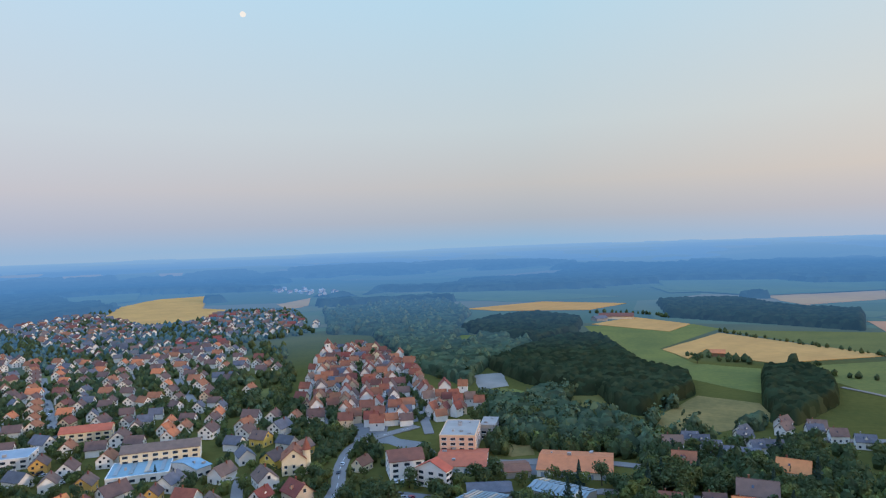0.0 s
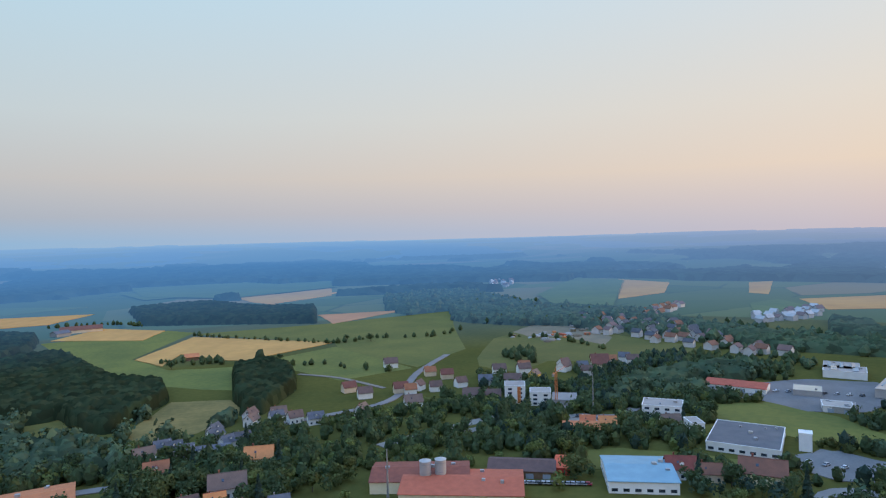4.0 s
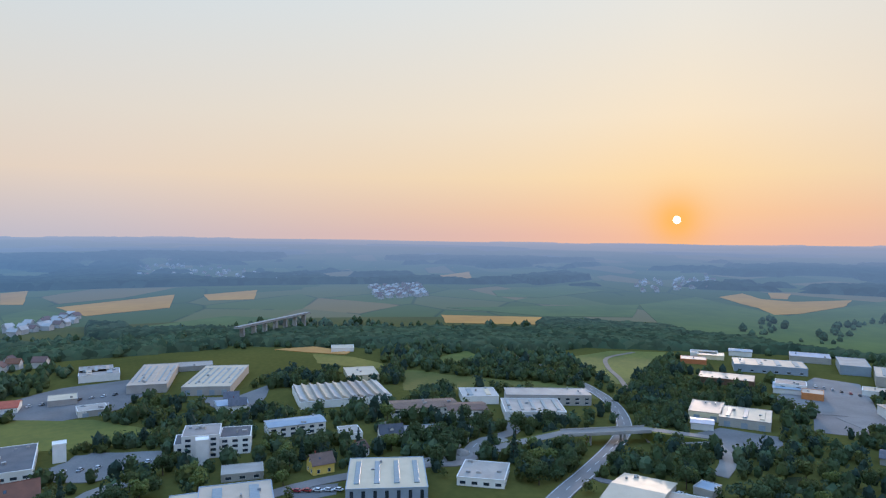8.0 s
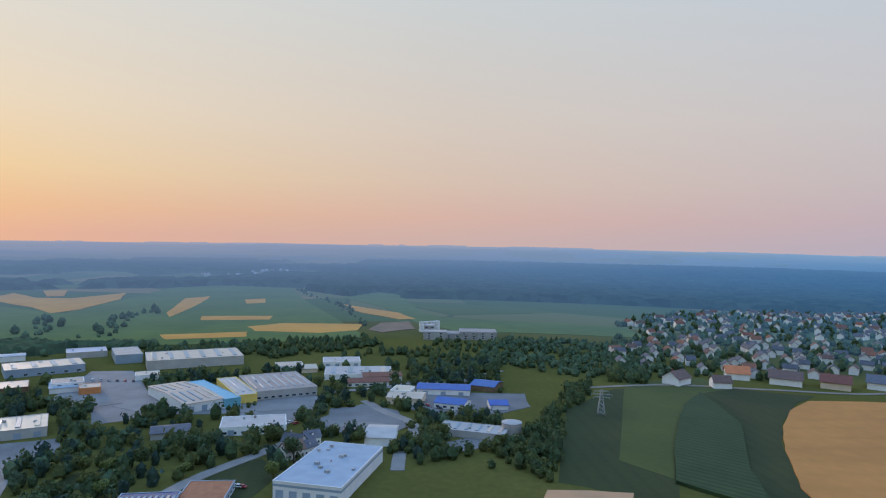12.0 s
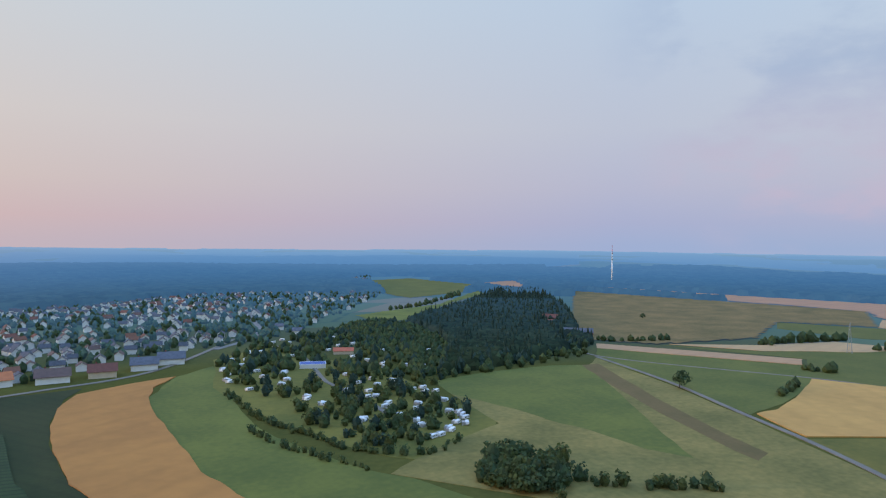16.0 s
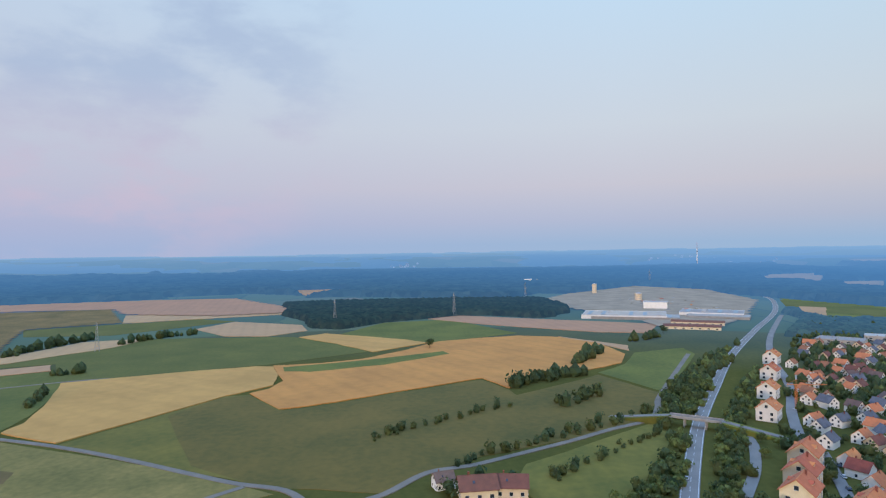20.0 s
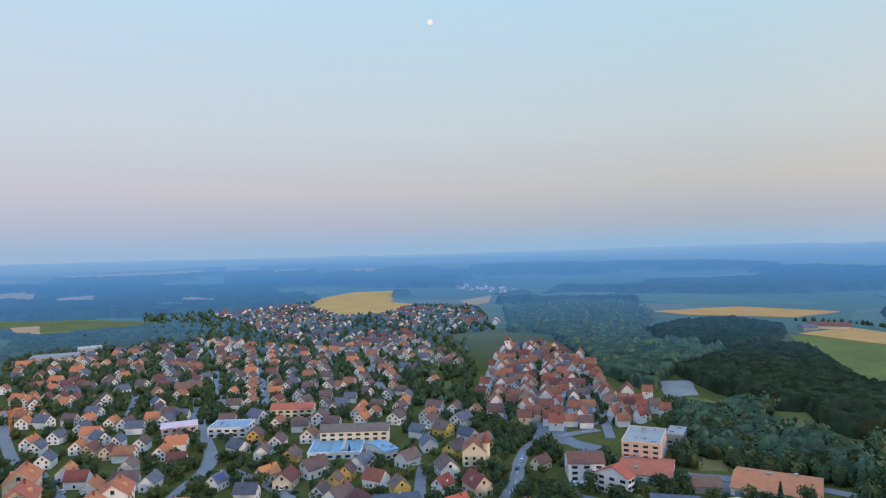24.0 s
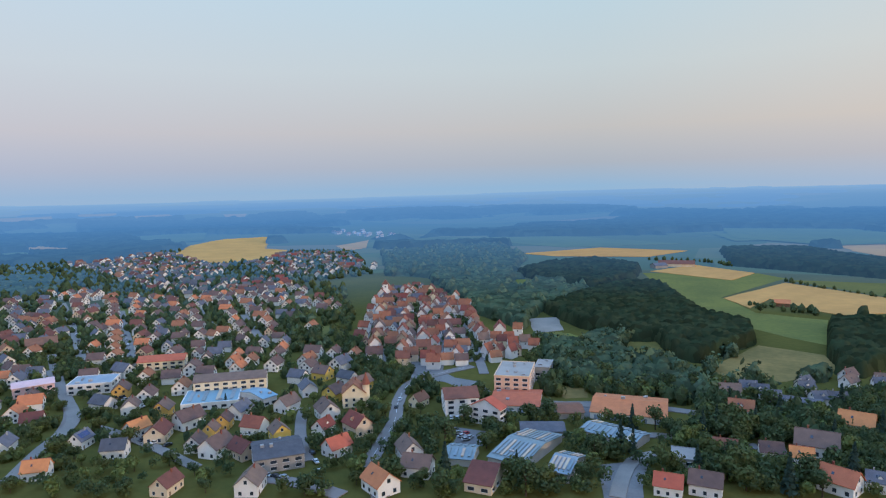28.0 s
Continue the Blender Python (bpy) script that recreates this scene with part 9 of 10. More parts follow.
field('backdrop', (634, -930, 492, -874, 435, -820, 454, -807, 544, -845), 'far_field', 'strip of ripe grain on the hill beyond the works', 0.3, keep_clear=True)
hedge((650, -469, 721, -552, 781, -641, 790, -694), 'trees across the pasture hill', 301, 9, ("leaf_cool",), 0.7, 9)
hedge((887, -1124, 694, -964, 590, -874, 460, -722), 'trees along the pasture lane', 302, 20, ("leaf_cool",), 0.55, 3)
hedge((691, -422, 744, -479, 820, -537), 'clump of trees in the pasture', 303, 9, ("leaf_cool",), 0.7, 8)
field('backdrop', (412, 1210, 630, 1195, 433, 1084), 'far_field', 'distant pale grain field', 0.2, keep_clear=True)
field('backdrop', (824, 833, 1190, 1069, 1182, 923, 776, 624, 706, 674), 'far_green', 'distant green meadow with haze in its colour', 0.2, keep_clear=True)
field('backdrop', (1210, 959, 1197, 817, 1003, 695, 868, 690), 'far_field', 'distant pale grain field', 0.2, keep_clear=True)
field('backdrop', (314, 1698, 576, 1643, 677, 1311, 406, 1230, 285, 1410), 'far_green', 'distant green meadow with haze in its colour', 0.2, keep_clear=True)
field('backdrop', (828, 1177, 911, 1167, 821, 1070, 787, 1099), 'far_field', 'distant pale grain field', 0.2, keep_clear=True)
field('backdrop', (-1836, 1045, -1816, 1239, -1617, 1089, -1659, 976), 'far_field', 'distant pale grain field', 0.2, keep_clear=True)
field('backdrop', (-1599, 1137, -1596, 1254, -1345, 1056, -1411, 1017), 'far_field', 'distant pale grain field', 0.2, keep_clear=True)
field('backdrop', (-2361, 1703, -2004, 2086, -1894, 1880, -2176, 1627), 'far_field', 'distant pale grain field', 0.2, keep_clear=True)
field('backdrop', (-1274, 1244, -1108, 1188, -1044, 1102, -1169, 1150), 'far_field', 'distant pale grain field', 0.2, keep_clear=True)
field('backdrop', (-1879, 1100, -1893, 1269, -1659, 1091, -1677, 1002), 'far_field', 'distant pale grain field', 0.2, keep_clear=True)
field('backdrop', (-2015, 2230, -1942, 2373, -1783, 2151, -1890, 2091), 'far_field', 'distant pale grain field', 0.2, keep_clear=True)
field('backdrop', (-1444, 2359, -1365, 2406, -1292, 2257, -1358, 2236), 'far_field', 'distant pale grain field', 0.2, keep_clear=True)
field('backdrop', (-517, 1263, -497, 1414, -437, 1224, -455, 1165), 'far_field', 'distant pale grain field', 0.2, keep_clear=True)
field('backdrop', (-1227, 1536, -1082, 1680, -922, 1409, -996, 1296), 'far_green', 'distant green meadow with haze in its colour', 0.2, keep_clear=True)
field('backdrop', (412, 1232, 648, 1294, 570, 1139, 418, 1076), 'far_field', 'distant pale grain field', 0.2, keep_clear=True)
field('backdrop', (-339, 1465, -53, 1499, 172, 1291, -44, 1222), 'far_green', 'distant green meadow with haze in its colour', 0.2, keep_clear=True)
field('backdrop', (324, 1558, 750, 1496, 667, 1330, 353, 1380), 'far_green', 'distant green meadow with haze in its colour', 0.2, keep_clear=True)

# ---- woods, hedges and garden trees ----
wood('garden_trees', (-566, 514, -494, 522, -329, 447, -218, 481, -106, 409, -55, 224, -223, 194), 9.0, ("leaf", "leaf_dark", "leaf_dark", "leaf_light"), 'leafy garden trees between the houses', 101, 0.58, margin=2)
wood('wood', (-182, 399, -174, 466, -97, 411, -102, 319, -132, 314), 6.314, ("leaf", "leaf_dark"), 'tall leafy trees below the old town', 102, 0.61)
wood('garden_trees', (-81, 341, -21, 360, 43, 341, 152, 376, 102, 252, -55, 224), 4.3, ("leaf", "leaf_dark", "leaf_dark", "leaf_light"), 'leafy trees between houses and sheds', 103, 0.65, margin=2)
wood('garden_trees', (-156, 340, -83, 351, -55, 224, -102, 216), 9.02, ("leaf", "leaf_dark"), 'leafy trees along the street', 104, 0.58)
wood('wood', (-40, 456, -14, 471, 8, 451, 49, 386, 48, 352, 33, 349, 5, 348, -19, 348, -32, 390), 5.863, ("leaf", "leaf_light", "leaf_dark"), 'leafy wood on the valley side', 105, 0.65)
wood('wood', (32, 434, 54, 394, 58, 366, 41, 357, 24, 390), 6.765, ("leaf", "leaf_dark"), 'leafy wood on the valley side', 109, 0.65)
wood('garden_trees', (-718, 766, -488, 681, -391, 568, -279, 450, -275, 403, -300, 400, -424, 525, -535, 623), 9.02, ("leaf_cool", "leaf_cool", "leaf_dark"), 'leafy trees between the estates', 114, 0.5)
wood('garden_trees', (-840, 540, -701, 648, -335, 336, -370, 278, -537, 349), 6.56, ("leaf", "leaf_dark", "leaf_dark", "leaf_light"), 'leafy garden trees between the houses', 122, 0.52)
wood('garden_trees', (-493, 496, -349, 637, -217, 395, -278, 322, -335, 336), 6.56, ("leaf", "leaf_dark", "leaf_dark", "leaf_light"), 'leafy garden trees between the houses', 123, 0.52)
wood('wood', (118, -303, 127, -365, 119, -394, 131, -505, 119, -533, 94, -402, 88, -320, 86, -299), 4.961, ("leaf_dark", "leaf"), 'dark trees between meadow and estate', 152, 0.61)
wood('wood', (106, -539, 77, -546, 83, -601, 116, -602), 5.412, ("leaf", "leaf_dark"), 'tall trees beside the lane', 153, 0.65, clear=False)
wood('garden_trees', (280, -713, 89, -749, 68, -575, 133, -544, 233, -571), 6.6, ("leaf_cool", "leaf_cool", "leaf_dark"), 'leafy trees between the village houses', 155, 0.5)
wood('garden_trees', (217, 264, 330, 402, 370, 300, 407, 245, 436, 197, 542, 52, 509, -168, 315, -104), 7.6, ("leaf", "leaf_dark", "leaf", "leaf_dark", "leaf_cool", "spruce"), 'leafy trees between the halls', 159, 0.72, margin=2)
wood('garden_trees', (678, -10, 542, -244, 464, -328, 359, -438, 290, -492, 207, -557, 123, -331, 332, -6), 7.6, ("leaf", "leaf_dark", "leaf", "leaf_dark", "leaf_cool", "spruce"), 'leafy trees between the halls', 160, 0.72, margin=2)
wood('wood', (547, -224, 587, -292, 456, -229, 367, -189, 346, -149, 403, -165), 5.412, ("leaf", "leaf_dark"), 'dark wood beside the main road', 161, 0.58)
wood('wood', (290, -99, 324, -123, 333, -144, 311, -167, 285, -164, 251, -144, 290, -117), 6.314, ("leaf", "leaf_dark"), 'leafy trees beside the bridge', 162, 0.54)
wood('wood', (297, -61, 329, -93, 332, -110, 311, -103, 284, -81), 5.412, ("leaf", "leaf_dark"), 'leafy trees beside the main road', 163, 0.54)
wood('wood', (583, -129, 508, -155, 454, -160, 474, -145, 526, -111, 562, -105), 6.314, ("leaf", "leaf_dark"), 'hedge wood along the main road', 164, 0.54)
wood('wood', (599, -42, 574, -113, 483, -147, 499, -108, 537, -45), 6.765, ("leaf", "leaf_dark"), 'thicket behind the green meadow', 165, 0.54)
wood('wood', (232, -217, 233, -316, 230, -363, 214, -346, 216, -293, 215, -217), 8.118, ("leaf", "leaf_dark"), 'leafy trees along the estate road', 166, 0.54)
wood('wood', (173, -330, 143, -387, 123, -332, 152, -286), 7.216, ("leaf", "leaf_dark"), 'dark trees at the edge of the estate', 167, 0.65)
wood('wood', (270, -313, 264, -374, 227, -368, 217, -342, 229, -297), 6.314, ("leaf", "leaf_dark"), 'dark trees between the halls', 168, 0.61)
hedge((329, -277, 311, -315, 290, -359, 274, -396), 'row of trees in front of the halls', 169, 7.2, ("leaf", "leaf_dark"), 0.48, 2)
hedge((337, -456, 342, -541, 288, -569, 210, -565), 'row of trees behind the estate', 170, 4.8, ("leaf", "leaf_dark"), 0.55, 5)
wood('wood', (353, -558, 314, -664, 248, -668, 205, -551, 258, -509), 10.824, ("leaf", "leaf_dark"), 'leafy trees below the hospital', 171, 0.54)
wood('garden_trees', (-45, 490, 59, 405, 130, 358, 255, 364, 389, 309, 415, 204, 292, 144, -34, 356), 6.314, ("leaf", "leaf_dark", "leaf_dark", "leaf_light"), 'leafy trees between the houses', 172, 0.72, margin=1)
wood('wood', (407, 370, 440, 345, 499, 359, 548, 355, 452, 297, 468, 289, 448, 312, 379, 297, 311, 283, 370, 331), 5.412, ("leaf_dark", "spruce"), 'dark wood above the halls', 173, 0.61)
wood('wood', (457, 336, 528, 355, 531, 301, 526, 245, 482, 231, 452, 297), 5.863, ("leaf", "leaf_dark"), 'leafy wood behind the red shed', 174, 0.61)
wood('wood', (401, 449, 431, 442, 396, 406, 389, 432), 6.314, ("leaf_dark",), 'dark clump of trees on the hill meadow', 176, 0.68, clear=False)
hedge((477, 530, 493, 506, 502, 466, 488, 407), 'row of trees on the hill meadow', 177, 8.0, ("leaf", "leaf_dark"), 0.47, 3)
wood('wood', (362, 284, 402, 246, 412, 163, 404, 117, 357, 103, 350, 163, 321, 246), 6.314, ("leaf", "leaf_dark"), 'leafy trees and scrub on the slope', 178, 0.54)
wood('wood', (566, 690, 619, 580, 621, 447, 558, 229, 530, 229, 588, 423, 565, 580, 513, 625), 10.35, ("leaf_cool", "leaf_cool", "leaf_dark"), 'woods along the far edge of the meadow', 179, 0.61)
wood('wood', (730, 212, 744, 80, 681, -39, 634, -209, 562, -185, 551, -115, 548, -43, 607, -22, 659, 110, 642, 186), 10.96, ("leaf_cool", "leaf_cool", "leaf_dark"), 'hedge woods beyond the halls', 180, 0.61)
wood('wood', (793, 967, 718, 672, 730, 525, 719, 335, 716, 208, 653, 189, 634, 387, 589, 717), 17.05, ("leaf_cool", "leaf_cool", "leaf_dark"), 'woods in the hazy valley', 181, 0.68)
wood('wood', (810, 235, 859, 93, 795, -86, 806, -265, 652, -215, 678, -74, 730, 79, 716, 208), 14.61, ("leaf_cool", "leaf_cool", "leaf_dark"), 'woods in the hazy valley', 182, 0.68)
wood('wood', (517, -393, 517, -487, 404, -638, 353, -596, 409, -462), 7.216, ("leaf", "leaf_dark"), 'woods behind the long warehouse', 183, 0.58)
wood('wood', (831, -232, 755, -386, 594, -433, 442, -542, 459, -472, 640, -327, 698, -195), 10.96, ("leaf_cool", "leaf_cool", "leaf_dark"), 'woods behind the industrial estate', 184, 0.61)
hedge((217, 797, 270, 698, 315, 628), 'hedge along the wheat field', 187, 5.6, ("leaf", "leaf_dark"), 0.39, 2)
hedge((315, 628, 374, 619, 421, 590, 466, 610), 'hedge across the hill meadow', 188, 7.2, ("leaf", "leaf_dark"), 0.47, 3)
hedge((190, 582, 230, 552, 256, 522, 281, 466), 'loose trees below the wheat field', 189, 8.8, ("leaf", "leaf_dark"), 0.47, 4)
hedge((145, 643, 168, 622, 184, 599), 'bushes beside the small farm', 190, 4.0, ("leaf", "leaf_dark"), 0.47, 3)
hedge((85, 1014, 150, 1002, 189, 943), 'trees round the farm', 191, 5.6, ("leaf", "leaf_dark"), 0.47, 3)
FORESTS.append(pairs((-540, -2151, -1047, -2028, -1413, -1447, -1620, -966, -1722, -534, -1827, -227, -2548, -317, -2170, -1294, -1823, -1867, -1234, -2391, -725, -2884)))
FORESTS.append(pairs((760, -1737, 560, -1826, 204, -1068, 130, -960, 128, -1074, -81, -1269, -451, -1511, -803, -2040, -1997, -1985, -2925, -2911, -1105, -2816, 386, -2823, 1087, -2479)))
FORESTS.append(pairs((878, -1134, 939, -1666, 676, -1846, 290, -1390, 116, -1112, 119, -922, 294, -909, 541, -1000)))
FORESTS.append(pairs((943, 49, 1099, 20, 1141, -98, 969, -109, 906, -31)))
FORESTS.append(pairs((802, 69, 816, -100, 832, -252, 791, -464, 721, -437, 700, -148, 715, 61)))
FORESTS.append(pairs((1570, 772, 1951, 868, 1984, 695, 1569, 562)))
FORESTS.append(pairs((1641, -346, 1865, -563, 1636, -569, 1453, -372)))
FORESTS.append(pairs((224, 1111, 387, 1172, 533, 1129, 864, 1107, 824, 833, 659, 668, 562, 734, 513, 954, 339, 1027)))
FORESTS.append(pairs((1081, 1384, 1429, 1442, 1512, 1197, 1287, 1048, 1054, 1149)))
FORESTS.append(pairs((-1885, -1116, -2136, -741, -2034, -156, -1890, 318, -1635, 421, -1336, 225, -1502, -115, -1661, -382, -1465, -867)))
FORESTS.append(pairs((-1938, 499, -1830, 1060, -1278, 1004, -1018, 800, -1201, 751, -1555, 683)))
FORESTS.append(pairs((-1426, 1574, -1297, 1738, -918, 1282, -811, 987, -906, 998)))
FORESTS.append(pairs((-1300, 2291, -1209, 2552, -778, 2054, -916, 1852)))
FORESTS.append(pairs((-427, 1245, -162, 1308, -121, 1134, -283, 923)))
FORESTS.append(pairs((212, 1117, 477, 1276, 548, 1095, 395, 791, 278, 945)))
FORESTS.append(pairs((-194, 1849, 282, 2090, 1002, 1994, 826, 1645, 355, 1645, -53, 1499)))
FORESTS.append(pairs((-1782, 1970, -1259, 2123, -666, 1671, -888, 1632, -1519, 1678)))
FORESTS.append(pairs((-1530, 914, -1448, 1325, -1050, 1411, -818, 1181, -830, 889, -1243, 801)))
FORESTS.append(pairs((-2984, -383, -2844, 427, -1923, 1126, -1541, 902, -1812, 423, -2100, -269)))
FORESTS.append(pairs((739, 397, 786, 172, 684, 133, 653, 350)))
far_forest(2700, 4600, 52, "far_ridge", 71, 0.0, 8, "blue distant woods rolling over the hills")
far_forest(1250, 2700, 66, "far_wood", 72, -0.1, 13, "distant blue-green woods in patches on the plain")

wood('garden_trees', (137, -705, 175, -953, 125, -1129, 22, -1228, -184, -1408, -428, -1606, -615, -1803, -1030, -2040, -715, -1328, -414, -937, -233, -721, -93, -705, -50, -653, -11, -604, 109, -597), 10.5, ('leaf_cool', 'leaf_cool', 'leaf_dark'), 'leafy trees between the village houses', 154, 0.62)
wood('garden_trees', (-149, 408, -189, 543, -214, 684, -189, 726, -134, 605, -82, 481, -58, 422, -100, 398), 6.5, ("leaf", "leaf_dark"), 'garden trees between the old houses', 171, 0.5, margin=-1)
wood('garden_trees', (-781, 881, -817, 1148, -428, 1135, -290, 829, -363, 725, -425, 622, -590, 691), 8, ("leaf_cool", "leaf_dark"), 'garden trees between the houses on the hill', 172, 0.6, margin=-1.5)
wood('camp_trees', (-154, -617, -212, -698, -305, -759, -387, -799, -480, -872, -374, -601, -576, -555, -496, -478, -379, -465, -272, -437, -262, -350, -226, -324, -196, -314, -166, -327, -156, -388, -156, -455, -146, -511), 9.8, ('leaf', 'leaf_dark', 'spruce', 'leaf'), 'leafy trees on the camping ground', 139, 0.74)
wood('wood', (-467, -808, -532, -870, -656, -958, -919, -1199, -1062, -1298, -1044, -1156, -836, -859, -690, -691, -626, -586, -551, -525, -443, -490, -367, -478, -306, -469, -387, -574, -446, -684), 9, ('conifer', 'spruce', 'conifer'), 'tall dark spruces on the camping hill', 140, 0.85)
wood('wood', (-396, -842, -467, -808, -446, -684, -387, -574, -306, -469, -318, -574, -339, -772), 6, ('leaf', 'leaf_dark'), 'leafy trees at the foot of the hill', 158, 0.6)
wood('wood', (-183, -245, -212, -276, -237, -271, -242, -250, -225, -225, -206, -211), 4.4, ('leaf', 'leaf_dark'), 'dense clump of trees at the meadow edge', 141, 0.85, clear=False)
hedge((-229, -225, -241, -210, -260, -197, -278, -181), 'dense hedge of trees at the meadow edge', 142, 3.2, ('leaf', 'leaf_dark'), 0.6, 2.0)
hedge((-133, -495, -134, -413, -147, -365, -154, -332, -167, -315, -186, -299, -217, -310), 'curving hedge round the camping ground', 143, 3.0, ('leaf', 'leaf_dark'), 0.42, 1.2)
hedge((-119, -390, -127, -349, -140, -315, -150, -295), 'curving hedge across the meadow', 144, 3.4, ('leaf', 'leaf_dark'), 0.36, 1.2)
hedge((-730, -429, -784, -420, -860, -396), 'dark clump of trees between stubble fields', 137, 4.5, ('leaf', 'leaf_dark'), 0.9, 3)
hedge((-804, -338, -842, -321, -870, -300, -887, -274), 'dark hedge on the stubble slope', 138, 5, ('leaf', 'leaf_dark'), 0.75, 3)
hedge((-619, -315, -629, -300), 'round trees at the corner of the wheat', 148, 3, ('leaf', 'leaf_dark'), 0.8, 1.5)
hedge((-494, -273, -537, -284), 'bushes along the wheat field', 147, 3, ('leaf', 'leaf_dark'), 0.6, 2)
hedge((-592, -545, -619, -522, -665, -508), 'row of trees beside the farm', 146, 5, ('leaf', 'leaf_dark'), 0.75, 3)
hedge((-552, -996, -630, -1031, -850, -1222), 'row of trees below the hilltop', 149, 6, ('leaf', 'leaf_dark'), 0.7, 4)
hedge((-391, -13, -409, 1), 'bushes on the pasture', 136, 4, ('leaf', 'leaf_dark'), 0.5, 2)
hedge((-515, 87, -535, 117, -556, 157), 'dense trees beside the golden field', 131, 3, ('leaf', 'leaf_dark'), 0.8, 3)
hedge((-451, 113, -463, 131, -483, 150), 'trees on the pasture slope', 132, 4, ('leaf', 'leaf_dark'), 0.75, 3)
hedge((-602, 166, -668, 208), 'dark trees at the field corner', 133, 3, ('leaf', 'leaf_dark'), 0.75, 2)
hedge((-385, -14, -403, 3, -428, 40, -454, 76), 'loose bushes across the pasture', 134, 7, ('leaf', 'leaf_dark'), 0.5, 2)
hedge((-333, 25, -346, 44, -363, 66, -382, 101, -406, 138, -429, 168), 'bushes along the farm track', 135, 5, ('leaf', 'leaf_dark'), 0.55, 2)
hedge((-735, 271, -758, 309), 'trees beside the brickworks lane', 130, 4, ('leaf', 'leaf_dark'), 0.8, 3)
hedge((-309, 73, -340, 106, -378, 154), 'bushes across the lower pasture', 129, 4, ('leaf', 'leaf_dark'), 0.45, 2)
wood('wood', (-275, 93, -340, 125, -429, 179, -480, 196, -585, 273, -707, 388, -552, 286, -422, 205, -352, 164, -269, 118), 5.2, ('leaf', 'leaf_light', 'leaf_dark', 'leaf_light'), 'leafy scrub along the road cutting', 127, 0.62)
wood('wood', (-267, 130, -369, 187, -483, 260, -570, 325, -414, 235, -345, 189, -286, 165, -260, 156), 5.2, ('leaf', 'leaf_light', 'leaf_dark', 'leaf_light'), 'leafy scrub beside the main road', 128, 0.62)
wood('garden_trees', (-423, 363, -663, 587, -633, 667, -437, 639, -359, 749, -291, 729, -158, 410, -199, 391, -276, 381), 12.5, ('leaf', 'leaf_dark', 'leaf'), 'leafy garden trees between the terraces', 126, 0.6)
wood('garden_trees', (-259, 158, -564, 345, -897, 577, -791, 659, -703, 725, -238, 245), 12.0, ('leaf', 'leaf_dark', 'leaf'), 'leafy garden trees behind the apartment houses', 125, 0.62)
wood('wood', (-295, 12, -314, 24, -316, 46, -296, 65, -283, 62), 8, ('leaf', 'leaf_dark'), 'leafy trees round the houses by the track', 124, 0.7)
wood('garden_trees', (-677, 586, -1073, 956, -905, 957, -593, 714, -608, 647), 9.0, ('leaf_cool', 'leaf_dark', 'leaf'), 'leafy trees beside the estate', 122, 0.72)
wood('garden_trees', (-349, 726, -275, 688, -206, 537, -166, 409, -212, 418, -256, 487), 9.0, ('leaf_cool', 'leaf_dark', 'leaf'), 'leafy trees beside the estate', 123, 0.72)
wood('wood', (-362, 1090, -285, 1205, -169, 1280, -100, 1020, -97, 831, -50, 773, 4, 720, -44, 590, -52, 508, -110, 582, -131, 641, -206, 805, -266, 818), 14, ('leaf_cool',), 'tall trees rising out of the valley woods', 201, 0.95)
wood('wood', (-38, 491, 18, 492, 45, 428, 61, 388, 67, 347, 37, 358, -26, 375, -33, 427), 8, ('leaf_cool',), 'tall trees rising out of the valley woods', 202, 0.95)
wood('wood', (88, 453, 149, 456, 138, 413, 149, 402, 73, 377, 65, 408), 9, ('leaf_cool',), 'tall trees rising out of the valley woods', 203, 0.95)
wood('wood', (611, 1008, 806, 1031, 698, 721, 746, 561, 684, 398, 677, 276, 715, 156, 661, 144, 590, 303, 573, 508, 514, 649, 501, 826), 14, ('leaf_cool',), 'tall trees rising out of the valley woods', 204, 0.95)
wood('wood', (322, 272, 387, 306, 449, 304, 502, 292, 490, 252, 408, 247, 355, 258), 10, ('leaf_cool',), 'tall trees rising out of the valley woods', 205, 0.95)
CONIFERS = [pairs((-467, -808, -532, -870, -656, -958, -919, -1199, -1062, -1298, -1044, -1156, -836, -859, -690, -691, -626, -586, -551, -525, -443, -490, -367, -478, -306, -469, -387, -574, -446, -684)),
            pairs((-1172, -236, -1021, -150, -929, -129, -902, -82, -972, -25, -1034, 79, -1040, 134, -986, 215, -1009, 267, -1145, 303, -1426, 298, -1698, 279, -1979, 83, -2017, -175, -1557, -135, -1452, -258)),
            pairs((-98, 841, -60, 938, 7, 991, 69, 906, 54, 807, 4, 720, -50, 773)),
            pairs((-44, 590, -9, 674, 37, 755, 82, 745, 97, 602, 127, 570, 114, 484, 88, 453, 68, 426, 39, 444, 19, 498, -8, 521)),
            pairs((149, 456, 184, 560, 227, 608, 221, 508, 197, 455, 149, 402, 138, 413)),
            pairs((211, 1156, 337, 1170, 379, 1007, 448, 946, 371, 786, 303, 848, 188, 943))]
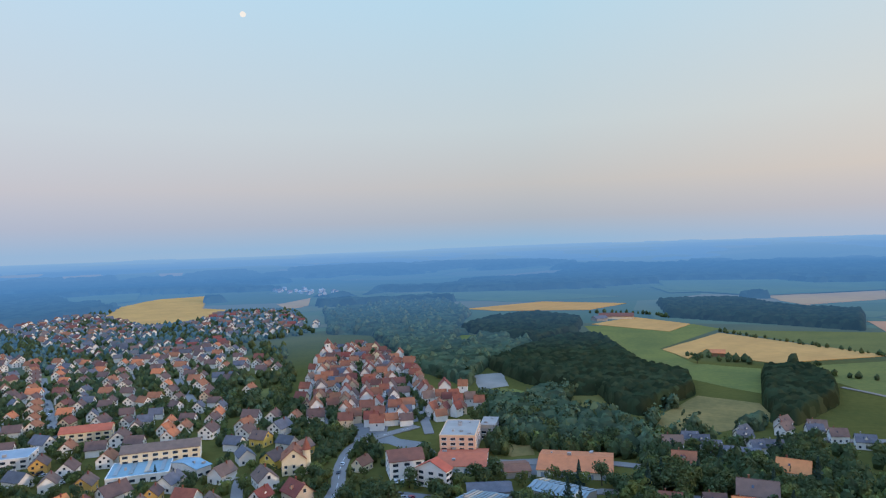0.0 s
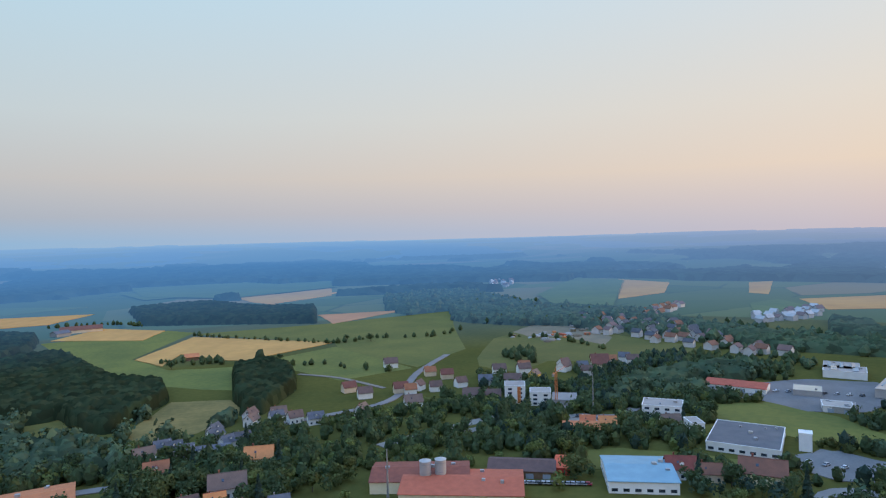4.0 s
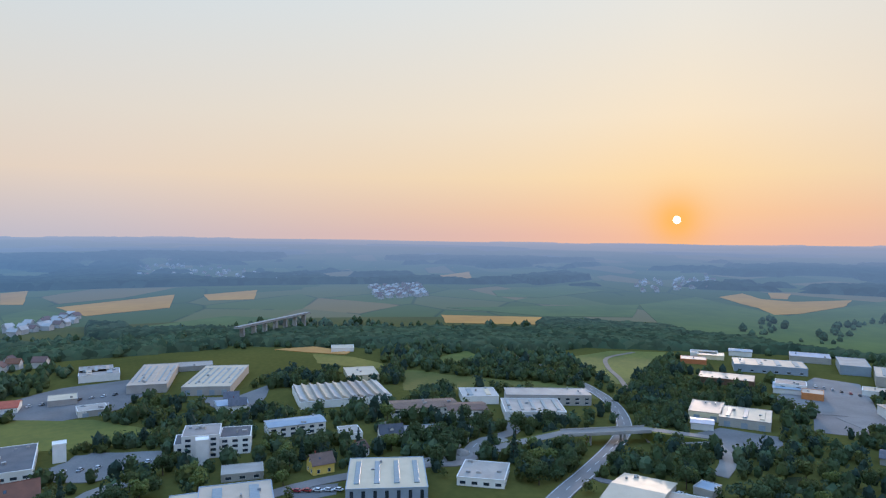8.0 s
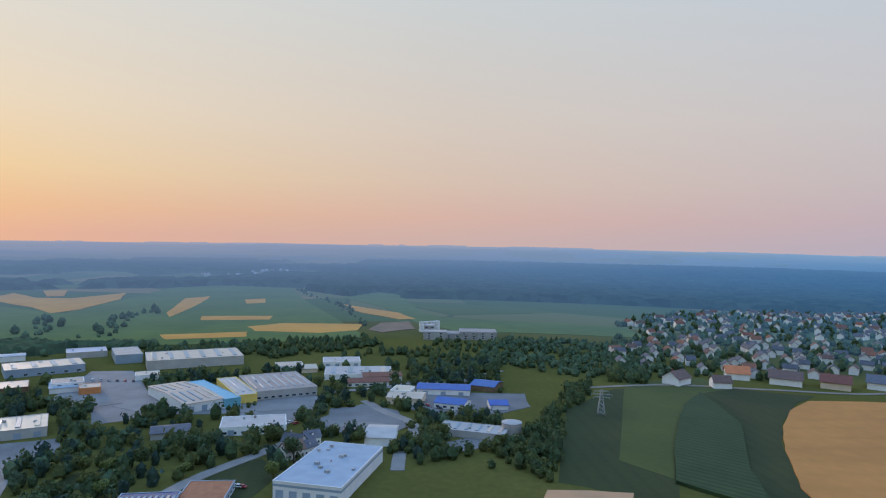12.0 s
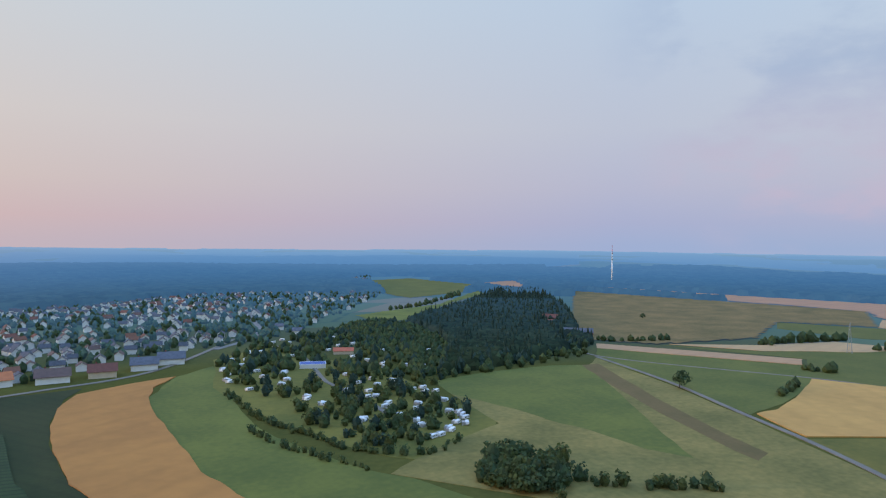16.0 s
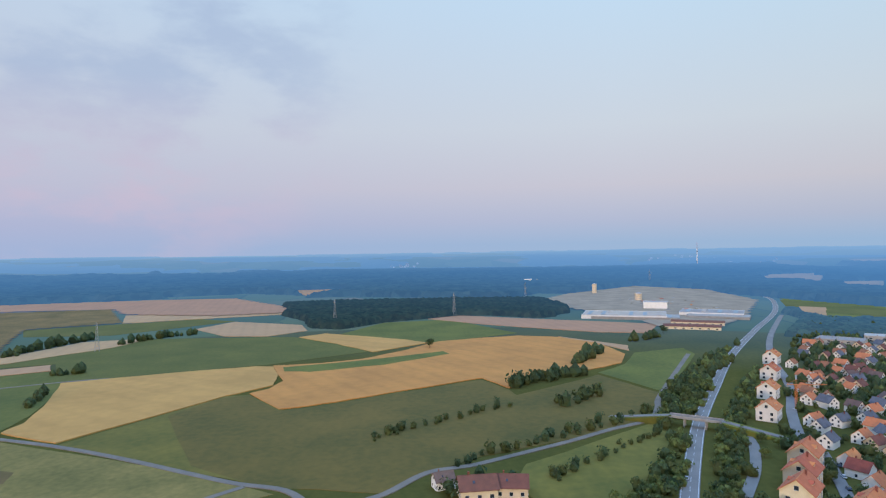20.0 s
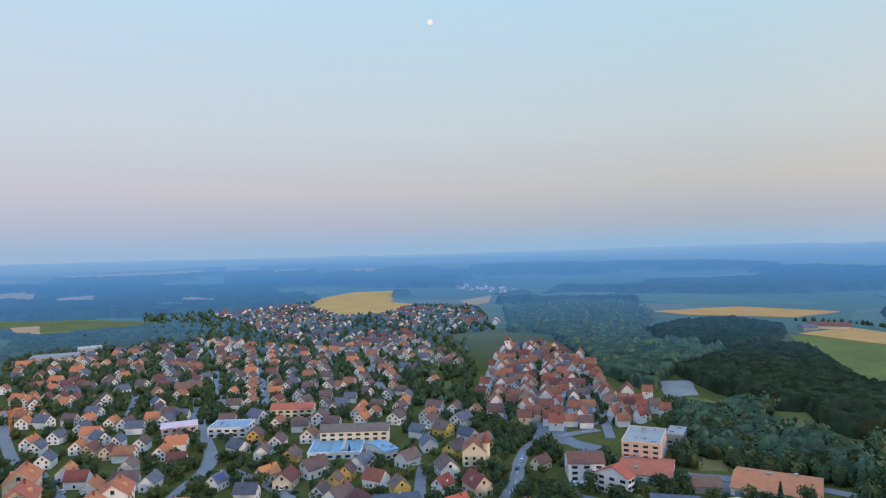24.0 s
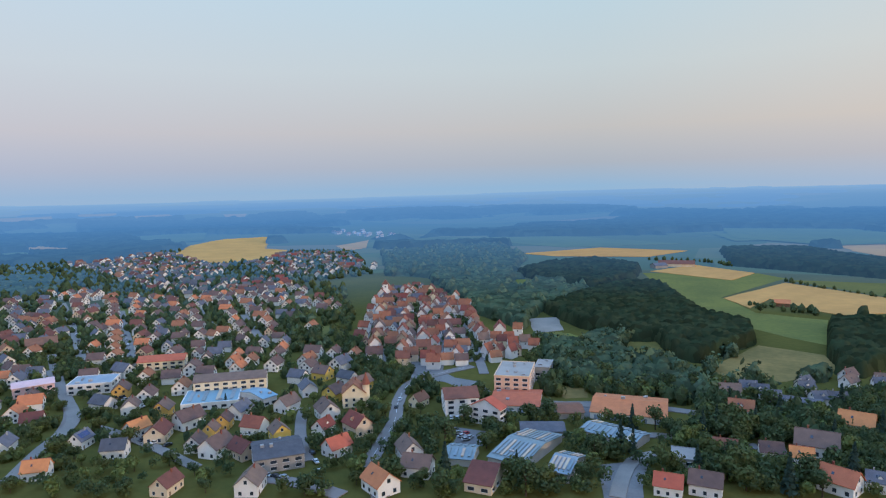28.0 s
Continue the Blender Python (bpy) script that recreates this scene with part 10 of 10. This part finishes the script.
LEAFY = [pairs((-362, 1090, -285, 1205, -169, 1280, -100, 1020, -97, 831, -50, 773, 4, 720, -44, 590, -52, 508, -110, 582, -131, 641, -206, 805, -266, 818)),
         pairs((-38, 491, 18, 492, 45, 428, 61, 388, 67, 347, 37, 358, -26, 375, -33, 427)),
         pairs((88, 453, 149, 456, 138, 413, 149, 402, 73, 377, 65, 408)),
         pairs((-738, 451, -897, 577, -1028, 608, -917, 691, -794, 754, -751, 774, -624, 644, -656, 546, -717, 516)),
         pairs((611, 1008, 806, 1031, 698, 721, 746, 561, 684, 398, 677, 276, 715, 156, 661, 144, 590, 303, 573, 508, 514, 649, 501, 826)),
         pairs((322, 272, 387, 306, 449, 304, 502, 292, 490, 252, 408, 247, 355, 258)),
         pairs((841, 354, 762, 134, 764, -117, 710, -310, 646, -445, 581, -401, 639, -216, 577, -89, 639, -65, 670, 118, 718, 302)),
         pairs((847, -215, 775, -328, 689, -501, 568, -526, 538, -465, 677, -287, 745, -189))]
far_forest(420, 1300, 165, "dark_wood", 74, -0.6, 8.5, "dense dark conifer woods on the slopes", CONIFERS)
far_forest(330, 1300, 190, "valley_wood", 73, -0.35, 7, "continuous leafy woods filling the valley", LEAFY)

# ---- single trees near the camera ----
strew((-339, 302, -224, 300, -81, 341, -55, 224, -223, 194), 66, 8, 'garden trees', 192, ("leaf0", "leaf1", "leaf2", "light0", "dark0", "dark1"), 0.44, 0.76)
strew((-77, 323, 144, 357, 102, 252, -55, 224), 60, 8, 'garden trees', 193, ("leaf0", "leaf1", "light0", "dark0", "dark2", "spruce0"), 0.68, 1.08)
strew((-42, 448, 362, 178, 292, 144, -34, 356), 38, 8, 'trees below the village', 194, ("leaf0", "leaf1", "leaf2", "light0", "dark0", "dark1"), 0.68, 1.08)
strew((272, 331, 390, -129, 315, -104, 217, 264), 49, 8, 'trees of the estate', 195, ("leaf0", "dark1", "dark0", "spruce1", "light1"), 0.68, 1.08)
strew((412, -7, 155, -417, 123, -331, 332, -6), 49, 8, 'trees of the estate', 196, ("leaf0", "dark1", "dark0", "dark2", "light1"), 0.68, 1.08)
strew((-363, 190, -228, 415, -168, 304, -264, 138), 44, 8, 'garden trees', 197, ("leaf0", "leaf1", "leaf2", "light0", "dark0", "dark1"), 0.40, 0.68)
tagged(plant(-450, -331, 'dark0', 1.25), group='single trees')
tagged(plant(-722, 33, 'dark1', 1.0), group='single trees')
tagged(plant(-828, -680, 'dark0', 0.8), group='single trees')
tagged(plant(-790, 328, 'dark0', 0.9), group='single trees')
tagged(plant(351.0, 610.4, 'dark0', 0.77), group='single trees')
tagged(plant(334.6, 634.1, 'dark0', 0.59), group='single trees')
tagged(plant(234.3, 576.2, 'dark0', 0.59), group='single trees')
tagged(plant(143.8, 602.9, 'dark0', 0.68), group='single trees')
tagged(plant(-29.9, 246.0, 'spruce1', 0.68), group='single trees')
tagged(plant(16.2, 275.8, 'spruce2', 0.68), group='single trees')
tagged(plant(-193.3, 304.9, 'spruce0', 0.51), group='single trees')
tagged(plant(-91.7, 232.8, 'light2', 0.94), group='single trees')
tagged(plant(-108.0, 219.2, 'light0', 0.68), group='single trees')
tagged(plant(332.0, 218.3, 'spruce1', 0.77), group='single trees')
tagged(plant(356.5, 216.3, 'dark2', 0.85), group='single trees')
tagged(plant(261.4, -246.7, 'dark2', 0.77), group='single trees')

for _o in [*PROTO.values(), *TREES.values(), *CARS, CARAVAN]:
    for _c in (*_o.children_recursive, _o):
        bpy.data.objects.remove(_c)
